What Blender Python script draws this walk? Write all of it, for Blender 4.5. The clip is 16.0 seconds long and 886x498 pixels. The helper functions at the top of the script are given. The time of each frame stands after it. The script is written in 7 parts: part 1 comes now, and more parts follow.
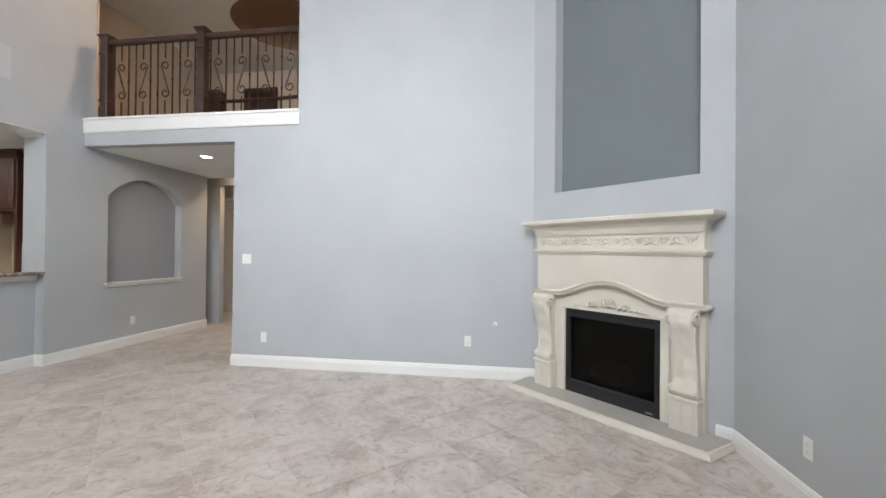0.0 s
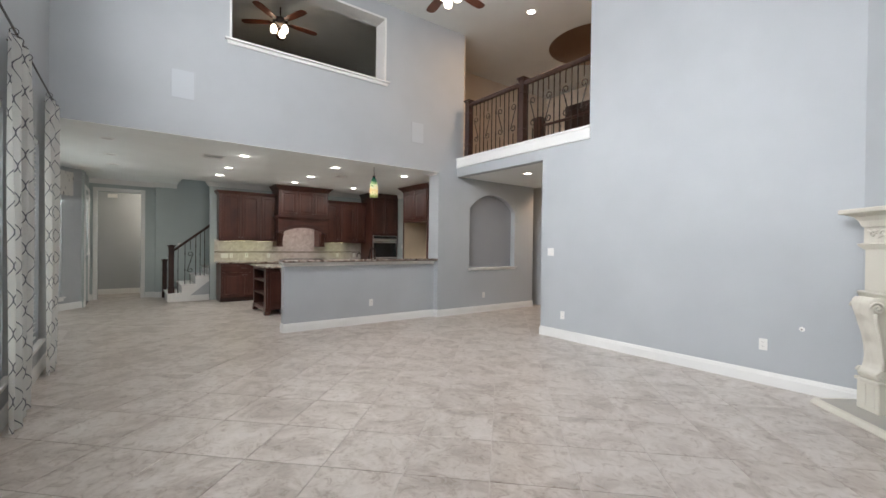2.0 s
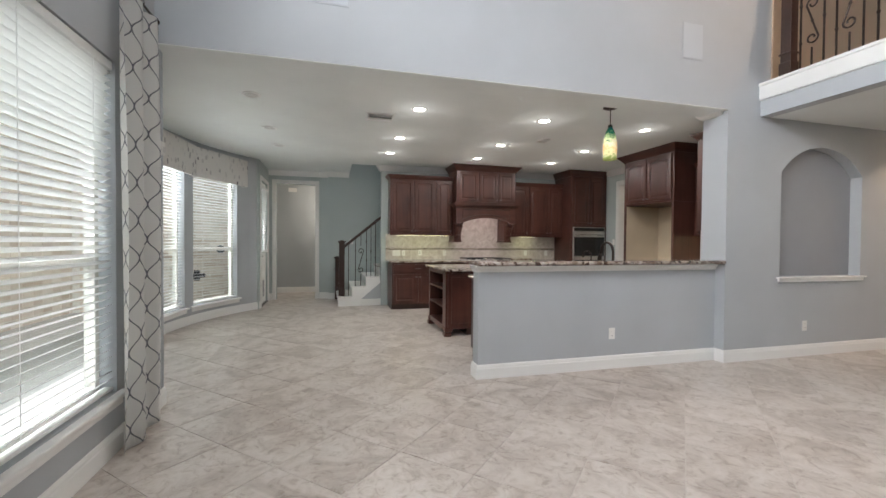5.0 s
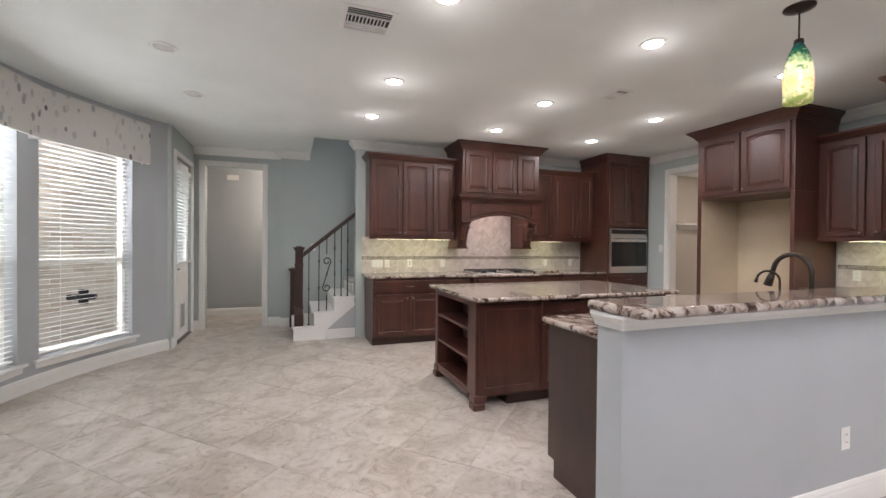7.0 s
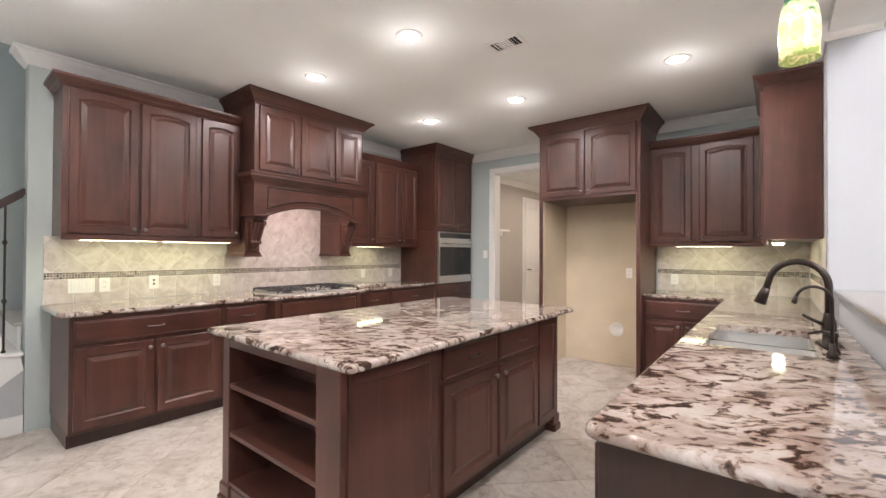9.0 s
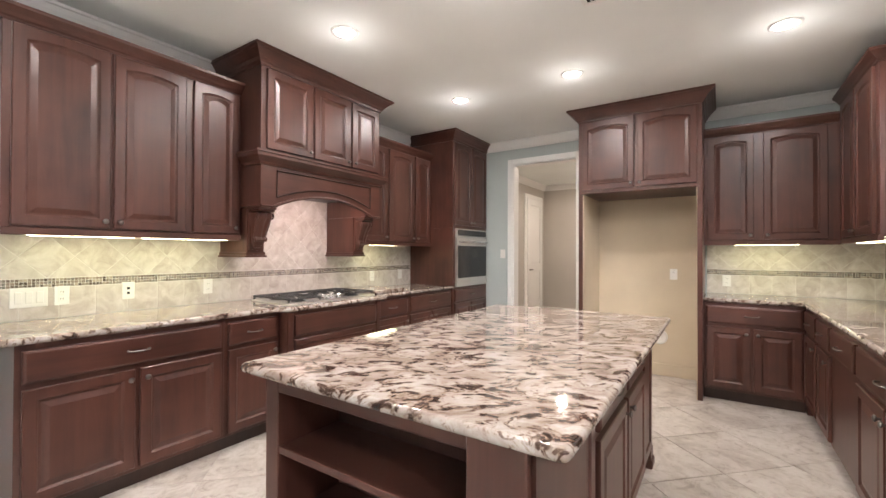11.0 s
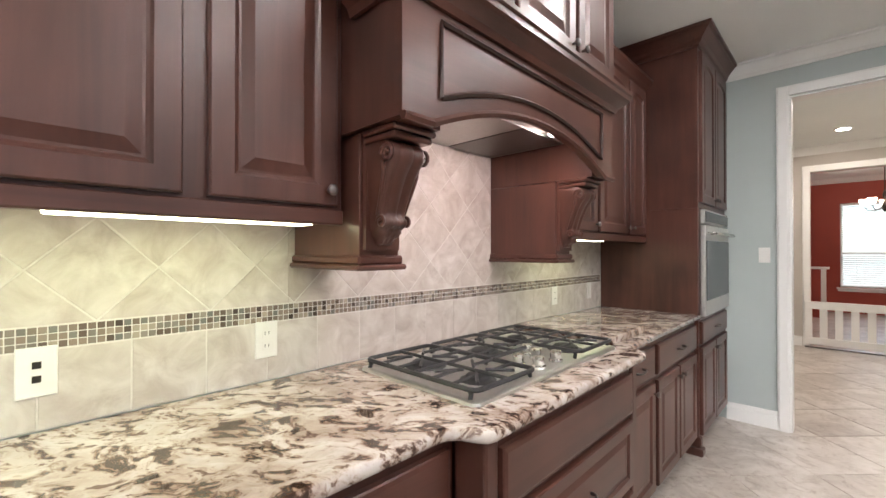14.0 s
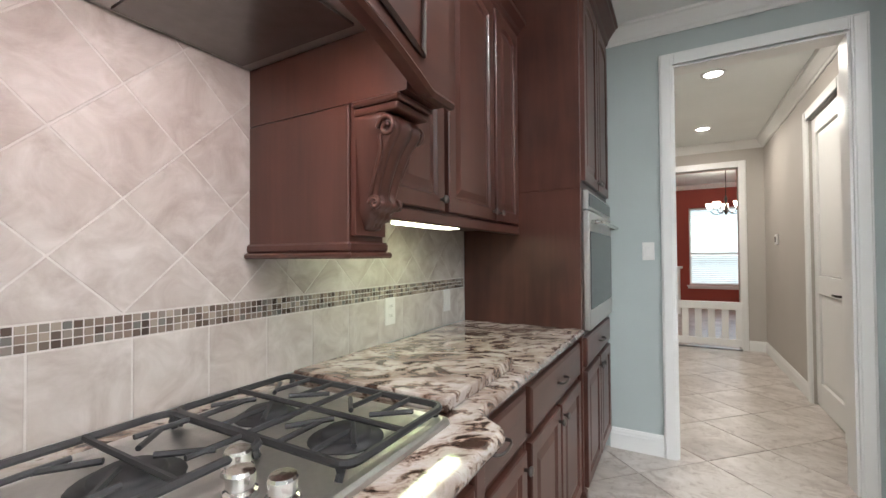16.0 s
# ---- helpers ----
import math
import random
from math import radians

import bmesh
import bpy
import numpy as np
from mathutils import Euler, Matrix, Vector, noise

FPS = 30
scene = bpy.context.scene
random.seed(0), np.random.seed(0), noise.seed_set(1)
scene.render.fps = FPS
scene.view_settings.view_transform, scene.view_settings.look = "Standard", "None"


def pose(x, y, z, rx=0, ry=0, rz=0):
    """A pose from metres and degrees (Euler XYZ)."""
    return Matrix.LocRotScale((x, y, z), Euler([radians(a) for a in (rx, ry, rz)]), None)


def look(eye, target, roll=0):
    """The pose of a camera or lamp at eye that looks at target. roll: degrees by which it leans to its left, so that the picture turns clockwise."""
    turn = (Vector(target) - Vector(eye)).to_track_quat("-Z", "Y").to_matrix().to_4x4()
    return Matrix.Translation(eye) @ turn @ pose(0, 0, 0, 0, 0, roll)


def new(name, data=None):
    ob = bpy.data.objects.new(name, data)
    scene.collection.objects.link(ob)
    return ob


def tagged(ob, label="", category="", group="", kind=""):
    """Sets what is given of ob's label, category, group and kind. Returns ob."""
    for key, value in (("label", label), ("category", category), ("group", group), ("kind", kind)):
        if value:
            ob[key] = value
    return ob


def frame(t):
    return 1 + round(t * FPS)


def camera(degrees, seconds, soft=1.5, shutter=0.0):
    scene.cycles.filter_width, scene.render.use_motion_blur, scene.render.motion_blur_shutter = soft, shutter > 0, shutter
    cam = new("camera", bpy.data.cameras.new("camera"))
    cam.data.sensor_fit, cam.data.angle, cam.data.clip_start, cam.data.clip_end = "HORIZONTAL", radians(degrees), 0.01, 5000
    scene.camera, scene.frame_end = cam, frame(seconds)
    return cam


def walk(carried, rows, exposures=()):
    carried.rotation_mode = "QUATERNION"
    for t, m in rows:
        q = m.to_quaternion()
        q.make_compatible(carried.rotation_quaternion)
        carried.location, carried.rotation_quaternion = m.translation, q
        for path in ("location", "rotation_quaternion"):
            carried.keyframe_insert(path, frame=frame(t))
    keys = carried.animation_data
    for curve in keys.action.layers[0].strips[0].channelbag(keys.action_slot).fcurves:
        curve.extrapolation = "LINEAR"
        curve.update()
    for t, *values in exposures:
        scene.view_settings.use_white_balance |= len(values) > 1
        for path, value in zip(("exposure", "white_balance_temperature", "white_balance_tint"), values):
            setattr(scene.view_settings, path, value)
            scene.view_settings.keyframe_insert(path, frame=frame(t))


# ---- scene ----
cam = camera(93.6, 16.0)
PATH = [
    (0, (0.361, 0.076, 1.386), (0.064, 2.054, 1.399), 0.5),
    (0.5, (0.827, -0.021, 1.46), (0.062, 1.828, 1.455), 0.7),
    (1, (1.174, -0.213, 1.457), (0.033, 1.43, 1.451), 0.8),
    (1.5, (1.336, -0.411, 1.396), (-0.073, 1.009, 1.389), 0.8),
    (2, (1.356, -0.432, 1.351), (-0.243, 0.769, 1.336), 0.7),
    (2.5, (1.3, -0.391, 1.351), (-0.431, 0.61, 1.327), 0.5),
    (3, (0.992, -0.292, 1.289), (-0.84, 0.51, 1.256), 0.5),
    (3.5, (0.517, -0.137, 1.268), (-1.372, 0.517, 1.223), 0.6),
    (4, (-0.112, 0.022, 1.285), (-2.031, 0.584, 1.236), 0.6),
    (4.2, (-0.376, 0.044, 1.262), (-2.301, 0.584, 1.211), 0.6),
    (6.3, (-3.106, 0.113, 1.356), (-5.038, 0.631, 1.325), 0.4),
    (6.5, (-3.327, 0.112, 1.344), (-5.251, 0.659, 1.317), 0.5),
    (7, (-3.829, 0.203, 1.339), (-5.708, 0.89, 1.318), 0.5),
    (7.5, (-4.367, 0.306, 1.34), (-6.153, 1.207, 1.33), 0.5),
    (8, (-4.839, 0.41, 1.342), (-6.47, 1.566, 1.345), 0.5),
    (8.5, (-5.253, 0.548, 1.355), (-6.683, 1.945, 1.368), 0.4),
    (8.7, (-5.392, 0.573, 1.341), (-6.737, 2.053, 1.358), 0.4),
    (10.8, (-6.399, 0.698, 1.308), (-7.473, 2.385, 1.328), 0.1),
    (11, (-6.501, 0.706, 1.325), (-7.611, 2.37, 1.342), 0.2),
    (11.5, (-6.702, 0.809, 1.314), (-7.915, 2.399, 1.329), 0.1),
    (12, (-7.01, 0.984, 1.354), (-8.308, 2.505, 1.363), 0.3),
    (12.5, (-7.419, 1.123, 1.359), (-8.775, 2.593, 1.377), 0.2),
    (13, (-7.794, 1.327, 1.352), (-9.18, 2.769, 1.355), 0.3),
    (13.5, (-8.192, 1.58, 1.368), (-9.581, 3.019, 1.373), 0.2),
    (14, (-8.515, 1.829, 1.336), (-9.9, 3.272, 1.349), 0.0),
    (14.5, (-8.704, 2.146, 1.246), (-10.073, 3.603, 1.266), -0.0),
    (15, (-8.774, 2.373, 1.202), (-10.1, 3.87, 1.225), -0.0),
    (15.5, (-8.795, 2.584, 1.241), (-10.011, 4.172, 1.271), -0.1),
    (16, (-8.774, 2.815, 1.288), (-9.759, 4.555, 1.322), -0.4),
]
EXPOSURES = [(0.0, -0.52, 6450, 11), (2.5, -0.56, 6450, 11), (4.2, -0.5, 6400, 10), (6.3, -0.08, 6500, 16), (7.5, -0.06, 6550, 18), (8.5, 0.33, 6600, 18), (11.0, 0.6, 6700, 16), (13.0, 0.6, 6600, 16), (14.5, 0.5, 6200, 11), (16.0, 0.42, 5950, 8)]
walk(cam, [(t, look(eye, target, roll)) for t, eye, target, roll in PATH], EXPOSURES)

# ---- world, sun, exposure ----
world = bpy.data.worlds.new("sky")
scene.world = world
world.use_nodes = True
wn = world.node_tree
sky = wn.nodes.new("ShaderNodeTexSky")
sky.sky_type = "NISHITA"
sky.sun_disc = False
sky.sun_elevation, sky.sun_rotation = radians(60), radians(51)
wn.links.new(sky.outputs[0], wn.nodes["Background"].inputs[0])
wn.nodes["Background"].inputs[1].default_value = 0.15
sun = new("sun", bpy.data.lights.new("sun", "SUN"))
sun.data.energy, sun.data.angle, sun.data.color = 2.0, radians(1.5), (1.0, 0.95, 0.88)
sun.matrix_world = look((3.5, 8.3, 22), (-6.5, 0.3, 0))


def lamp(name, kind, m, energy, colour, size=0.1, size_y=None, spread=None):
    data = bpy.data.lights.new(name, kind)
    data.energy, data.color = energy, colour
    if kind == "AREA":
        data.size = size
        data.shape = "DISK" if size_y is None else "RECTANGLE"
        if size_y is not None:
            data.size_y = size_y
        if spread:
            data.spread = radians(spread)
    elif kind == "POINT":
        data.shadow_soft_size = size
    ob = new(name, data)
    ob.matrix_world = m
    return ob


# ---- materials ----
def material(name):
    m = bpy.data.materials.new(name)
    m.use_nodes = True
    return m, m.node_tree, m.node_tree.nodes["Principled BSDF"]


def nd(nt, kind, **values):
    n = nt.nodes.new(kind)
    for key, value in values.items():
        n.inputs[key.replace("_", " ")].default_value = value
    return n


def coords(nt, scale=(1, 1, 1), turn=0.0):
    geo = nt.nodes.new("ShaderNodeNewGeometry")
    mp = nt.nodes.new("ShaderNodeMapping")
    mp.inputs["Scale"].default_value = scale
    mp.inputs["Rotation"].default_value = (0, 0, radians(turn))
    nt.links.new(geo.outputs["Position"], mp.inputs["Vector"])
    return mp.outputs[0]


def ramp(nt, source, stops):
    r = nt.nodes.new("ShaderNodeValToRGB")
    e = r.color_ramp.elements
    while len(e) < len(stops):
        e.new(0.5)
    for n, (at, c) in enumerate(stops):
        e[n].position, e[n].color = at, (*c, 1)
    nt.links.new(source, r.inputs[0])
    return r.outputs[0]


def bump(nt, bsdf, source, strength=0.1, distance=0.01):
    b = nt.nodes.new("ShaderNodeBump")
    b.inputs["Strength"].default_value, b.inputs["Distance"].default_value = strength, distance
    nt.links.new(source, b.inputs["Height"])
    nt.links.new(b.outputs[0], bsdf.inputs["Normal"])


def paint(name, colour, rough=0.6, grain=220.0, relief=0.06, vary=0.04):
    """Rolled wall paint: a faint orange-peel relief and a slow drift in tone."""
    m, nt, b = material(name)
    co = coords(nt)
    n1 = nd(nt, "ShaderNodeTexNoise", Scale=1.3, Detail=4.0)
    nt.links.new(co, n1.inputs["Vector"])
    lo, hi = [tuple(c * (1 + s * vary) for c in colour) for s in (-1, 1)]
    nt.links.new(ramp(nt, n1.outputs[0], [(0.3, lo), (0.7, hi)]), b.inputs["Base Color"])
    n2 = nd(nt, "ShaderNodeTexNoise", Scale=grain, Detail=2.0)
    nt.links.new(co, n2.inputs["Vector"])
    bump(nt, b, n2.outputs[0], relief, 0.002)
    b.inputs["Roughness"].default_value = rough
    return m


def plain(name, colour, rough=0.5, metal=0.0, vary=0.08, scale=30.0):
    m, nt, b = material(name)
    n1 = nd(nt, "ShaderNodeTexNoise", Scale=scale, Detail=5.0)
    nt.links.new(coords(nt), n1.inputs["Vector"])
    lo, hi = [tuple(c * (1 + s * vary) for c in colour) for s in (-1, 1)]
    nt.links.new(ramp(nt, n1.outputs[0], [(0.3, lo), (0.7, hi)]), b.inputs["Base Color"])
    r = nt.nodes.new("ShaderNodeMapRange")
    r.inputs["To Min"].default_value, r.inputs["To Max"].default_value = max(rough - 0.07, 0.02), min(rough + 0.07, 1)
    nt.links.new(n1.outputs[0], r.inputs[0])
    nt.links.new(r.outputs[0], b.inputs["Roughness"])
    b.inputs["Metallic"].default_value = metal
    return m


def glow(name, colour, strength):
    m, nt, b = material(name)
    b.inputs["Base Color"].default_value = (*colour, 1)
    b.inputs["Emission Color"].default_value = (*colour, 1)
    b.inputs["Emission Strength"].default_value = strength
    return m


def wood(name, dark, light, rough=0.38, along=2):
    m, nt, b = material(name)
    scale = [16.0, 16.0, 16.0]
    scale[along] = 1.1
    tc = nt.nodes.new("ShaderNodeTexCoord")
    info = nt.nodes.new("ShaderNodeObjectInfo")
    mp = nt.nodes.new("ShaderNodeMapping")
    mp.inputs["Scale"].default_value = scale
    cx = nt.nodes.new("ShaderNodeCombineXYZ")
    mul = nt.nodes.new("ShaderNodeMath")
    mul.operation = "MULTIPLY"
    mul.inputs[1].default_value = 40.0
    nt.links.new(info.outputs["Random"], mul.inputs[0])
    for i in range(3):
        nt.links.new(mul.outputs[0], cx.inputs[i])
    nt.links.new(tc.outputs["Object"], mp.inputs["Vector"])
    nt.links.new(cx.outputs[0], mp.inputs["Location"])
    n1 = nd(nt, "ShaderNodeTexNoise", Scale=1.0, Detail=7.0, Roughness=0.62, Distortion=0.7)
    nt.links.new(mp.outputs[0], n1.inputs["Vector"])
    n2 = nd(nt, "ShaderNodeTexNoise", Scale=2.2, Detail=3.0)
    nt.links.new(tc.outputs["Object"], n2.inputs["Vector"])
    mix = nt.nodes.new("ShaderNodeMath")
    mix.operation = "MULTIPLY_ADD"
    mix.inputs[1].default_value = 0.6
    nt.links.new(n2.outputs[0], mix.inputs[0])
    half = nt.nodes.new("ShaderNodeMath")
    half.operation = "MULTIPLY"
    half.inputs[1].default_value = 0.4
    nt.links.new(n1.outputs[0], half.inputs[0])
    nt.links.new(half.outputs[0], mix.inputs[2])
    nt.links.new(ramp(nt, mix.outputs[0], [(0.33, dark), (0.66, light)]), b.inputs["Base Color"])
    bump(nt, b, n1.outputs[0], 0.05, 0.002)
    b.inputs["Roughness"].default_value = rough
    b.inputs["Specular IOR Level"].default_value = 0.4
    b.inputs["Coat Weight"].default_value = 0.22
    b.inputs["Coat Roughness"].default_value = 0.3
    return m


WALL = paint("wall_paint_blue_grey", (0.435, 0.46, 0.48))
KWALL = paint("wall_paint_grey_green", (0.44, 0.495, 0.487))
BEIGE = paint("wall_paint_beige", (0.60, 0.51, 0.41))
RED = paint("wall_paint_red", (0.36, 0.06, 0.04))
CEIL = paint("ceiling_paint_white", (0.81, 0.84, 0.825), 0.8, 160.0, 0.1)
NICHE = paint("niche_back_grey", (0.28, 0.29, 0.31))
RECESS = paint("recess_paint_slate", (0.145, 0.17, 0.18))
TRIM = paint("trim_enamel_white", (0.80, 0.80, 0.78), 0.35, 60.0, 0.02, 0.02)
GROUT = plain("grout_grey", (0.57, 0.53, 0.49), 0.9)
WOOD = wood("cherry_stained_wood", (0.036, 0.0132, 0.0095), (0.109, 0.0405, 0.0288), 0.34)
WOODX = wood("cherry_stained_wood_across", (0.036, 0.0132, 0.0095), (0.109, 0.0405, 0.0288), 0.32, 0)
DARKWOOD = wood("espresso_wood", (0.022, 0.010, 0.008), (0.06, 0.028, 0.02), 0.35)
DARKCHERRY = wood("darker_cherry_wood", (0.02, 0.008, 0.006), (0.06, 0.02, 0.014), 0.5)


def floor_tile_material():
    m, nt, b = material("porcelain_floor_tile")
    tc = nt.nodes.new("ShaderNodeNewGeometry")
    info = nt.nodes.new("ShaderNodeObjectInfo")
    add = nt.nodes.new("ShaderNodeVectorMath")
    add.operation = "ADD"
    mul = nt.nodes.new("ShaderNodeMath")
    mul.operation = "MULTIPLY"
    mul.inputs[1].default_value = 30.0
    both = nt.nodes.new("ShaderNodeMath")
    both.operation = "ADD"
    nt.links.new(info.outputs["Random"], both.inputs[0])
    nt.links.new(tc.outputs["Random Per Island"], both.inputs[1])
    nt.links.new(both.outputs[0], mul.inputs[0])
    nt.links.new(tc.outputs["Position"], add.inputs[0])
    nt.links.new(mul.outputs[0], add.inputs[1])
    n1 = nd(nt, "ShaderNodeTexNoise", Scale=2.4, Detail=9.0, Roughness=0.62, Distortion=1.1)
    n2 = nd(nt, "ShaderNodeTexNoise", Scale=9.0, Detail=6.0, Roughness=0.7, Distortion=1.6)
    for n in (n1, n2):
        nt.links.new(add.outputs[0], n.inputs["Vector"])
    c1 = ramp(nt, n1.outputs[0], [(0.30, (0.375, 0.33, 0.292)), (0.43, (0.465, 0.415, 0.373)), (0.52, (0.55, 0.502, 0.458)), (0.70, (0.615, 0.572, 0.532))])
    c2 = ramp(nt, n2.outputs[0], [(0.36, (0.68, 0.64, 0.605)), (0.45, (0.93, 0.91, 0.89)), (0.52, (1.0, 1.0, 1.0)), (0.64, (1.08, 1.08, 1.08))])
    mx = nt.nodes.new("ShaderNodeMix")
    mx.data_type, mx.blend_type = "RGBA", "MULTIPLY"
    mx.inputs["Factor"].default_value = 0.9
    nt.links.new(c1, mx.inputs[6])
    nt.links.new(c2, mx.inputs[7])
    nt.links.new(mx.outputs[2], b.inputs["Base Color"])
    r = nt.nodes.new("ShaderNodeMapRange")
    r.inputs["To Min"].default_value, r.inputs["To Max"].default_value = 0.22, 0.42
    nt.links.new(n2.outputs[0], r.inputs[0])
    nt.links.new(r.outputs[0], b.inputs["Roughness"])
    bump(nt, b, n2.outputs[0], 0.05, 0.004)
    return m


TILE = floor_tile_material()


def granite_material():
    """Pale pinkish granite with long angular brown flakes and soft beige clouds."""
    m, nt, b = material("granite_white_brown")
    st = nt.nodes.new("ShaderNodeMapping")
    st.inputs["Scale"].default_value = (1.0, 1.55, 1.3)
    nt.links.new(coords(nt, (1.0, 1.0, 1.0), -36), st.inputs["Vector"])
    warp = nd(nt, "ShaderNodeTexNoise", Scale=5.0, Detail=3.0)
    nt.links.new(st.outputs[0], warp.inputs["Vector"])
    wv = nt.nodes.new("ShaderNodeVectorMath")
    wv.operation = "MULTIPLY_ADD"
    wv.inputs[1].default_value = (0.30, 0.30, 0.30)
    nt.links.new(warp.outputs["Color"], wv.inputs[0])
    nt.links.new(st.outputs[0], wv.inputs[2])
    n1 = nd(nt, "ShaderNodeTexNoise", Scale=13.0, Detail=6.0, Roughness=0.62)
    n2 = nd(nt, "ShaderNodeTexNoise", Scale=4.5, Detail=4.0, Roughness=0.6, Distortion=0.5)
    n3 = nd(nt, "ShaderNodeTexNoise", Scale=60.0, Detail=4.0, Roughness=0.7)
    n4 = nd(nt, "ShaderNodeTexNoise", Scale=19.0, Detail=4.0, Roughness=0.6)
    for n in (n1, n2, n3, n4):
        nt.links.new(wv.outputs[0], n.inputs["Vector"])
    base = ramp(nt, n2.outputs[0], [(0.34, (0.25, 0.19, 0.16)), (0.46, (0.365, 0.31, 0.275)), (0.60, (0.48, 0.44, 0.41))])
    flake = ramp(nt, n1.outputs[0], [(0.37, (0.12, 0.08, 0.065)), (0.415, (0.22, 0.155, 0.13)), (0.44, (0.60, 0.50, 0.44)), (0.49, (0.95, 0.92, 0.90)), (0.60, (1.0, 1.0, 1.0))])
    thread = ramp(nt, n4.outputs[0], [(0.36, (0.30, 0.22, 0.19)), (0.395, (0.75, 0.68, 0.63)), (0.43, (1.0, 1.0, 1.0))])
    speck = ramp(nt, n3.outputs[0], [(0.3, (0.6, 0.55, 0.52)), (0.46, (1, 1, 1))])
    last = base
    for layer, amount in ((flake, 1.0), (thread, 0.9), (speck, 0.5)):
        mx = nt.nodes.new("ShaderNodeMix")
        mx.data_type, mx.blend_type = "RGBA", "MULTIPLY"
        mx.inputs["Factor"].default_value = amount
        nt.links.new(last, mx.inputs[6])
        nt.links.new(layer, mx.inputs[7])
        last = mx.outputs[2]
    nt.links.new(last, b.inputs["Base Color"])
    b.inputs["Roughness"].default_value = 0.06
    b.inputs["Coat Weight"].default_value = 0.15
    return m


GRANITE = granite_material()
STEEL = plain("brushed_stainless_steel", (0.66, 0.65, 0.63), 0.36, 1.0, 0.05, 80)
SINKSTEEL = plain("satin_sink_steel", (0.30, 0.30, 0.295), 0.5, 0.85, 0.03, 12)
HOODSTEEL = plain("dull_hood_steel", (0.56, 0.54, 0.52), 0.4, 1.0, 0.06, 70)
CHROME = plain("bright_steel", (0.7, 0.69, 0.67), 0.15, 1.0, 0.03, 60)
IRON = plain("black_cast_iron", (0.025, 0.025, 0.027), 0.5, 0.3)
BRONZE = plain("oil_rubbed_bronze", (0.045, 0.035, 0.03), 0.35, 0.7)
PEWTER = plain("pewter", (0.22, 0.21, 0.2), 0.35, 1.0)
BLACKGLASS = plain("black_glass", (0.012, 0.012, 0.013), 0.16)
WHITEPL = plain("white_plastic", (0.78, 0.77, 0.74), 0.4, 0, 0.02)
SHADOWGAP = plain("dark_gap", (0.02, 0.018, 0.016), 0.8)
STONE = paint("cast_stone_cream", (0.66, 0.63, 0.55), 0.75, 90.0, 0.25, 0.07)
GLASS, gnt, gb = material("window_glass")
gb.inputs["Base Color"].default_value = (0.95, 1, 0.98, 1)
gb.inputs["Transmission Weight"].default_value = 1.0
gb.inputs["Roughness"].default_value = 0.0
gb.inputs["IOR"].default_value = 1.1
DARKGLASS, dnt, db = material("smoked_glass")
db.inputs["Base Color"].default_value = (0.10, 0.10, 0.105, 1)
db.inputs["Transmission Weight"].default_value = 1.0
db.inputs["Roughness"].default_value = 0.02
db.inputs["IOR"].default_value = 1.25
HEARTH = paint("hearth_stone_grey", (0.43, 0.41, 0.37), 0.7, 90.0, 0.2, 0.08)
DISC = glow("lamp_lens_lit", (1.0, 0.93, 0.82), 24.0)
OFFDISC = plain("lamp_lens_off", (0.6, 0.6, 0.58), 0.4)
STRIP = glow("undercabinet_tube", (1.0, 0.95, 0.62), 9.0)


# ---- mesh helpers ----
def finish(name, bm, mat, smooth=False):
    me = bpy.data.meshes.new(name)
    bmesh.ops.recalc_face_normals(bm, faces=bm.faces)
    if smooth:
        for f in bm.faces:
            f.smooth = True
    bm.to_mesh(me)
    bm.free()
    me.materials.append(mat)
    return me


def part(name, bm, mat, parent, label="", smooth=False, m=None):
    ob = new(name, finish(name, bm, mat, smooth))
    ob.parent = parent
    if m is not None:
        ob.matrix_local = m
    if label:
        ob["label"] = label
    return ob


def thing(name, m, label, category, group="", kind=""):
    ob = new(name)
    ob.empty_display_size = 0.1
    ob.matrix_world = m
    return tagged(ob, label, category, group, kind)


def solid(name, bm, mat, label="", category="", group="", kind="", smooth=False):
    return tagged(new(name, finish(name, bm, mat, smooth)), label, category, group, kind)


def box(bm, x0, x1, y0, y1, z0, z1, bevel=0.0, segs=1):
    v = [bm.verts.new((x, y, z)) for x in (x0, x1) for y in (y0, y1) for z in (z0, z1)]
    fs = [bm.faces.new([v[i] for i in f]) for f in ((0, 1, 3, 2), (4, 6, 7, 5), (0, 4, 5, 1), (2, 3, 7, 6), (0, 2, 6, 4), (1, 5, 7, 3))]
    if bevel:
        es = list({e for f in fs for e in f.edges})
        bmesh.ops.bevel(bm, geom=es, offset=bevel, segments=segs, affect="EDGES", profile=0.5)
    return bm


def bx(x0, x1, y0, y1, z0, z1, bevel=0.0, segs=1):
    return box(bmesh.new(), x0, x1, y0, y1, z0, z1, bevel, segs)


def prism(bm, pts, axis, a, b):
    """A polygon drawn in two axes, pushed along the third from a to b. pts are in the order of the two other axes."""
    def p(u, v, w):
        return {"x": (w, u, v), "y": (u, w, v), "z": (u, v, w)}[axis]
    lo = [bm.verts.new(p(u, v, a)) for u, v in pts]
    hi = [bm.verts.new(p(u, v, b)) for u, v in pts]
    bm.faces.new(lo)
    bm.faces.new(hi[::-1])
    n = len(pts)
    for i in range(n):
        bm.faces.new((lo[i], lo[(i + 1) % n], hi[(i + 1) % n], hi[i]))
    return bm


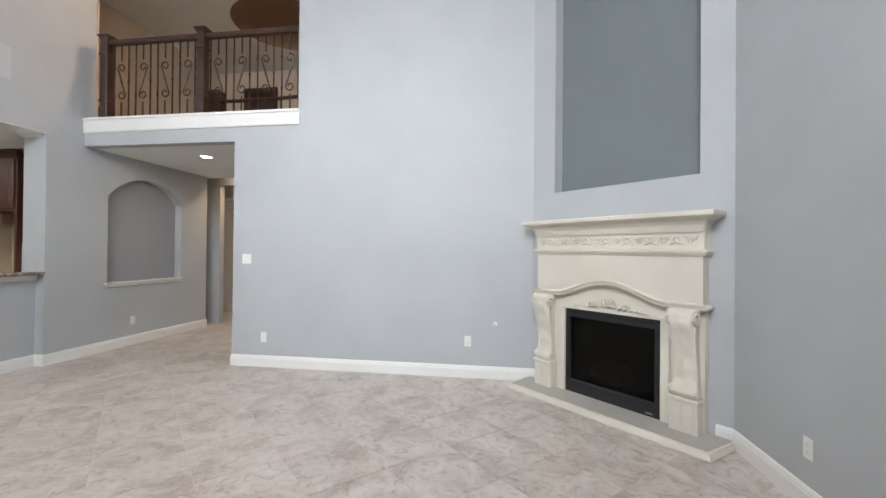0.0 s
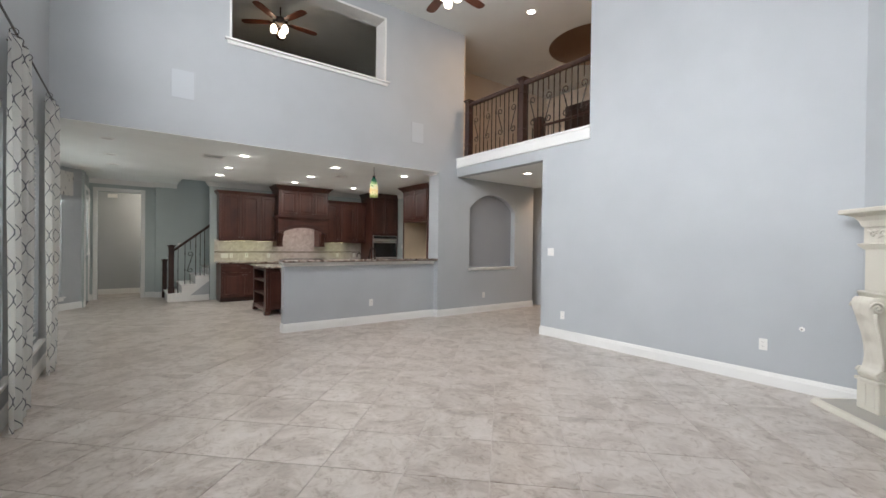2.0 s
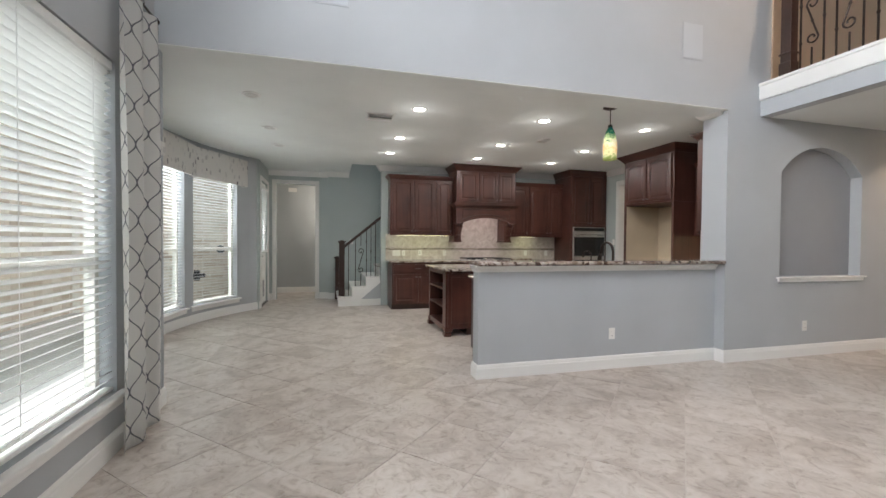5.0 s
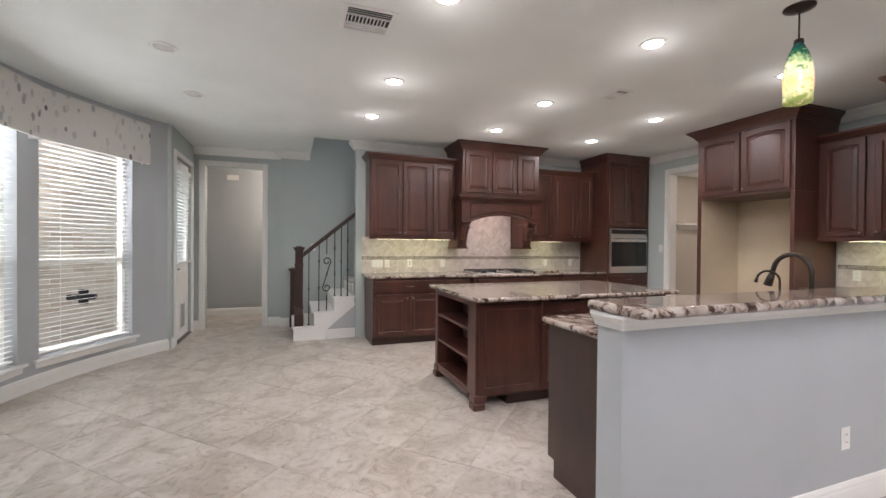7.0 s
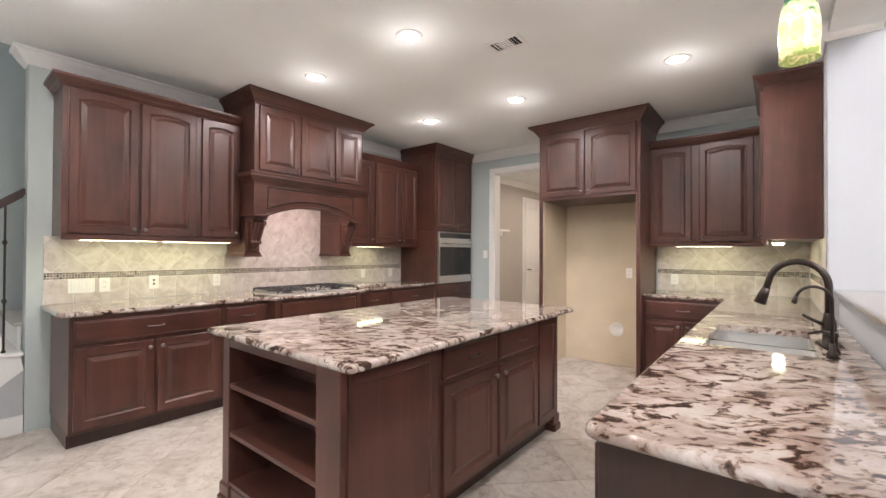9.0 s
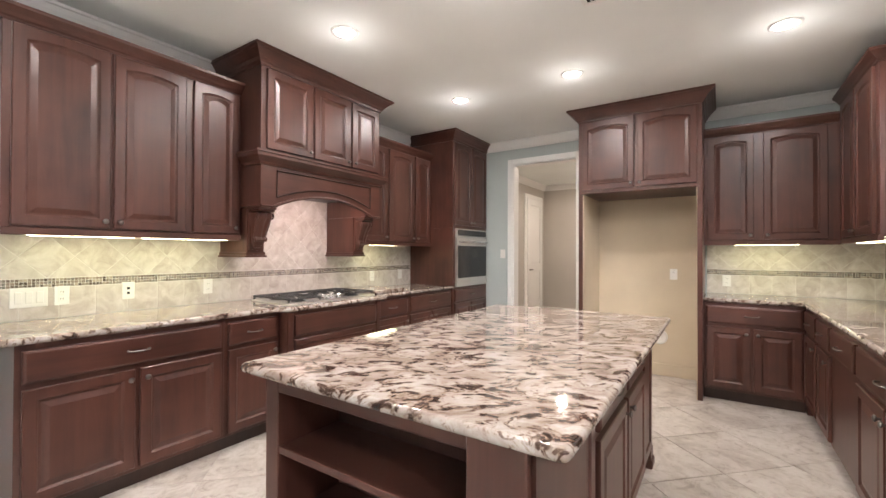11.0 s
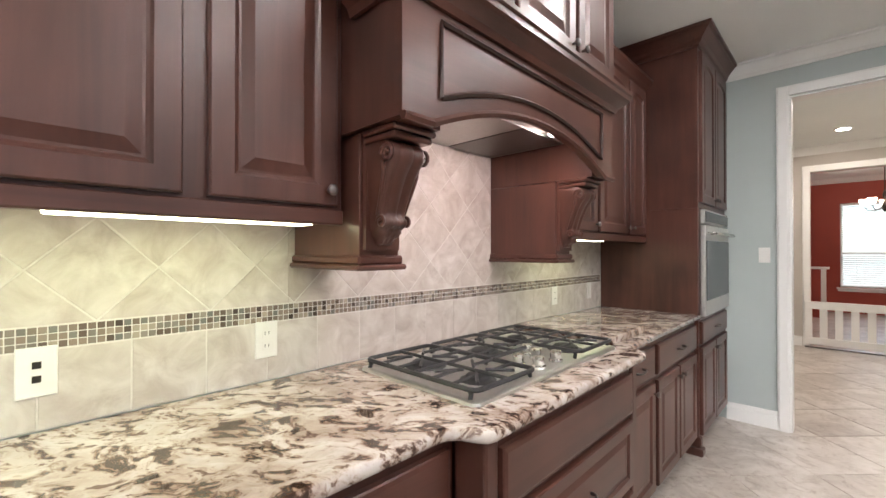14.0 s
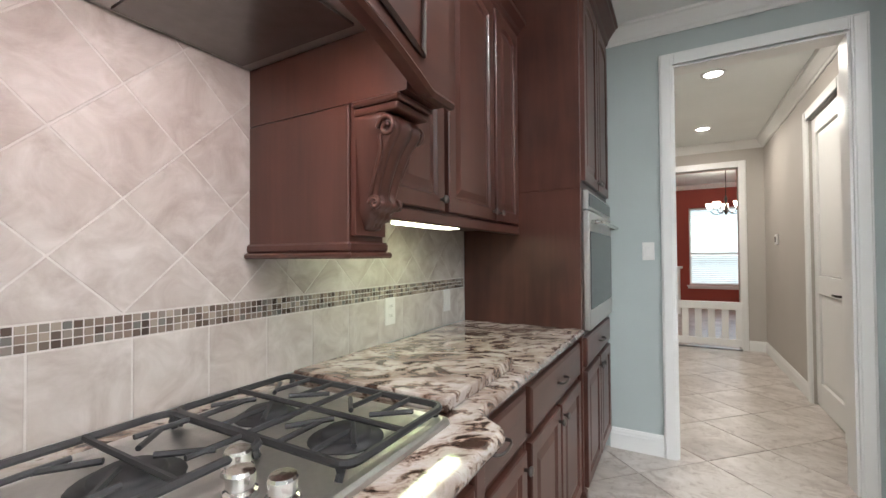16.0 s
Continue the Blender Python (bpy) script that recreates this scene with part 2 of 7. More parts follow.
def lathe(bm, prof, segs=24, centre=(0, 0, 0)):
    """A turned shape: prof lists (radius, z)."""
    cx, cy, cz = centre
    rings = []
    for r, z in prof:
        rings.append([bm.verts.new((cx + r * math.cos(2 * math.pi * i / segs), cy + r * math.sin(2 * math.pi * i / segs), cz + z)) for i in range(segs)])
    for a, b in zip(rings, rings[1:]):
        for i in range(segs):
            bm.faces.new((a[i], a[(i + 1) % segs], b[(i + 1) % segs], b[i]))
    bm.faces.new(rings[0][::-1])
    bm.faces.new(rings[-1])
    return bm


def tube(bm, pts, r, segs=8, radii=None):
    """A round bar along a line of points."""
    pts = [Vector(p) for p in pts]
    rings = []
    side = None
    for i, p in enumerate(pts):
        d = (pts[min(i + 1, len(pts) - 1)] - pts[max(i - 1, 0)]).normalized()
        if side is None:
            side = d.cross(Vector((0, 0, 1)))
            if side.length < 0.05:
                side = d.cross(Vector((0, 1, 0)))
        side = (side - d * side.dot(d)).normalized()
        up = d.cross(side)
        rr = radii[i] if radii else r
        rings.append([bm.verts.new(p + rr * (math.cos(2 * math.pi * k / segs) * side + math.sin(2 * math.pi * k / segs) * up)) for k in range(segs)])
    for a, b in zip(rings, rings[1:]):
        for i in range(segs):
            bm.faces.new((a[i], a[(i + 1) % segs], b[(i + 1) % segs], b[i]))
    bm.faces.new(rings[0][::-1])
    bm.faces.new(rings[-1])
    return bm


def wall(name, axis, at, thick, u0, u1, z0, z1, mat, holes=(), label="", kind="structure"):
    """A wall across axis ('x' or 'y') from at to at + thick, running u0..u1 and z0..z1, with rectangular holes (u0, u1, z0, z1) through it."""
    bm = bmesh.new()
    us = sorted({u0, u1, *[h[i] for h in holes for i in (0, 1)]})
    zs = sorted({z0, z1, *[h[i] for h in holes for i in (2, 3)]})

    def p(w, u, z):
        return (w, u, z) if axis == "x" else (u, w, z)

    cache = {}

    def vert(*q):
        if q not in cache:
            cache[q] = bm.verts.new(p(*q))
        return cache[q]

    def full(i, j):
        if not (0 <= i < len(us) - 1 and 0 <= j < len(zs) - 1):
            return False
        u, z = (us[i] + us[i + 1]) / 2, (zs[j] + zs[j + 1]) / 2
        return not any(h[0] < u < h[1] and h[2] < z < h[3] for h in holes)

    a, b = at, at + thick
    for i in range(len(us) - 1):
        for j in range(len(zs) - 1):
            if not full(i, j):
                continue
            ua, ub, za, zb = us[i], us[i + 1], zs[j], zs[j + 1]
            for w in (a, b):
                bm.faces.new([vert(w, ua, za), vert(w, ub, za), vert(w, ub, zb), vert(w, ua, zb)])
            for di, dj, q in ((-1, 0, ((ua, za), (ua, zb))), (1, 0, ((ub, za), (ub, zb))), (0, -1, ((ua, za), (ub, za))), (0, 1, ((ua, zb), (ub, zb)))):
                if not full(i + di, j + dj):
                    (s0, t0), (s1, t1) = q
                    bm.faces.new([vert(a, s0, t0), vert(b, s0, t0), vert(b, s1, t1), vert(a, s1, t1)])
    return solid(name, bm, mat, label, kind=kind)


BASEPROF = [(0, 0), (0.016, 0), (0.016, 0.095), (0.012, 0.105), (0.012, 0.115), (0.006, 0.132), (0, 0.135)]
CROWNPROF = [(0, 0), (0.012, 0), (0.02, 0.015), (0.03, 0.022), (0.06, 0.06), (0.075, 0.085), (0.088, 0.09), (0.09, 0.105), (0, 0.105)]


def moulding(name, line, prof, z, mat, label, closed=False, side=1):
    """A moulding swept along a plan line; the profile is (out from the wall, up). side: 1 puts it to the left of the line's run."""
    bm = bmesh.new()
    pts = [Vector((x, y)) for x, y in line]
    n = len(pts)
    rings = []
    for i, p in enumerate(pts):
        d0 = (p - pts[i - 1]).normalized() if i or closed else None
        d1 = (pts[(i + 1) % n] - p).normalized() if i < n - 1 or closed else None
        d0, d1 = d0 or d1, d1 or d0
        n0, n1 = Vector((-d0.y, d0.x)) * side, Vector((-d1.y, d1.x)) * side
        nn = n0 + n1
        nn = nn / max(nn.dot(n0), 0.3)
        rings.append([bm.verts.new((p.x + nn.x * o, p.y + nn.y * o, z + u)) for o, u in prof])
    k = len(prof)
    for a, b in zip(rings, rings[1:] + ([rings[0]] if closed else [])):
        for i in range(k):
            bm.faces.new((a[i], a[(i + 1) % k], b[(i + 1) % k], b[i]))
    if not closed:
        bm.faces.new(rings[0][::-1])
        bm.faces.new(rings[-1])
    return solid(name, bm, mat, label, kind="structure")

# ---- structure ----
E_X, N_Y, S_Y, W_X = 1.99, 4.67, -1.17, -5.0      # living room faces
KW_X, KN_Y, KE_X = -9.86, 5.83, -5.31                            # kitchen faces
K_CEIL, L_CEIL, H_CEIL, LINTEL = 2.805, 5.5, 2.70, 2.745

# curved bay: an arc from the living room's corner to the garden door
BAY_C, BAY_R = Vector((-7.55, 1.35)), 3.47


def bay(a):
    return (BAY_C.x + BAY_R * math.cos(radians(a)), BAY_C.y + BAY_R * math.sin(radians(a)))


BAY_A = [313.4 - i * (313.4 - 227.3) / 24 for i in range(25)]
BAY_LINE = [bay(a) for a in BAY_A]

SLAB = bmesh.new()
box(SLAB, -13.2, 2.6, -2.3, 15.0, -0.2, -0.004)
solid("floor", SLAB, GROUT, "grey grout bed under diagonal porcelain tiles", "floor", kind="structure")

UPPER_WINDOWS = [(-2.95, -1.75), (-1.4, -0.2), (0.15, 1.35)]
LIVING_WINDOWS = [(-1.48, -0.48), (-2.95, -1.95), (-4.42, -3.42)]
holes = [(a, b, 0.36, 2.36) for a, b in LIVING_WINDOWS] + [(a, b, 3.75, 5.2) for a, b in UPPER_WINDOWS]
wall("wall_south", "y", S_Y, -0.16, -5.12, E_X + 0.15, -0.01, L_CEIL, WALL, holes, "blue-grey painted wall with tall windows")
wall("wall_east", "x", E_X, 0.15, S_Y, N_Y + 0.15, -0.01, L_CEIL, WALL, (), "blue-grey painted wall")
wall("wall_north", "y", N_Y, 0.14, -2.89, E_X, -0.01, 3.05, WALL, (), "blue-grey painted wall")
wall("wall_north_upper", "y", N_Y, 0.14, -2.07, E_X, 3.05, L_CEIL, WALL, (), "blue-grey painted wall")
wall("wall_north_header", "y", N_Y, 0.14, W_X, -2.89, H_CEIL, 2.87, WALL, (), "blue-grey painted header under the balcony")
# wall between the living room and the kitchen: the upper part with the high opening, and the pier with the arched niche
wall("wall_west_upper", "x", W_X, KE_X - W_X, S_Y, N_Y + 0.14, LINTEL, L_CEIL, WALL, [(0.665, 3.04, 4.16, 5.22)], "blue-grey painted wall above the kitchen opening")

solid("soffit_kitchen_opening", bx(KE_X + 0.002, W_X - 0.001, S_Y, 4.219, LINTEL - 0.007, LINTEL - 0.001), CEIL, "white painted underside of the wide kitchen opening", kind="structure")


def pier():
    bm = bmesh.new()
    y0, y1, a, b, z0, zs, zt = 4.22, 6.9, 5.0, 6.30, 0.92, 2.11, 2.42
    c, n = (a + b) / 2, 16
    h = zt - zs
    r = ((b - a) ** 2 / 4 + h * h) / (2 * h)
    half = math.asin((b - a) / 2 / r)
    arch = [(c + r * math.sin(-half + 2 * half * i / n), zt - r + r * math.cos(-half + 2 * half * i / n)) for i in range(n + 1)]
    x0, x1, xd = KE_X, W_X, W_X - 0.12

    def q(x, *yz):
        bm.faces.new([bm.verts.new((x, y, z)) for y, z in yz])
    for x in (x1,):
        q(x, (y0, 0), (a, 0), (a, LINTEL), (y0, LINTEL))
        q(x, (b, 0), (y1, 0), (y1, LINTEL), (b, LINTEL))
        q(x, (a, 0), (b, 0), (b, z0), (a, z0))
        for (ya, za), (yb, zb) in zip(arch, arch[1:]):
            q(x, (ya, za), (yb, zb), (yb, LINTEL), (ya, LINTEL))
    q(x0, (y0, 0), (y1, 0), (y1, LINTEL), (y0, LINTEL))
    ring = [(a, z0), *arch, (b, z0)]
    for (ya, za), (yb, zb) in zip(ring, ring[1:] + ring[:1]):
        bm.faces.new([bm.verts.new(v) for v in ((x1, ya, za), (x1, yb, zb), (xd, yb, zb), (xd, ya, za))])
    for ya, yb in ((y0, y0), (y1, y1)):
        bm.faces.new([bm.verts.new(v) for v in ((x1, ya, 0), (x0, ya, 0), (x0, ya, LINTEL), (x1, ya, LINTEL))])
    bmesh.ops.remove_doubles(bm, verts=bm.verts, dist=1e-4)
    solid("wall_west_pier", bm, WALL, "blue-grey pier with an arched display niche", kind="structure")
    # the back keeps the wall's hue at about two thirds of its value
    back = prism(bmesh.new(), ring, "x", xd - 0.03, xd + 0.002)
    solid("niche_back", back, NICHE, "darker grey back of the arched niche", kind="structure")
    bs = bx(W_X - 0.117, W_X + 0.045, a - 0.05, b + 0.05, 0.902, 0.9195, 0.006)
    box(bs, W_X, W_X + 0.022, a - 0.03, b + 0.03, 0.862, 0.902, 0.004)
    solid("niche_sill", bs, TRIM, "white painted sill under the niche", kind="structure")


pier()
# bar wall with its end face
wall("wall_bar", "x", -5.12, -0.14, 1.43, 4.22, -0.01, 1.055, WALL, (), "low blue-grey wall under the granite bar")
# kitchen walls
wall("wall_kitchen_west", "x", KW_X, -0.14, 1.075, KN_Y + 0.14, -0.01, K_CEIL, KWALL, (), "blue-grey kitchen wall behind the cabinets")
wall("wall_kitchen_north", "y", KN_Y, 0.14, KW_X, KE_X, -0.01, K_CEIL, KWALL, [(-8.795, -7.955, -0.01, 2.49)], "blue-grey kitchen wall with a doorway")
# stair bay and garden-door alcove
wall("wall_alcove_west", "x", -11.15, -0.14, -1.6, 0.05, -0.01, K_CEIL, KWALL, [(-1.045, -0.235, -0.01, 2.53)], "blue-grey wall with a cased opening")
wall("wall_stair_west", "x", -11.0, -0.2, 0.05, 5.97, -0.01, 5.2, KWALL, (), "blue-grey stairwell wall")
wall("wall_garden_door", "y", -1.2, -0.14, -11.29, -9.86, -0.01, K_CEIL, KWALL, [(-10.95, -10.05, -0.01, 2.46)], "blue-grey wall with the garden door")
wall("wall_store", "x", -12.4, -0.1, -2.0, 1.0, -0.01, K_CEIL, WALL, (), "blue-grey wall beyond the cased opening")
wall("wall_store_north", "y", 0.9, 0.1, -12.5, -11.14, -0.01, K_CEIL, WALL, (), "blue-grey wall")
wall("wall_store_south", "y", -2.0, 0.1, -12.5, -11.14, -0.01, K_CEIL, WALL, (), "blue-grey wall")

# kitchen ceiling, with the stairwell left open
ck = bmesh.new()
box(ck, -11.3, -9.86, -2.4, 0.5, K_CEIL, K_CEIL + 0.2)
box(ck, -9.86, KE_X, -2.4, KN_Y + 0.14, K_CEIL, K_CEIL + 0.2)
box(ck, KE_X, W_X - 0.17, -2.4, S_Y, K_CEIL, K_CEIL + 0.2)
solid("ceiling_kitchen", ck, CEIL, "flat white painted ceiling", kind="structure")
cl = bmesh.new()
DOME = (-3.64, 7.17, 0.93)
ring_ = [(DOME[0] + DOME[2] * math.cos(2 * math.pi * i / 40), DOME[1] + DOME[2] * math.sin(2 * math.pi * i / 40)) for i in range(40)]
outer = [(-8.4, S_Y - 0.2), (E_X + 0.2, S_Y - 0.2), (E_X + 0.2, 9.1), (-8.4, 9.1)]
eds = []
for loop in (outer, ring_):
    vs = [cl.verts.new((x, y, L_CEIL)) for x, y in loop]
    eds += [cl.edges.new((vs[i], vs[(i + 1) % len(vs)])) for i in range(len(vs))]
bmesh.ops.triangle_fill(cl, use_beauty=True, use_dissolve=False, edges=eds)
solid("ceiling_living", cl, CEIL, "high white painted ceiling", kind="structure")
ch = bx(W_X - 0.3, -2.75, N_Y + 0.14, 6.9, H_CEIL, H_CEIL + 0.15)
solid("ceiling_corridor", ch, CEIL, "low white ceiling over the corridor", kind="structure")
cs = bx(-12.6, -11.29, -2.1, 1.0, K_CEIL, K_CEIL + 0.1)
solid("ceiling_store", cs, CEIL, "white painted ceiling", kind="structure")
# corridor and hall beyond
wall("wall_corridor_east", "x", -2.89, 0.14, N_Y + 0.14, 9.0, -0.01, H_CEIL, WALL, (), "blue-grey corridor wall")
wall("wall_corridor_end", "y", 8.4, 0.12, -6.5, -2.75, -0.01, 2.85, WALL, [(-6.15, -5.35, -0.01, 2.44)], "blue-grey wall at the end of the corridor")
wall("wall_loft_end", "y", 8.9, 0.12, -6.5, -1.9, 2.85, L_CEIL, BEIGE, (), "beige wall at the end of the loft")

dm = bmesh.new()
prev = None
for k in range(9):
    a_ = k * math.pi / 16
    r_ = [dm.verts.new((DOME[0] + DOME[2] * math.cos(a_) * math.cos(2 * math.pi * i / 40), DOME[1] + DOME[2] * math.cos(a_) * math.sin(2 * math.pi * i / 40), L_CEIL + 0.35 * math.sin(a_))) for i in range(40)] if k < 8 else [dm.verts.new((DOME[0], DOME[1], L_CEIL + 0.35))] * 40
    if prev:
        for i in range(40):
            q = [prev[i], prev[(i + 1) % 40], r_[(i + 1) % 40], r_[i]]
            dm.faces.new(q if k < 8 else q[:3])
    prev = r_
solid("ceiling_dome", dm, paint("dome_paint_brown", (0.25, 0.16, 0.10)), "shallow brown painted dome in the loft ceiling", kind="structure", smooth=True)
# diagonal fireplace wall with the tall recess
DIAG = pose(1.342, 3.987, 0, 0, 0, 135)


def diagonal_wall():
    bm = bmesh.new()
    a = 1.03
    zt, zb = 4.3, 2.0
    r = 0.685
    d = 0.12

    def q(*pts):
        bm.faces.new([bm.verts.new(p) for p in pts])
    # local x runs along the wall, y points into the room
    for x0, x1, z0, z1 in ((-a, -r, 0, L_CEIL), (r, a, 0, L_CEIL), (-r, -0.42, 0, zb), (0.48, r, 0, zb), (-0.42, 0.48, 0.86, zb), (-0.42, 0.48, 0, 0.05), (-r, r, zt, L_CEIL)):
        q((x0, 0, z0), (x1, 0, z0), (x1, 0, z1), (x0, 0, z1))
    for p0, p1 in (((-r, zb), (r, zb)), ((r, zb), (r, zt)), ((r, zt), (-r, zt)), ((-r, zt), (-r, zb))):
        q((p0[0], 0, p0[1]), (p1[0], 0, p1[1]), (p1[0], -d, p1[1]), (p0[0], -d, p0[1]))
    bmesh.ops.remove_doubles(bm, verts=bm.verts, dist=1e-4)
    ob = solid("wall_diagonal", bm, WALL, "blue-grey corner wall above the fireplace", kind="structure")
    ob.matrix_world = DIAG
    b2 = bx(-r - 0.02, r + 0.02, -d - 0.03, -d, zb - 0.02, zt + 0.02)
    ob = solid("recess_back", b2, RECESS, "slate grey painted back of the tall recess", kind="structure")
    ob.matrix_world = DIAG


diagonal_wall()


def bay_wall():
    """The curved wall: solid under the sills, piers between three windows, solid above."""
    bm = bmesh.new()
    t = 0.16
    z_lo, z_hi = 0.27, 2.46
    bands = []
    angles = sorted({*BAY_A, *[a for w in BAY_WINDOWS for a in w]}, reverse=True)
    for a, b in zip(angles, angles[1:]):
        mid = (a + b) / 2
        if any(w[1] < mid < w[0] for w in BAY_WINDOWS):
            bands += [(a, b, -0.01, z_lo), (a, b, z_hi, K_CEIL)]
        else:
            bands.append((a, b, -0.01, K_CEIL))
    for a, b, z0, z1 in bands:
        v = []
        for ang in (a, b):
            for r in (BAY_R, BAY_R + t):
                x, y = BAY_C.x + r * math.cos(radians(ang)), BAY_C.y + r * math.sin(radians(ang))
                v += [bm.verts.new((x, y, z0)), bm.verts.new((x, y, z1))]
        for f in ((0, 1, 5, 4), (2, 6, 7, 3), (0, 4, 6, 2), (1, 3, 7, 5), (0, 2, 3, 1), (4, 5, 7, 6)):
            bm.faces.new([v[i] for i in f])
    bmesh.ops.remove_doubles(bm, verts=bm.verts, dist=1e-5)
    solid("wall_bay", bm, WALL, "curved blue-grey bay wall with three windows", kind="structure")


BAY_WINDOWS = [(291.8, 275.1), (271.8, 255.2), (251.8, 235.3)]
bay_wall()
# ground outside
solid("ground", bx(-400, 400, -400, 400, -0.35, -0.22), plain("lawn_green", (0.06, 0.09, 0.03), 0.9), "green lawn outside the windows", kind="structure")

# ---- daylight through the windows, and the lamps ----
for a, b in UPPER_WINDOWS:
    lamp("window_daylight", "AREA", look(((a + b) / 2, S_Y - 0.35, 4.5), ((a + b) / 2 - 1.7, 3.4, 0.8)), 150, (0.98, 0.97, 1.0), 1.2, 1.45)
lamp("sky_over_patio", "AREA", look((-2.45, -3.0, 4.6), (-2.45, 0.6, 0.3)), 340, (0.93, 0.97, 1.0), 4.5, 1.4, 90)
lamp("sky_over_patio", "AREA", look((-8.2, -4.3, 4.0), (-7.5, 0.6, 0.4)), 360, (0.93, 0.97, 1.0), 3.6, 1.4, 75)
CAN_LIGHTS = [(x, y) for x in (-6.15, -7.52, -8.6) for y in (1.07, 2.655, 4.15)]
for x, y in CAN_LIGHTS:
    lamp("downlight", "AREA", look((x, y, K_CEIL - 0.012), (x, y, 0)), 9.5, (1.0, 0.96, 0.91), 0.13)
    # extra bare lamp added below each fitting to brighten ceiling and wall cabinets
    lamp("downlight", "POINT", pose(x, y, K_CEIL - 0.2), 1.4, (1.0, 0.975, 0.93), 0.07)

# ---- kitchen: cabinets ----
def ring_panel(bm, x0, x1, z0, z1, y, rings, arch=0.0, n=10):
    """A moulded front: rings of (inset, depth, arched) from the outer edge inwards, closed by a flat field. It faces -y."""
    loops = []
    for inset, depth, arched in rings:
        a, b, c, d = x0 + inset, x1 - inset, z0 + inset, z1 - inset
        pts = [(a, c), (b, c)]
        for i in range(n + 1):
            s = i / n
            drop = arch * (2 * abs(s - 0.5)) ** 2 if arched else 0.0
            pts.append((b + (a - b) * s, d - drop))
        loops.append([bm.verts.new((px, y - depth, pz)) for px, pz in pts])
    k = n + 3
    for p, q in zip(loops, loops[1:]):
        for i in range(k):
            bm.faces.new((p[i], p[(i + 1) % k], q[(i + 1) % k], q[i]))
    bm.faces.new(loops[-1])
    bm.faces.new(loops[0][::-1])
    return bm


DOOR_RINGS = [(0, 0, 0), (0, 0.017, 0), (0.004, 0.021, 0), (0.052, 0.021, 1), (0.058, 0.015, 1), (0.064, 0.011, 1), (0.07, 0.011, 1), (0.098, 0.019, 1), (0.102, 0.019, 1)]
DRAWER_RINGS = [(0, 0, 0), (0, 0.015, 0), (0.004, 0.018, 0), (0.014, 0.021, 0)]
PANEL_DRAWER_RINGS = [(0, 0, 0), (0, 0.017, 0), (0.004, 0.021, 0), (0.04, 0.021, 0), (0.046, 0.013, 0), (0.052, 0.013, 0), (0.072, 0.019, 0)]


def knob(parent, x, z, y):
    bm = lathe(bmesh.new(), [(0.006, 0), (0.005, 0.012), (0.013, 0.017), (0.0155, 0.022), (0.012, 0.028), (0.004, 0.030)], 12)
    part("knob", bm, PEWTER, parent, "round pewter knob", True, pose(x, y, z, 90, 0, 0))


def pull(parent, x, z, y):
    bm = bmesh.new()
    pts = [(x - 0.05, y, z), (x - 0.05, y - 0.018, z), (x - 0.035, y - 0.026, z - 0.002), (x, y - 0.028, z - 0.004), (x + 0.035, y - 0.026, z - 0.002), (x + 0.05, y - 0.018, z), (x + 0.05, y, z)]
    tube(bm, pts, 0.004, 6, [0.006, 0.005, 0.004, 0.0045, 0.004, 0.005, 0.006])
    part("handle", bm, PEWTER, parent, "slim pewter bar pull", True)


def door(parent, x0, x1, z0, z1, y=0.0, arch=0.035, side=0, low=True, mat=None):
    d = part("door", ring_panel(bmesh.new(), x0, x1, z0, z1, y, DOOR_RINGS, arch), mat or WOOD, parent)
    if side:
        kx = x1 - 0.028 if side > 0 else x0 + 0.028
        knob(d, kx, z0 + 0.04 if low else z1 - 0.05, y - 0.02)
    return d


def drawer(parent, x0, x1, z0, z1, y=0.0, handle=True, panel=False):
    d = part("drawer", ring_panel(bmesh.new(), x0, x1, z0, z1, y, PANEL_DRAWER_RINGS if panel else DRAWER_RINGS, 0, 1), WOODX, parent)
    if handle:
        pull(d, (x0 + x1) / 2, (z0 + z1) / 2, y - 0.02)
    return d


def base_cabinet(m, w, label, doors=2, drawers=1, depth=0.6, group="kitchen base cabinets", top_z=0.885, mat=None):
    c = thing("base_cabinet", m, label, "cabinet", group)
    part("body", bx(0, w, 0, depth, 0.1, top_z, 0.002), mat or WOOD, c)
    if top_z < 0.885:
        part("front_rail", bx(0, w, 0, 0.03, top_z + 0.0005, 0.885), mat or WOOD, c)
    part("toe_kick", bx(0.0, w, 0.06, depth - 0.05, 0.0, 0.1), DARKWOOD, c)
    g = 0.025
    if drawers:
        drawer(c, g, w - g, 0.70, 0.855)
    top = 0.67 if drawers else 0.855
    if doors == 1:
        door(c, g, w - g, 0.125, top, 0, 0, 1, False)
    elif doors == 2:
        door(c, g, w / 2 - 0.012, 0.125, top, 0, 0, 1, False)
        door(c, w / 2 + 0.012, w - g, 0.125, top, 0, 0, -1, False)
    return c


CAB_CROWN = [(0, 0), (0.008, 0.0), (0.012, 0.012), (0.022, 0.02), (0.03, 0.035), (0.05, 0.055), (0.058, 0.062), (0.06, 0.08), (0, 0.08)]


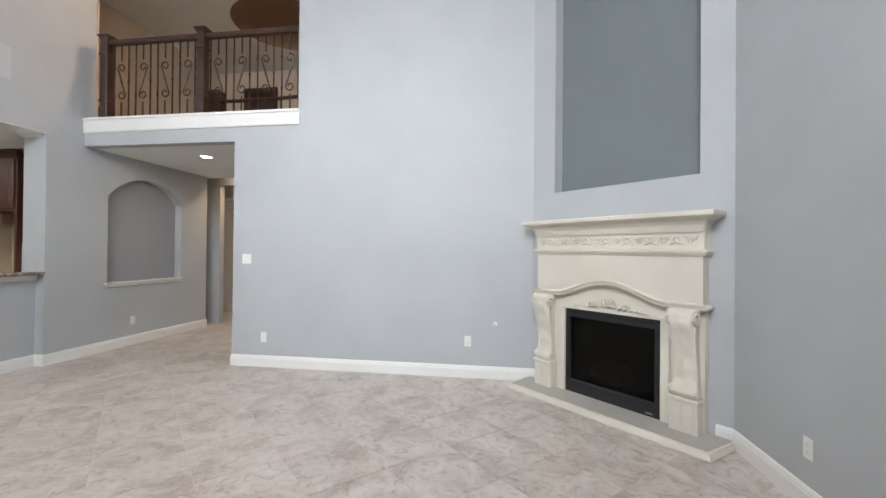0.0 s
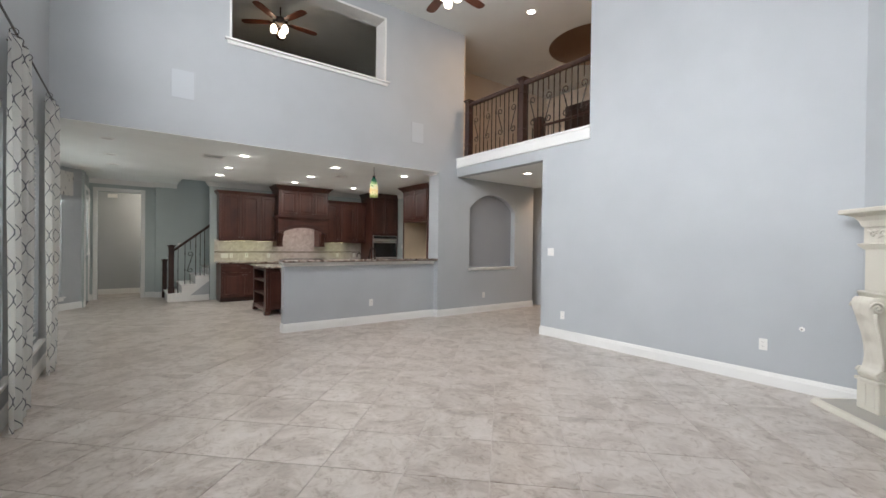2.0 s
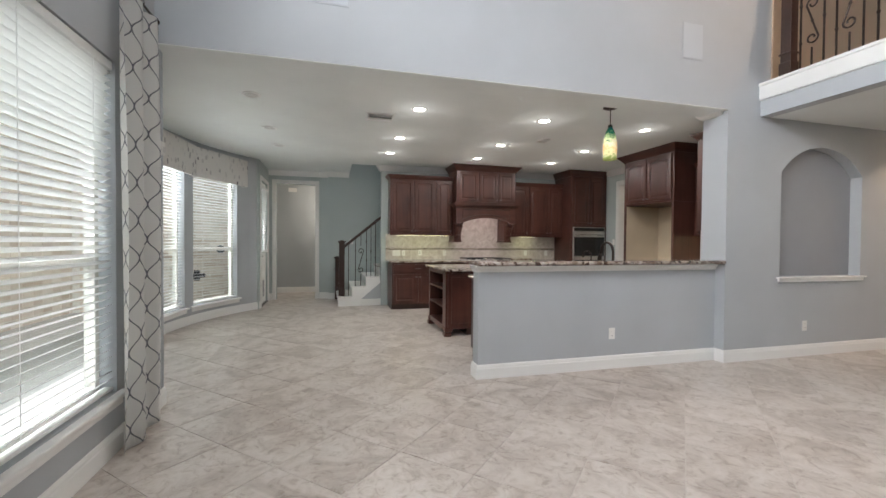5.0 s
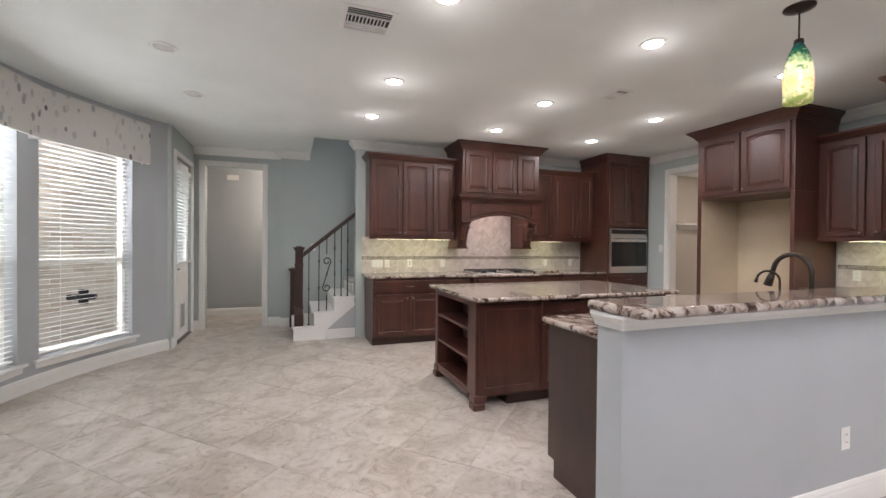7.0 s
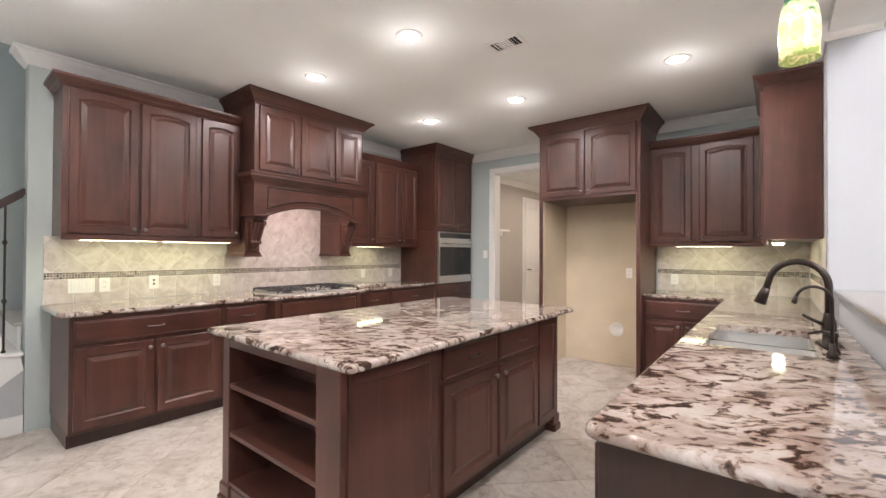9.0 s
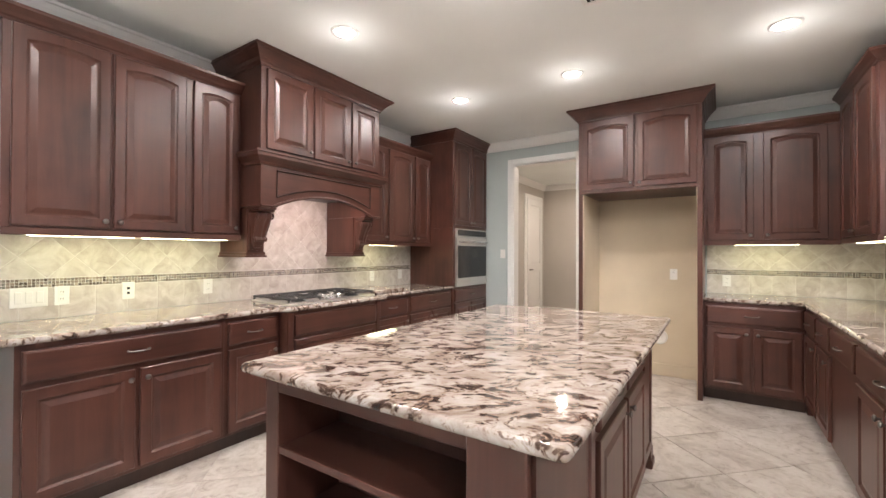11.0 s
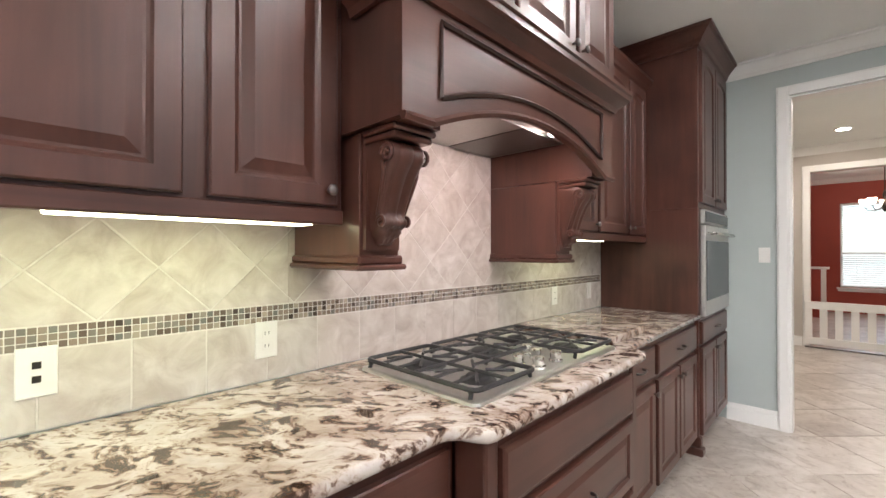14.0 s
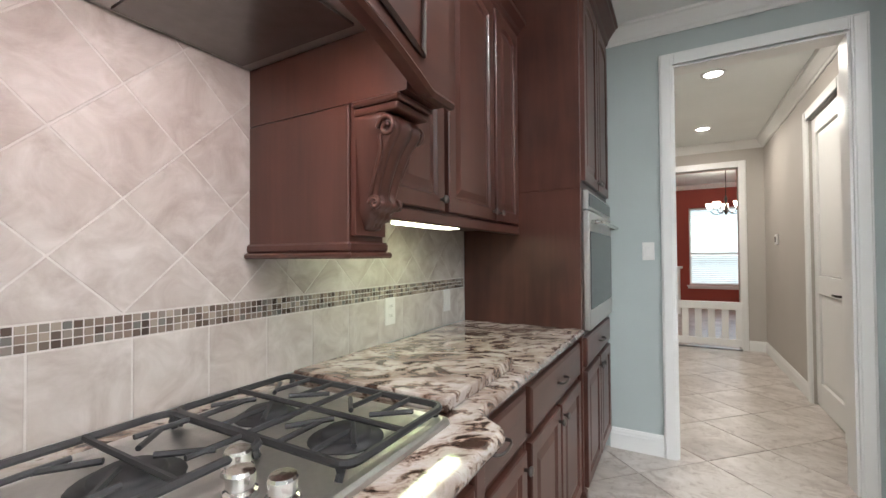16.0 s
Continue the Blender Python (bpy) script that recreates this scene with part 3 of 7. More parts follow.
def crown_bm(line, prof, z, side=1):
    bm = bmesh.new()
    pts = [Vector(p) for p in line]
    rings = []
    for i, p in enumerate(pts):
        d0 = (p - pts[i - 1]).normalized() if i else None
        d1 = (pts[i + 1] - p).normalized() if i < len(pts) - 1 else None
        d0, d1 = d0 or d1, d1 or d0
        n0, n1 = Vector((-d0.y, d0.x)) * side, Vector((-d1.y, d1.x)) * side
        nn = n0 + n1
        nn = nn / max(nn.dot(n0), 0.3)
        rings.append([bm.verts.new((p.x + nn.x * o, p.y + nn.y * o, z + u)) for o, u in prof])
    k = len(prof)
    for a, b in zip(rings, rings[1:]):
        for i in range(k):
            bm.faces.new((a[i], a[(i + 1) % k], b[(i + 1) % k], b[i]))
    bm.faces.new(rings[0][::-1])
    bm.faces.new(rings[-1])
    return bm


BIG_CROWN = [(0, 0), (0.01, 0.0), (0.014, 0.016), (0.026, 0.026), (0.036, 0.045), (0.07, 0.078), (0.082, 0.086), (0.086, 0.094), (0.10, 0.098), (0.10, 0.116), (0, 0.116)]


def upper_cabinet(m, w, z0, z1, fronts, label, depth=0.33, ends=(True, True), group="kitchen wall cabinets", arch=0.02):
    """fronts: (x0, x1, knob side) of each door."""
    c = thing("wall_cabinet", m, label, "cabinet", group)
    part("body", bx(0, w, 0, depth, z0, z1, 0.002), WOOD, c)
    part("light_rail", bx(0.0, w, -0.012, 0.02, z0 - 0.03, z0 + 0.012, 0.004), WOODX, c)
    line = ([(0, depth - 0.004)] if ends[0] else []) + [(0, 0), (w, 0)] + ([(w, depth - 0.004)] if ends[1] else [])
    part("crown", crown_bm(line, CAB_CROWN, z1 - 0.025, -1), WOODX, c, "stepped dark wood crown moulding")
    for a, b, side in fronts:
        door(c, a, b, z0 + 0.02, z1 - 0.03, 0, arch, side, True)
    return c


WEST = -9.222                      # fronts of the west base cabinets


def west(y, x=WEST, z=0.0):
    """Pose of a cabinet on the west wall: its width runs north."""
    return pose(x, y, z, 0, 0, 90)


base_cabinet(west(1.21), 0.98, "cherry-stained base cabinet with one wide drawer and two doors", 2, 1, 0.634)
base_cabinet(west(2.19), 0.41, "cherry-stained base cabinet with one drawer and one door", 1, 1, 0.634)
base_cabinet(west(3.595), 0.535, "cherry-stained narrow base cabinet beside the cooktop drawers", 1, 1, 0.634)
base_cabinet(west(4.13), 0.835, "cherry-stained base cabinet with a drawer and two doors by the ovens", 2, 1, 0.634)


def cooktop_base():
    c = thing("cooktop_cabinet", west(2.60, -9.13), "cherry-stained cooktop cabinet with three wide drawers on carved feet", "cabinet", "kitchen base cabinets")
    w = 0.995
    part("body", bx(0.055, w - 0.055, 0, 0.73, 0.1, 0.885, 0.002), WOOD, c)
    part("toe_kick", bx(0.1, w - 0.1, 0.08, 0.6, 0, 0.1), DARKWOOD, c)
    for x in (0.027, w - 0.027):
        b = bmesh.new()
        box(b, x - 0.026, x + 0.026, -0.012, 0.09, 0.09, 0.885, 0.008, 2)
        part("corner_post", b, WOOD, c)
        f = bmesh.new()
        prism(f, [(x - 0.03, -0.015), (x + 0.03, -0.015), (x + 0.03, 0.09), (x - 0.03, 0.09)], "z", 0.05, 0.1)
        prism(f, [(x - 0.05, -0.035), (x + 0.05, -0.035), (x + 0.05, 0.1), (x - 0.05, 0.1)], "z", 0.0, 0.045)
        bmesh.ops.bevel(f, geom=f.edges[:], offset=0.008, segments=1, affect="EDGES")
        part("foot", f, WOOD, c)
    drawer(c, 0.065, w - 0.065, 0.70, 0.855, 0, False)
    drawer(c, 0.065, w - 0.065, 0.42, 0.675, 0, True, True)
    drawer(c, 0.065, w - 0.065, 0.125, 0.395, 0, True, True)


cooktop_base()


def oven_tower():
    c = thing("oven_cabinet", west(4.965, -9.2), "tall cherry-stained cabinet holding the wall oven", "cabinet", "kitchen base cabinets")
    w, d = 0.86, 0.65
    part("lower_body", bx(0.0, w, 0, d, 0.1, 0.90, 0.002), WOOD, c)
    part("upper_body", bx(0.0, w, 0, d, 1.625, 2.695, 0.002), WOOD, c)
    part("side_stile", bx(0.0, 0.05, 0, d, 0.9005, 1.6245), WOOD, c)
    part("side_stile", bx(w - 0.05, w, 0, d, 0.9005, 1.6245), WOOD, c)
    part("back_panel", bx(0.0505, w - 0.0505, 0.5, d, 0.9005, 1.6245), WOOD, c)
    part("toe_kick", bx(0.05, w - 0.05, 0.07, d - 0.05, 0, 0.1), DARKWOOD, c)
    part("crown", crown_bm([(0, d - 0.004), (0, 0), (w, 0)], BIG_CROWN, 2.686, -1), WOODX, c, "stepped dark wood crown moulding")
    door(c, 0.03, w / 2 - 0.008, 1.665, 2.67, 0, 0.022, 1, True)
    door(c, w / 2 + 0.008, w - 0.03, 1.665, 2.67, 0, 0.022, -1, True)
    drawer(c, 0.03, w - 0.03, 0.725, 0.872)
    door(c, 0.03, w / 2 - 0.008, 0.125, 0.70, 0, 0, 1, False)
    door(c, w / 2 + 0.008, w - 0.03, 0.125, 0.70, 0, 0, -1, False)
    f = bmesh.new()
    prism(f, [(-0.03, -0.03), (0.05, -0.03), (0.05, 0.08), (-0.03, 0.08)], "z", 0, 0.05)
    prism(f, [(-0.015, -0.015), (0.04, -0.015), (0.04, 0.08), (-0.015, 0.08)], "z", 0.05, 0.12)
    bmesh.ops.bevel(f, geom=f.edges[:], offset=0.008, segments=1, affect="EDGES")
    part("foot", f, WOOD, c)
    o = thing("wall_oven", west(4.965, -9.2), "stainless steel wall oven with a black glass door", "oven")
    part("body", bx(0.055, w - 0.055, 0.0, 0.48, 0.905, 1.62), STEEL, o)
    part("control_panel", bx(0.05, w - 0.05, -0.03, -0.001, 1.525, 1.62, 0.004), STEEL, o)
    part("display", bx(0.065, w - 0.065, -0.033, -0.0305, 1.537, 1.607), BLACKGLASS, o, "black glass display")
    od = part("door", bx(0.05, w - 0.05, -0.035, -0.001, 0.905, 1.515, 0.006, 2), STEEL, o)
    part("window", bx(0.065, w - 0.065, -0.038, -0.0355, 1.01, 1.41), BLACKGLASS, od, "dark glass oven window")
    h = tube(bmesh.new(), [(0.1, -0.036, 1.458), (0.1, -0.075, 1.458), (0.115, -0.082, 1.458), (w - 0.115, -0.082, 1.458), (w - 0.1, -0.075, 1.458), (w - 0.1, -0.036, 1.458)], 0.011, 10)
    part("handle", h, CHROME, od, "round steel bar handle", True)


oven_tower()
upper_cabinet(west(1.21, -9.53), 1.264, 1.44, 2.535, [(0.035, 0.452, 1), (0.47, 0.87, -1), (0.92, 1.24, 1)], "cherry-stained wall cabinet with three arched raised-panel doors", 0.328, (True, False))
upper_cabinet(west(3.731, -9.53), 1.233, 1.43, 2.49, [(0.03, 0.40, 1), (0.435, 0.875, 1), (0.905, 1.205, -1)], "cherry-stained wall cabinet with three doors beside the oven tower", 0.328, (False, False))


def range_hood():
    c = thing("hood_cabinet", west(2.475, -9.27), "cherry-stained hood cabinet with an arched valance on carved corbels", "cabinet", "kitchen wall cabinets")
    w, d = 1.255, 0.588
    part("body", bx(0, w, 0, d, 2.03, 2.695, 0.002), WOOD, c)
    part("crown", crown_bm([(0, d - 0.004), (0, 0), (w, 0), (w, d - 0.004)], BIG_CROWN, 2.686, -1), WOODX, c, "stepped dark wood crown moulding")
    for a, b, s in ((0.04, 0.447, 1), (0.47, 0.86, 1), (0.885, 1.225, -1)):
        door(c, a, b, 2.085, 2.67, 0, 0.0, s, True)
    shelf = [(0, 0.0), (0.012, 0.0), (0.02, 0.02), (0.05, 0.045), (0.06, 0.055), (0.06, 0.075), (0.068, 0.08), (0.068, 0.095), (0, 0.095)]
    part("mantel", crown_bm([(-0.002, 0.2), (-0.002, 0), (w + 0.002, 0), (w + 0.002, 0.2)], shelf, 1.965, -1), WOODX, c, "moulded wooden mantel shelf")
    v = bmesh.new()
    n = 20
    arch = [(0.10 + (w - 0.2) * i / n, 1.665 + 0.115 * (1 - (2 * i / n - 1) ** 2)) for i in range(n + 1)]
    prism(v, [(0, 1.665), *arch, (w, 1.665), (w, 2.03), (0, 2.03)], "y", 0.0, 0.03)
    part("valance", v, WOODX, c, "arched wooden valance")
    tri = bmesh.new()
    edge = [(0.13 + (w - 0.26) * i / n, 1.735 + 0.10 * (1 - (2 * i / n - 1) ** 2)) for i in range(n + 1)]
    line = [(x, -0.006, z) for x, z in edge] + [(w - 0.13, -0.006, 1.935), (0.13, -0.006, 1.935), (0.13, -0.006, 1.735)]
    tube(tri, line, 0.007, 4)
    part("bead", tri, DARKWOOD, c)
    lip = bmesh.new()
    tube(lip, [(x, -0.004, z - 0.002) for x, z in [(0.0, 1.665), *arch, (w, 1.665)]], 0.012, 6)
    part("arch_trim", lip, WOODX, c)
    for x0, x1 in ((0, 0.02), (w - 0.02, w)):
        part("side_panel", bx(x0, x1, 0.03, d, 1.665, 2.03), WOOD, c)
    for x0, x1 in ((0.022, 0.162), (w - 0.145, w - 0.008)):
        part("bracket_block", bx(x0, x1, 0.205, d, 1.30, 1.664, 0.003), WOOD, c, "square wooden bracket block")
        part("inner_panel", bx(x0, x1, 0.031, d - 0.001, 1.6645, 1.8295), WOOD, c)
        b = bmesh.new()
        box(b, x0 - 0.018, x1 + 0.018, 0.185, d - 0.002, 1.283, 1.299, 0.005)
        box(b, x0 - 0.01, x1 + 0.01, 0.193, d - 0.002, 1.299, 1.325, 0.006)
        part("bracket_base", b, WOODX, c)
        part("corbel_mount", bx(x0 + 0.01, x1 - 0.01, 0.19, 0.2045, 1.34, 1.664), WOOD, c)
        corbel(c, (x0 + x1) / 2, 0.19)
    i = thing("hood_insert", west(2.475, -9.27), "stainless steel hood insert with mesh filters and lamps", "hood")
    part("liner", bx(0.163, w - 0.146, 0.06, d - 0.001, 1.83, 2.028), HOODSTEEL, i)
    part("filter", bx(0.22, 0.57, 0.15, d - 0.03, 1.822, 1.829), HOODSTEEL, i, "grey mesh grease filter")
    part("filter", bx(0.76, 1.07, 0.15, d - 0.03, 1.822, 1.829), PEWTER, i, "grey mesh grease filter")
    part("centre_plate", bx(0.575, 0.755, 0.15, d - 0.03, 1.824, 1.8295), HOODSTEEL, i)
    for x in (0.36, 0.92):
        b = lathe(bmesh.new(), [(0.028, 0), (0.03, 0.006), (0.03, 0.01)], 16, (x, 0.10, 1.8195))
        part("bulb", b, DISC, i, "lit halogen lamp")


def corbel(parent, x, y):
    """A carved corbel: a fluted S-shaped body under a moulded cap, with side scrolls and a leaf tip."""
    prof = [(0.104, 1.628), (0.122, 1.616), (0.130, 1.598), (0.126, 1.578), (0.112, 1.560), (0.098, 1.540), (0.086, 1.515), (0.076, 1.490), (0.067, 1.465), (0.061, 1.445), (0.060, 1.432), (0.068, 1.424), (0.071, 1.414), (0.062, 1.404), (0.046, 1.396), (0.050, 1.388), (0.044, 1.378), (0.028, 1.370), (0.024, 1.360), (0.010, 1.354)]
    bm = bmesh.new()
    nx = 30
    rows = []
    for k, (d, z) in enumerate(prof):
        t = k / (len(prof) - 1)
        hw = 0.064 - 0.018 * min(t / 0.5, 1.0) - (0.022 * max(t - 0.72, 0) / 0.28)
        row = [bm.verts.new((x - hw, y, z))]
        for i in range(nx + 1):
            u = -1 + 2 * i / nx
            flute = 0.007 * abs(math.sin(2.5 * math.pi * (u + 1) / 1.0 * 0.5 + math.pi / 2)) if k < 11 else 0.006 * abs(math.sin(2 * math.pi * u + k))
            row.append(bm.verts.new((x + hw * u, y - max(d - 0.010 + flute - 0.016 * u ** 6, 0.003), z)))
        row.append(bm.verts.new((x + hw, y, z)))
        rows.append(row)
    for a, b in zip(rows, rows[1:]):
        for i in range(len(a) - 1):
            bm.faces.new((a[i], a[i + 1], b[i + 1], b[i]))
    bm.faces.new(rows[0])
    bm.faces.new(rows[-1][::-1])
    body = part("corbel", bm, WOOD, parent, "carved scroll corbel with fluted front", True)
    cap = bx(x - 0.076, x + 0.076, y - 0.142, y, 1.648, 1.664, 0.005)
    part("corbel_cap", cap, WOODX, body)
    part("corbel_neck", bx(x - 0.068, x + 0.068, y - 0.132, y, 1.629, 1.647, 0.006, 2), WOODX, body)
    for s in (-1, 1):
        for py, pz, r, hw in ((0.098, 1.592, 0.027, 0.063), (0.048, 1.418, 0.017, 0.045)):
            pts = [(x + s * hw, y - py + r * (1 - i / 20) * math.cos(i * 0.55), pz + r * (1 - i / 20) * math.sin(i * 0.55)) for i in range(18)]
            part("scroll", tube(bmesh.new(), pts, 0.0058, 6), WOOD, body, "", True)
        pts = [(x + s * hw, y - py, pz) for hw, py, pz in ((0.062, 0.078, 1.575), (0.058, 0.078, 1.545), (0.053, 0.062, 1.505), (0.048, 0.046, 1.465), (0.046, 0.034, 1.435))]
        part("scroll", tube(bmesh.new(), pts, 0.006, 6), WOOD, body, "", True)


range_hood()

# fridge surround on the north wall
def fridge_surround():
    c = thing("fridge_cabinet", pose(-7.735, 5.11, 0), "cherry-stained cabinet over an empty refrigerator alcove", "cabinet", "kitchen wall cabinets")
    w, d = 1.10, 0.718
    part("body", bx(0, w, 0, d, 1.935, 2.695, 0.002), WOOD, c)
    part("side_panel", bx(0, 0.04, 0, d, 0, 1.934, 0.002), WOOD, c)
    part("side_panel", bx(w - 0.04, w, 0, d, 0, 1.934, 0.002), WOOD, c)
    part("crown", crown_bm([(0, d - 0.004), (0, 0), (w, 0), (w, d - 0.004)], BIG_CROWN, 2.686, -1), WOODX, c, "stepped dark wood crown moulding")
    door(c, 0.04, 0.535, 1.97, 2.67, 0, 0.03, 1, True)
    door(c, 0.56, 1.06, 1.97, 2.67, 0, 0.03, -1, True)


fridge_surround()
upper_cabinet(pose(-6.634, 5.5, 0), 0.988, 1.435, 2.47, [(0.03, 0.39, 1), (0.46, 0.90, -1)], "cherry-stained corner wall cabinet with two arched doors", 0.328, (False, False))
upper_cabinet(pose(-5.645, 5.5, 0, 0, 0, -90), 1.0, 1.44, 2.60, [(0.06, 0.47, 1), (0.5, 0.93, -1)], "tall cherry-stained wall cabinet on the pier by the sink", 0.332, (False, True))
base_cabinet(pose(-6.634, 5.215, 0), 0.719, "cherry-stained corner base cabinet with a drawer and two doors", 2, 1, 0.61)
yy = 5.21
for w, nd_, lab in ((0.5, 1, "cherry-stained base cabinet with one door along the sink run"), (0.45, 1, "cherry-stained base cabinet with one door along the sink run"), (0.6, 0, "cherry-stained dishwasher panel cabinet in the sink run"), (0.95, 2, "cherry-stained sink base cabinet with two doors"), (0.62, 2, "cherry-stained base cabinet with two doors along the sink run"), (0.455, 1, "dark-stained end cabinet of the sink run")):
    base_cabinet(pose(-5.912, yy, 0, 0, 0, -90), w, lab, nd_, 1, 0.60 if yy > 4.2 else 0.645, top_z=0.66 if "sink base" in lab else 0.885, mat=DARKWOOD if "dark-stained" in lab else None)
    yy -= w

corner_ = thing("corner_cabinet", pose(-5.91, 5.215, 0), "plain cherry-stained corner cabinet under the worktop", "cabinet", "kitchen base cabinets")
part("body", bx(0.0, 0.595, 0.0, 0.61, 0.0, 0.885, 0.002), WOOD, corner_)

# island
def island():
    c = thing("kitchen_island", pose(-7.363, 2.62, 0), "cherry-stained island with open end shelves and panelled doors", "island")
    x0, x1, y0, y1 = -0.495, 0.495, -1.02, 1.0
    b = bmesh.new()
    box(b, x0, x1, y0 + 0.30, y1, 0.1, 0.885, 0.003)
    part("body", b, WOOD, c)
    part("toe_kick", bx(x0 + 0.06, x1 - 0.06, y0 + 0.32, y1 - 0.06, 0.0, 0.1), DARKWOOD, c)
    # the open shelves at the south end
    for a, bb in ((x0, x0 + 0.07), (x1 - 0.16, x1)):
        part("end_post", bx(a, bb, y0, y0 + 0.30, 0.1, 0.885, 0.003), WOOD, c)
    part("top_rail", bx(x0 + 0.07, x1 - 0.16, y0, y0 + 0.03, 0.835, 0.885, 0.002), WOODX, c)
    # the back panel takes a copy of the cherry wood at about half its value
    part("shelf_back", bx(x0 + 0.07, x1 - 0.16, y0 + 0.28, y0 + 0.299, 0.1, 0.885), DARKCHERRY, c)
    for z in (0.115, 0.37, 0.62):
        part("shelf", bx(x0 + 0.071, x1 - 0.161, y0 + 0.004, y0 + 0.279, z, z + 0.025, 0.002), WOODX, c)
    part("bottom_rail", bx(x0 + 0.07, x1 - 0.16, y0, y0 + 0.03, 0.07, 0.114, 0.002), WOODX, c)
    for x, y in ((x0, y0), (x1, y0), (x0, y1), (x1, y1)):
        f = bmesh.new()
        sx, sy = (1 if x < 0 else -1), (1 if y < 0 else -1)
        prism(f, [(x - 0.012 * sx, y - 0.012 * sy), (x + 0.1 * sx, y - 0.012 * sy), (x + 0.1 * sx, y + 0.1 * sy), (x - 0.012 * sx, y + 0.1 * sy)], "z", 0.06, 0.125)
        prism(f, [(x - 0.02 * sx, y - 0.02 * sy), (x + 0.085 * sx, y - 0.02 * sy), (x + 0.085 * sx, y + 0.085 * sy), (x - 0.02 * sx, y + 0.085 * sy)], "z", 0.0, 0.058)
        bmesh.ops.bevel(f, geom=f.edges[:], offset=0.008, segments=1, affect="EDGES")
        part("foot", f, WOOD, c)
    # east face: panel, two door units, panel
    e = pose(x1, y0, 0, 0, 0, 90)
    flat = [(0, 0, 0), (0, 0.012, 0), (0.05, 0.012, 0), (0.056, 0.004, 0)]
    for a, bb in ((0.03, 0.575), (1.69, 1.98)):
        part("panel", ring_panel(bmesh.new(), a, bb, 0.125, 0.86, 0, flat, 0, 1), WOOD, c, "", False, e)
    for a, bb, s in ((0.615, 1.11, 1), (1.145, 1.65, -1)):
        dr = part("drawer", ring_panel(bmesh.new(), a, bb, 0.70, 0.855, 0, DRAWER_RINGS, 0, 1), WOODX, c, "", False, e)
        pull(dr, (a + bb) / 2, 0.78, -0.02)
        dd = part("door", ring_panel(bmesh.new(), a, bb, 0.125, 0.67, 0, DOOR_RINGS, 0), WOOD, c, "", False, e)
        knob(dd, bb - 0.028 if s > 0 else a + 0.028, 0.62, -0.02)
    for a, bb in ((0.03, 0.62), (0.68, 1.30), (1.36, 1.98)):
        part("panel", ring_panel(bmesh.new(), a, bb, 0.125, 0.86, 0, flat, 0, 1), WOOD, c, "", False, pose(x0, y1, 0, 0, 0, -90))


island()


# ---- kitchen: worktops ----
def rounded(pts, radii, n=6):
    """A plan outline with rounded corners."""
    out = []
    k = len(pts)
    for i in range(k):
        p, a, b = Vector(pts[i]), Vector(pts[i - 1]), Vector(pts[(i + 1) % k])
        r = radii[i]
        if r <= 0:
            out.append((p.x, p.y))
            continue
        da, db = (a - p).normalized(), (b - p).normalized()
        ang = da.angle(db)
        t = r / math.tan(ang / 2)
        p0, p1 = p + da * t, p + db * t
        for j in range(n + 1):
            s = j / n
            q = p0 * (1 - s) ** 2 + p * 2 * s * (1 - s) + p1 * s * s
            out.append((q.x, q.y))
    return out


def slab(name, pts, radii, z0, z1, mat, label, category, hole=None):
    bm = bmesh.new()
    outline = rounded(pts, radii)
    t = z1 - z0
    prof = [(0.012, 0.0), (0.003, t * 0.18), (0.0, t * 0.42), (0.002, t * 0.7), (0.007, t * 0.9), (0.014, t)]
    k = len(outline)
    vv = [Vector(p) for p in outline]
    area = sum(vv[i].x * vv[(i + 1) % k].y - vv[(i + 1) % k].x * vv[i].y for i in range(k))
    sgn = 1 if area > 0 else -1
    loops = []
    for inset, z in prof:
        loop = []
        for i in range(k):
            d0, d1 = (vv[i] - vv[i - 1]).normalized(), (vv[(i + 1) % k] - vv[i]).normalized()
            n0, n1 = Vector((-d0.y, d0.x)) * sgn, Vector((-d1.y, d1.x)) * sgn
            nn = n0 + n1
            nn = nn / max(nn.dot(n0), 0.4)
            q = vv[i] + nn * inset
            loop.append(bm.verts.new((q.x, q.y, z0 + z)))
        loops.append(loop)
    for a, b in zip(loops, loops[1:]):
        for i in range(k):
            f = bm.faces.new((a[i], a[(i + 1) % k], b[(i + 1) % k], b[i]))
            f.smooth = True
    if hole is None:
        bm.faces.new(loops[-1])
        bm.faces.new(loops[0][::-1])
    else:
        rims = []
        for loop, z in ((loops[-1], z1), (loops[0], z0)):
            rims.append([])
            hv = rims[-1]
            hv += [bm.verts.new((x, y, z)) for x, y in hole]
            edges = []
            for ring in (loop, hv):
                for i in range(len(ring)):
                    e = bm.edges.get((ring[i], ring[(i + 1) % len(ring)])) or bm.edges.new((ring[i], ring[(i + 1) % len(ring)]))
                    edges.append(e)
            bmesh.ops.triangle_fill(bm, use_beauty=True, use_dissolve=False, edges=edges)
        for i in range(len(hole)):
            k2 = (i + 1) % len(hole)
            bm.faces.new((rims[0][i], rims[0][k2], rims[1][k2], rims[1][i]))
    return solid(name, bm, mat, label, category)


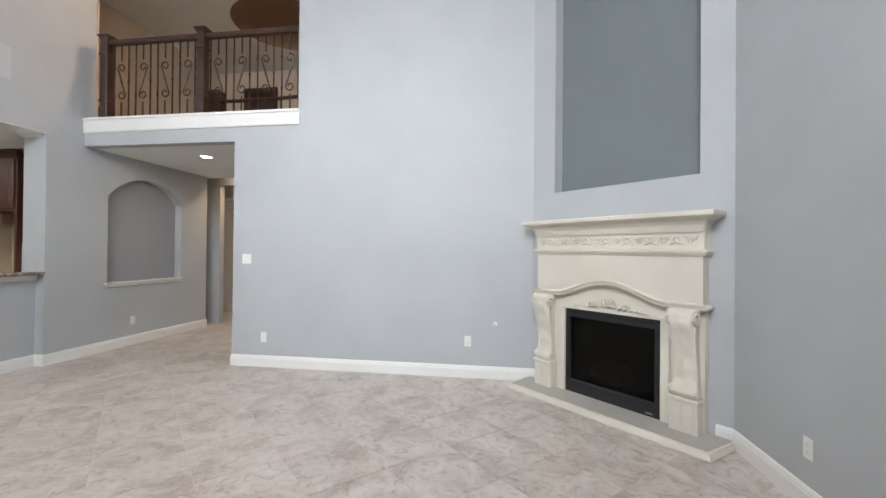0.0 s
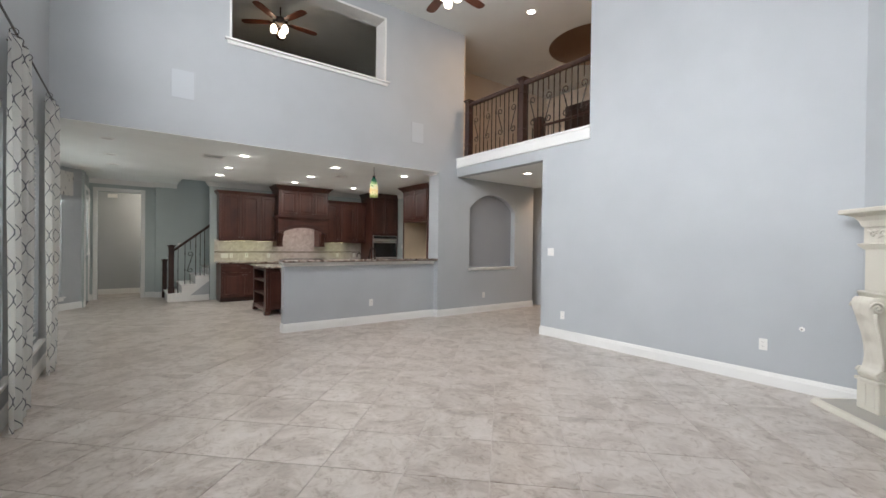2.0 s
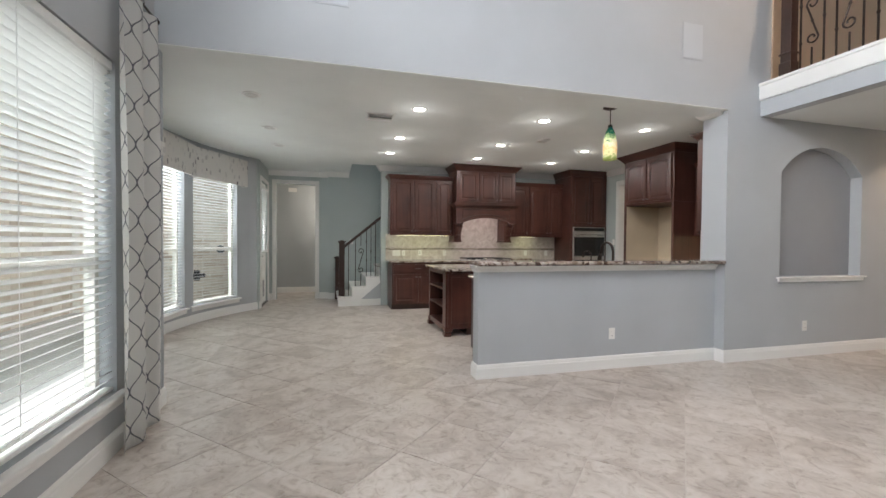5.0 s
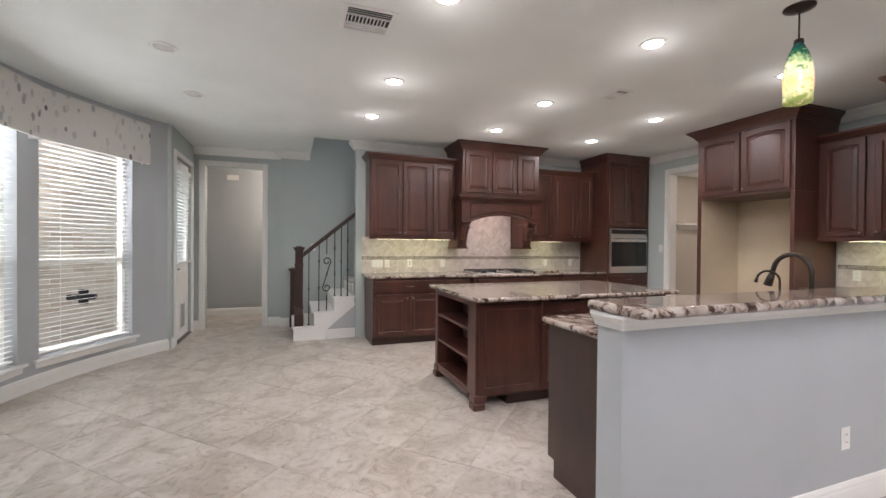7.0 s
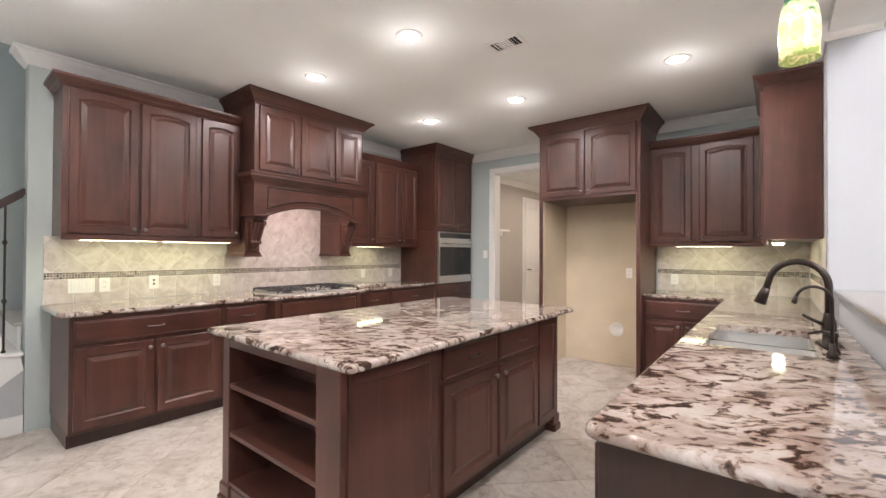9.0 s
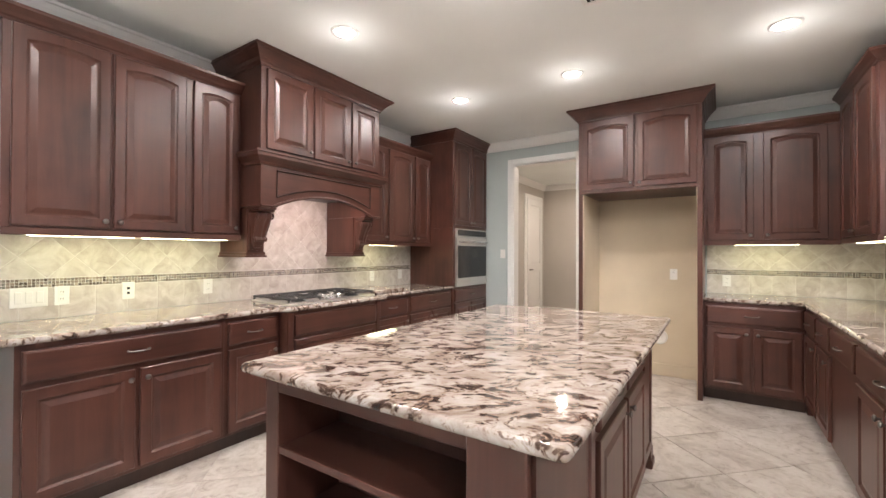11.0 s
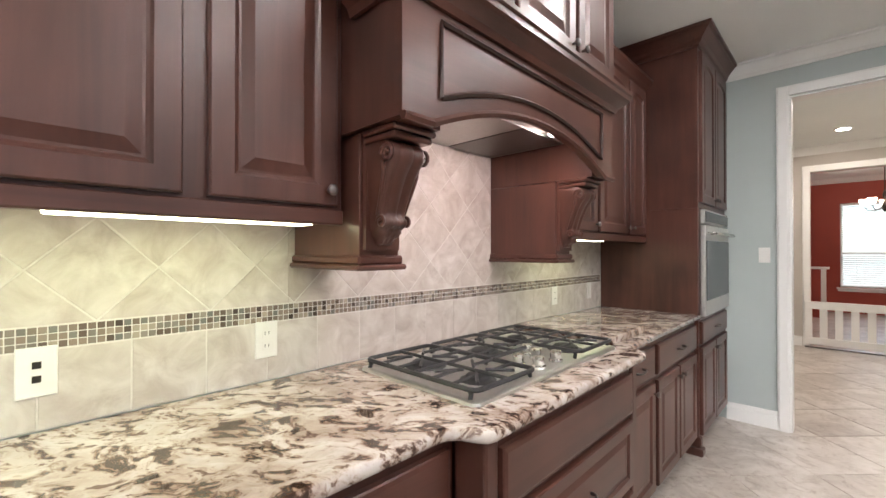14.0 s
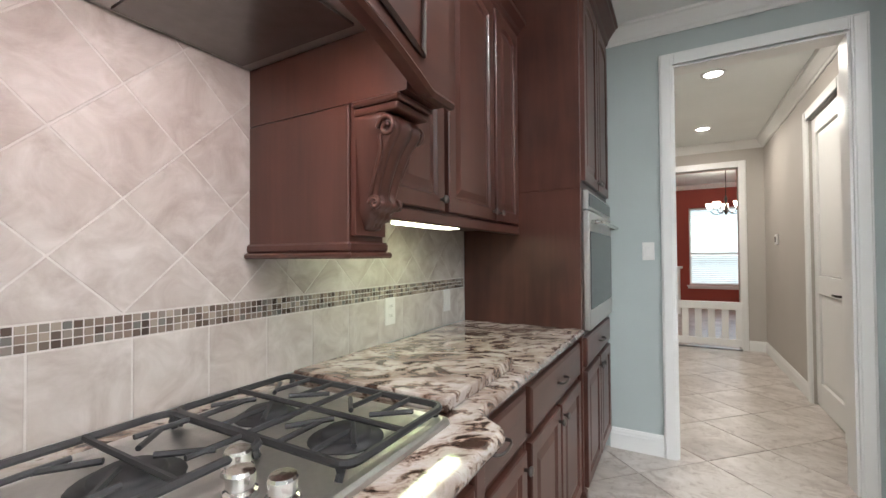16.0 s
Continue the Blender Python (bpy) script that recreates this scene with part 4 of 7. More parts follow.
B = -9.185
slab("worktop", [(-9.858, 1.15), (B, 1.15), (B, 2.55), (-9.095, 2.59), (-9.095, 3.66), (B, 3.72), (B, 4.963), (-9.858, 4.963)], [0, 0.025, 0.05, 0.05, 0.05, 0.05, 0, 0], 0.887, 0.922, GRANITE, "polished white and brown granite worktop under the cooktop", "worktop")
slab("island_top", [(-7.962, 1.552), (-6.758, 1.552), (-6.758, 3.68), (-7.962, 3.68)], [0.03] * 4, 0.887, 0.922, GRANITE, "polished white and brown granite island top", "worktop")
slab("sink_worktop", [(-5.262, 1.585), (-5.94, 1.585), (-5.94, 5.19), (-6.634, 5.19), (-6.634, 5.828), (-5.312, 5.828), (-5.312, 4.25), (-5.262, 4.2)], [0, 0.05, 0.03, 0, 0, 0, 0, 0], 0.887, 0.922, GRANITE, "polished granite worktop around the steel sink", "worktop",
     [(-5.83, 2.82), (-5.44, 2.82), (-5.44, 3.52), (-5.83, 3.52)])
slab("bar_top", [(-5.29, 1.385), (-4.985, 1.385), (-4.985, 4.218), (-5.29, 4.218)], [0.03, 0.04, 0, 0], 1.07, 1.112, GRANITE, "raised granite bar top on the low wall", "worktop")
cap = crown_bm([(-5.262, 1.43), (-5.12, 1.43), (-5.12, 4.215)], [(0, 0), (0.012, 0), (0.016, 0.02), (0.03, 0.035), (0.04, 0.05), (0.04, 0.062), (0, 0.062)], 1.007, -1)
solid("bar_moulding", cap, TRIM, "white moulding under the granite bar", kind="structure")
solid("cutting_board", bx(-9.76, -9.245, 3.66, 4.10, 0.9225, 0.958, 0.006, 2), GRANITE, "loose granite board lying on the worktop beside the cooktop", "cutting board")


# ---- kitchen: cooktop, sink, backsplash ----
def cooktop():
    c = thing("gas_cooktop", pose(-9.475, 3.155, 0.922), "stainless steel gas cooktop with black cast-iron grates", "cooktop")
    hx, hy = 0.265, 0.475
    tray = bmesh.new()
    outline = rounded([(-hx, -hy), (hx, -hy), (hx, hy), (-hx, hy)], [0.03] * 4, 4)
    prof = [(0.0, 0.001), (0.002, 0.009), (0.012, 0.013), (0.028, 0.010), (0.034, 0.006)]
    loops = [[tray.verts.new((x * (1 - i / hx), y * (1 - i / hy), z)) for x, y in outline] for i, z in prof]
    for a, b in zip(loops, loops[1:]):
        for i in range(len(a)):
            tray.faces.new((a[i], a[(i + 1) % len(a)], b[(i + 1) % len(b)], b[i]))
    tray.faces.new(loops[-1])
    tray.faces.new(loops[0][::-1])
    part("tray", tray, STEEL, c)
    for x, y, r in ((-0.12, -0.29, 0.05), (0.12, -0.29, 0.04), (-0.12, 0.29, 0.045), (0.12, 0.29, 0.05), (-0.08, 0.0, 0.055)):
        b = lathe(bmesh.new(), [(r * 1.5, 0.006), (r * 1.45, 0.008), (r * 1.05, 0.010), (r, 0.016), (r * 0.98, 0.021), (r * 0.85, 0.025), (r * 0.3, 0.027)], 24, (x, y, 0))
        part("burner", b, IRON, c, "black burner cap", True)
    for y0, y1 in ((-0.458, -0.155), (-0.148, 0.148), (0.155, 0.458)):
        g = bmesh.new()
        z = 0.038
        x0, x1 = -0.245, (0.248 if abs(y0 + y1) > 0.1 else 0.06)
        loop = rounded([(x0, y0), (x1, y0), (x1, y1), (x0, y1)], [0.03] * 4, 4)
        tube(g, [(x, y, z) for x, y in loop] + [(*loop[0], z)], 0.0075, 6)
        ym = (y0 + y1) / 2
        tube(g, [(x0, ym, z + 0.002), (x1, ym, z + 0.002)], 0.006, 6)
        centres = ((-0.12, ym), (0.12, ym)) if x1 > 0.1 else ((-0.08, ym),)
        if x1 > 0.1:
            tube(g, [(0.0, y0, z + 0.002), (0.0, y1, z + 0.002)], 0.006, 6)
        for bar in ((-0.16, -0.08, 0.08, 0.16) if x1 > 0.1 else (-0.165, 0.0)):
            tube(g, [(bar, y0, z + 0.001), (bar, ym - 0.045, z + 0.003)], 0.0055, 6)
            tube(g, [(bar, ym + 0.045, z + 0.003), (bar, y1, z + 0.001)], 0.0055, 6)
        for cx, cy in centres:
            for k in range(4):
                a = math.pi / 4 + k * math.pi / 2
                tube(g, [(cx + 0.035 * math.cos(a), cy + 0.035 * math.sin(a), z + 0.004), (cx + 0.13 * math.cos(a) * 0.95, cy + 0.13 * math.sin(a), z)], 0.0055, 6)
        for fx, fy in ((x0 + 0.02, y0), (x1 - 0.02, y0), (x0 + 0.02, y1), (x1 - 0.02, y1)):
            tube(g, [(fx, fy, z), (fx, fy + (0.006 if fy == y0 else -0.006), z - 0.014), (fx, fy, 0.010)], 0.0075, 6)
        part("grate", g, IRON, c, "black cast-iron grate")
    for x, y in ((0.12, -0.06), (0.12, 0.06), (0.19, -0.04), (0.19, 0.08), (0.055, 0.10)):
        k = lathe(bmesh.new(), [(0.027, 0.008), (0.026, 0.016), (0.020, 0.019), (0.0225, 0.042), (0.020, 0.047), (0.005, 0.048)], 16, (x, y, 0))
        part("control_knob", k, CHROME, c, "polished control knob")


cooktop()


def sink():
    c = thing("kitchen_sink", pose(-5.635, 3.17, 0.886), "double-bowl stainless steel undermount sink", "sink")
    for y0, y1 in ((-0.35, -0.02), (0.02, 0.35)):
        b = bmesh.new()
        top = rounded([(-0.195, y0), (0.195, y0), (0.195, y1), (-0.195, y1)], [0.05] * 4, 4)
        cy = (y0 + y1) / 2
        loops = [[b.verts.new((x * k, cy + (y - cy) * k, z)) for x, y in top] for k, z in ((1.06, 0), (1, 0), (0.97, -0.17), (0.88, -0.19))]
        for p, q in zip(loops, loops[1:]):
            for i in range(len(p)):
                b.faces.new((p[i], p[(i + 1) % len(p)], q[(i + 1) % len(q)], q[i]))
        b.faces.new(loops[-1])
        part("bowl", b, SINKSTEEL, c, "", True)
        part("drain", lathe(bmesh.new(), [(0.045, -0.189), (0.04, -0.185), (0.01, -0.186)], 16, (0, cy, 0)), CHROME, c)
    f = thing("kitchen_faucet", pose(-5.39, 3.10, 0.922), "oil-rubbed bronze gooseneck faucet with a side lever", "faucet")
    b = lathe(bmesh.new(), [(0.034, 0), (0.033, 0.012), (0.024, 0.02), (0.022, 0.06), (0.027, 0.075), (0.025, 0.11), (0.02, 0.13), (0.018, 0.15)], 18)
    part("base", b, BRONZE, f, "", True)
    pts = [(0, 0, 0.14), (0, 0, 0.25)] + [(-0.105 + 0.105 * math.cos(a), 0.0, 0.265 + 0.11 * math.sin(a)) for a in [i * math.pi / 14 for i in range(14)]]
    tip = Vector(pts[-1])
    pts += [(tip.x - 0.012, tip.y, tip.z - 0.05)]
    part("spout", tube(bmesh.new(), pts, 0.0145, 10), BRONZE, f, "curved gooseneck spout", True)
    part("spray_head", tube(bmesh.new(), [(tip.x - 0.010, tip.y, tip.z - 0.04), (tip.x - 0.02, tip.y, tip.z - 0.07), (tip.x - 0.035, tip.y, tip.z - 0.115)], 0.02, 10, [0.017, 0.022, 0.026]), BRONZE, f, "flared spray head", True)
    part("lever", tube(bmesh.new(), [(-0.02, -0.01, 0.10), (-0.05, -0.025, 0.115), (-0.09, -0.045, 0.14)], 0.007, 8, [0.01, 0.007, 0.006]), BRONZE, f, "slim side lever", True)
    sd = thing("soap_dispenser", pose(-5.385, 2.93, 0.922), "small bronze soap dispenser beside the sink", "soap dispenser")
    part("base", lathe(bmesh.new(), [(0.02, 0), (0.018, 0.015), (0.011, 0.03), (0.010, 0.07), (0.014, 0.075), (0.012, 0.09)], 12), BRONZE, sd, "", True)
    part("nozzle", tube(bmesh.new(), [(0, 0, 0.08), (-0.04, -0.01, 0.09), (-0.085, -0.02, 0.078)], 0.007, 8, [0.009, 0.007, 0.006]), BRONZE, sd, "", True)
    d = thing("water_dispenser", pose(-5.40, 2.83, 0.922), "small bronze gooseneck filtered water tap", "faucet")
    part("base", lathe(bmesh.new(), [(0.02, 0), (0.019, 0.02), (0.011, 0.03), (0.009, 0.06)], 12), BRONZE, d, "", True)
    pts = [(0, 0, 0.05), (0, 0, 0.215)] + [(-0.055 + 0.055 * math.cos(a), -0.012 + 0.012 * math.cos(a), 0.225 + 0.055 * math.sin(a)) for a in [i * math.pi / 11 for i in range(11)]]
    part("spout", tube(bmesh.new(), pts, 0.0065, 8), BRONZE, d, "", True)
    end = Vector(pts[-1])
    part("nozzle", tube(bmesh.new(), [end, end + Vector((-0.004, 0, -0.015)), end + Vector((-0.009, 0, -0.03))], 0.008, 8, [0.0068, 0.0085, 0.0105]), BRONZE, d, "", True)
    part("lever", tube(bmesh.new(), [(-0.006, 0.004, 0.03), (-0.03, 0.008, 0.045), (-0.048, 0.01, 0.06)], 0.006, 8, [0.006, 0.006, 0.009]), BRONZE, d, "short tilted lever", True)


sink()


def travertine(name, lo, hi):
    m, nt, b = material(name)
    tc = nt.nodes.new("ShaderNodeNewGeometry")
    info = nt.nodes.new("ShaderNodeObjectInfo")
    both = nt.nodes.new("ShaderNodeMath")
    both.operation = "ADD"
    nt.links.new(info.outputs["Random"], both.inputs[0])
    nt.links.new(tc.outputs["Random Per Island"], both.inputs[1])
    mul = nt.nodes.new("ShaderNodeMath")
    mul.operation = "MULTIPLY"
    mul.inputs[1].default_value = 25.0
    nt.links.new(both.outputs[0], mul.inputs[0])
    add = nt.nodes.new("ShaderNodeVectorMath")
    nt.links.new(tc.outputs["Position"], add.inputs[0])
    nt.links.new(mul.outputs[0], add.inputs[1])
    n1 = nd(nt, "ShaderNodeTexNoise", Scale=9.0, Detail=7.0, Roughness=0.6, Distortion=0.8)
    n2 = nd(nt, "ShaderNodeTexNoise", Scale=60.0, Detail=4.0)
    for n in (n1, n2):
        nt.links.new(add.outputs[0], n.inputs["Vector"])
    nt.links.new(ramp(nt, n1.outputs[0], [(0.32, lo), (0.68, hi)]), b.inputs["Base Color"])
    bump(nt, b, n2.outputs[0], 0.12, 0.002)
    b.inputs["Roughness"].default_value = 0.45
    return m


TRAV = travertine("travertine_wall_tile", (0.43, 0.375, 0.335), (0.655, 0.615, 0.575))
SPLASHGROUT = plain("light_grout", (0.66, 0.63, 0.59), 0.9)


def mosaic_material():
    m, nt, b = material("glass_mosaic")
    geo = nt.nodes.new("ShaderNodeNewGeometry")
    c = ramp(nt, geo.outputs["Random Per Island"], [(0.0, (0.10, 0.075, 0.06)), (0.3, (0.28, 0.22, 0.18)), (0.5, (0.16, 0.16, 0.15)), (0.7, (0.42, 0.36, 0.29)), (0.9, (0.08, 0.06, 0.05))])
    nt.links.new(c, b.inputs["Base Color"])
    b.inputs["Roughness"].default_value = 0.15
    return m


MOSAIC = mosaic_material()


def clip(poly, x0, x1, z0, z1):
    """Cuts a convex polygon to a rectangle."""
    for axis, lim, keep in ((0, x0, 1), (0, x1, -1), (1, z0, 1), (1, z1, -1)):
        out = []
        for i in range(len(poly)):
            p, q = poly[i - 1], poly[i]
            dp, dq = (p[axis] - lim) * keep, (q[axis] - lim) * keep
            if (dp >= 0) != (dq >= 0):
                s = dp / (dp - dq)
                out.append((p[0] + s * (q[0] - p[0]), p[1] + s * (q[1] - p[1])))
            if dq >= 0:
                out.append(q)
        poly = out
        if len(poly) < 3:
            return []
    return poly


def chip(bm, poly, y0, y1, edge=0.0015):
    """A tile: a polygon in x and z that faces -y, its front edge eased."""
    cx, cz = sum(p[0] for p in poly) / len(poly), sum(p[1] for p in poly) / len(poly)
    lo = [bm.verts.new((x, y0, z)) for x, z in poly]
    hi = [bm.verts.new((x, y1 + edge, z)) for x, z in poly]
    top = []
    for x, z in poly:
        d = math.hypot(x - cx, z - cz) or 1
        top.append(bm.verts.new((x - (x - cx) / d * edge, y1, z - (z - cz) / d * edge)))
    n = len(poly)
    for a, b in ((lo, hi), (hi, top)):
        for i in range(n):
            bm.faces.new((a[i], a[(i + 1) % n], b[(i + 1) % n], b[i]))
    bm.faces.new(top)
    return bm


def backsplash(m, width, phase, zones, label):
    """Tiled wall: a course of upright tiles, a mosaic band, diamonds above. zones: (x0, x1, top of the tiling)."""
    c = thing("backsplash", m, label, "backsplash", kind="structure")
    back = bmesh.new()
    for x0, x1, top in zones:
        box(back, x0, x1, -0.0075, -0.0005, 0.9225, top)
    part("grout_bed", back, SPLASHGROUT, c)
    g = 0.0019
    n = int(width / 0.177) + 1
    for i in range(n):
        poly = clip([(i * 0.177 + g, 0.925), ((i + 1) * 0.177 - g, 0.925), ((i + 1) * 0.177 - g, 1.1065), (i * 0.177 + g, 1.1065)], 0, width, 0.925, 1.1065)
        if poly:
            part("tile", chip(bmesh.new(), poly, -0.003, -0.009), TRAV, c)
    mos = bmesh.new()
    p = 0.0177
    for i in range(int(width / p)):
        for j in range(3):
            a, z = i * p + 0.0012, 1.1095 + j * p + 0.001
            chip(mos, [(a, z), (a + p - 0.0024, z), (a + p - 0.0024, z + p - 0.0022), (a, z + p - 0.0022)], -0.003, -0.0085, 0.0008)
    tagged(part("mosaic_band", mos, MOSAIC, c, "brown and grey glass mosaic band"), kind="stuff")
    h = 0.129
    gg = h - g * 1.5
    for x0, x1, top in zones:
        for i in range(-1, int(width / h) + 3):
            for j in range(0, 8):
                if (i + j) % 2:
                    continue
                cx, cz = phase + i * h, 1.1645 + j * h
                poly = clip([(cx - gg, cz), (cx, cz - gg), (cx + gg, cz), (cx, cz + gg)], x0, x1, 1.166, top)
                if len(poly) > 2:
                    part("tile", chip(bmesh.new(), poly, -0.003, -0.009), TRAV, c)


backsplash(west(1.166, KW_X), 3.797, 0.169, [(0, 1.308, 1.44), (1.3085, 2.55, 1.83), (2.5505, 3.797, 1.43)], "travertine tiles laid as diamonds over a mosaic band behind the cooktop")
backsplash(pose(-6.618, KN_Y, 0), 1.305, 0.1, [(0, 1.305, 1.435)], "travertine tiles with a mosaic band behind the corner worktop")
backsplash(pose(-5.311, KN_Y - 0.01, 0, 0, 0, -90), 1.6, 0.1, [(0, 1.6, 1.44)], "travertine tiles with a mosaic band on the pier by the sink")

# under-cabinet tubes and hood lamps
def tube_light(m, length):
    c = thing("undercabinet_light", m, "slim lit fluorescent strip under the wall cabinet", "light", "under-cabinet lights")
    part("housing", bx(0, length, 0, 0.09, 0.012, 0.03), WHITEPL, c)
    part("diffuser", bx(0.01, length - 0.01, 0.008, 0.082, 0, 0.0115, 0.004), STRIP, c, "glowing diffuser")


for m, length in ((west(1.32, -9.56, 1.409), 0.5), (west(1.86, -9.56, 1.409), 0.56), (west(3.97, -9.56, 1.399), 0.4), (pose(-6.4, 5.53, 1.404), 0.5), (pose(-5.60, 5.35, 1.409, 0, 0, -90), 0.5)):
    tube_light(m, length)
    t = m @ pose(length / 2, 0.045, -0.004)
    lamp("undercabinet_lamp", "AREA", t, 0.9 * length, (0.70, 1.0, 0.43), length, 0.06)
for y in (2.81, 3.37):
    lamp("hood_lamp", "AREA", look((-9.37, y, 1.815), (-9.75, 3.1, 1.0)), 2.1, (1.0, 0.80, 0.74), 0.05)

# fridge alcove lining: bare beige drywall, an outlet and a water box
DRYWALL = paint("bare_drywall_tan", (0.55, 0.465, 0.345), 0.85, 120.0, 0.1, 0.12)
solid("alcove_lining", bx(-7.693, -6.677, 5.80, 5.827, 0.0, 1.932), DRYWALL, "bare beige drywall at the back of the refrigerator alcove", kind="structure")
for x0, x1 in ((-7.6945, -7.686), (-6.684, -6.6755)):
    solid("alcove_side", bx(x0, x1, 5.13, 5.799, 0.0, 1.932), DRYWALL, "bare beige drywall at the side of the refrigerator alcove", kind="structure")


solid("alcove_skirting", bx(-7.685, -6.685, 5.786, 5.7995, 0.0, 0.13, 0.004), DRYWALL, "beige painted skirting in the refrigerator alcove", kind="structure")


# ---- small wall fixtures ----
def outlet(m, kind="outlet", label="white duplex wall outlet", gangs=1):
    c = thing("wall_" + kind, m, label, kind, "outlets and switches")
    w = 0.036 + 0.023 * (gangs - 1)
    part("plate", bx(-w, w, -0.006, -0.0005, -0.058, 0.058, 0.003, 2), WHITEPL, c)
    for i in range(gangs):
        x = (i - (gangs - 1) / 2) * 0.046
        if kind == "outlet":
            for z in (-0.02, 0.02):
                s = part("socket", bx(x - 0.015, x + 0.015, -0.008, -0.006, z - 0.013, z + 0.013, 0.001), WHITEPL, c)
                for dx in (-0.006, 0.006):
                    part("slot", bx(x + dx - 0.001, x + dx + 0.001, -0.0084, -0.008, z - 0.004, z + 0.006), SHADOWGAP, s)
        else:
            part("rocker", bx(x - 0.016, x + 0.016, -0.010, -0.006, -0.033, 0.033, 0.002), WHITEPL, c)


NF, EF, WF, SF = 0, 90, -90, 180    # facing south, east, west, north
for x, z in ((-2.48, 0.35), (-0.045, 0.40)):
    outlet(pose(x, N_Y, z))
outlet(pose(-2.71, N_Y, 1.28), "switch", "white double rocker switch", 2)
jack = thing("cable_jack", pose(0.255, N_Y, 0.60), "small round cable jack in the wall", "jack")
part("ring", lathe(bmesh.new(), [(0.022, 0), (0.02, 0.004), (0.006, 0.005)], 14), WHITEPL, jack, "", True, pose(0, -0.0005, 0, 90))
part("plug", lathe(bmesh.new(), [(0.007, 0), (0.007, 0.012), (0.003, 0.013)], 10), PEWTER, jack, "", True, pose(0, -0.005, 0, 90))
outlet(pose(E_X, 2.60, 0.34, 0, 0, WF))
outlet(pose(W_X, 5.40, 0.35, 0, 0, EF))
outlet(pose(-5.12, 2.89, 0.36, 0, 0, EF))
outlet(pose(-8.945, KN_Y, 1.31), "switch", "white rocker switch beside the doorway", 1)
data_plate = thing("data_plate", pose(KW_X + 0.009, 1.873, 1.06, 0, 0, EF), "white data plate with two dark jacks on the tiled backsplash", "wall plate", "outlets and switches")
part("plate", bx(-0.036, 0.036, -0.006, -0.0005, -0.058, 0.058, 0.003, 2), WHITEPL, data_plate)
for z in (-0.016, 0.016):
    part("jack", bx(-0.008, 0.008, -0.0068, -0.0058, z - 0.008, z + 0.008), SHADOWGAP, data_plate, "dark jack")
for y, k, g in ((1.385, "switch", 3), (1.53, "outlet", 1), (2.40, "outlet", 1), (4.25, "outlet", 1), (4.75, "switch", 1)):
    outlet(pose(KW_X + 0.009, y, 1.055, 0, 0, EF), k, "white plate on the tiled backsplash", g)
outlet(pose(-6.45, KN_Y - 0.009, 1.05), "outlet", "white outlet on the corner backsplash", 1)
outlet(pose(-6.92, 5.80, 1.10), "outlet", "white outlet in the refrigerator alcove", 1)
outlet(pose(-5.262, 2.45, 0.99, 0, 0, WF), "outlet", "white outlet on the kitchen side of the bar wall", 2)
outlet(pose(-11.0, 0.55, 1.28, 0, 0, EF), "switch", "white rocker switch on the stairwell wall", 1)
ring = thing("water_box", pose(-7.06, 5.80, 0.42), "round white water supply box in the refrigerator alcove", "water box")
part("rim", lathe(bmesh.new(), [(0.085, 0), (0.085, 0.006), (0.07, 0.010), (0.066, 0.002)], 24), WHITEPL, ring, "", True, pose(0, -0.0005, 0, 90))

# ceiling fixtures
def downlight(x, y, z, lit=True):
    c = thing("recessed_light", pose(x, y, z), ("lit" if lit else "unlit") + " round recessed ceiling light with a white trim ring", "light", "recessed ceiling lights")
    b = bmesh.new()
    lathe(b, [(0.094, -0.0005), (0.092, -0.006), (0.07, -0.008), (0.068, -0.0005)], 28)
    part("trim_ring", b, TRIM, c, "", True)
    part("lens", lathe(bmesh.new(), [(0.067, -0.001), (0.066, -0.005), (0.03, -0.0065)], 24), DISC if lit else OFFDISC, c, "glowing lens" if lit else "dull lens", True)


for x, y in CAN_LIGHTS:
    downlight(x, y, K_CEIL)
for x in (-6.17, -7.5, -8.57):
    downlight(x, -0.705, K_CEIL, False)
downlight(-3.83, 5.39, H_CEIL)
lamp("downlight", "AREA", look((-3.83, 5.39, H_CEIL - 0.012), (-3.83, 5.39, 0)), 9, (1.0, 0.82, 0.62), 0.13)


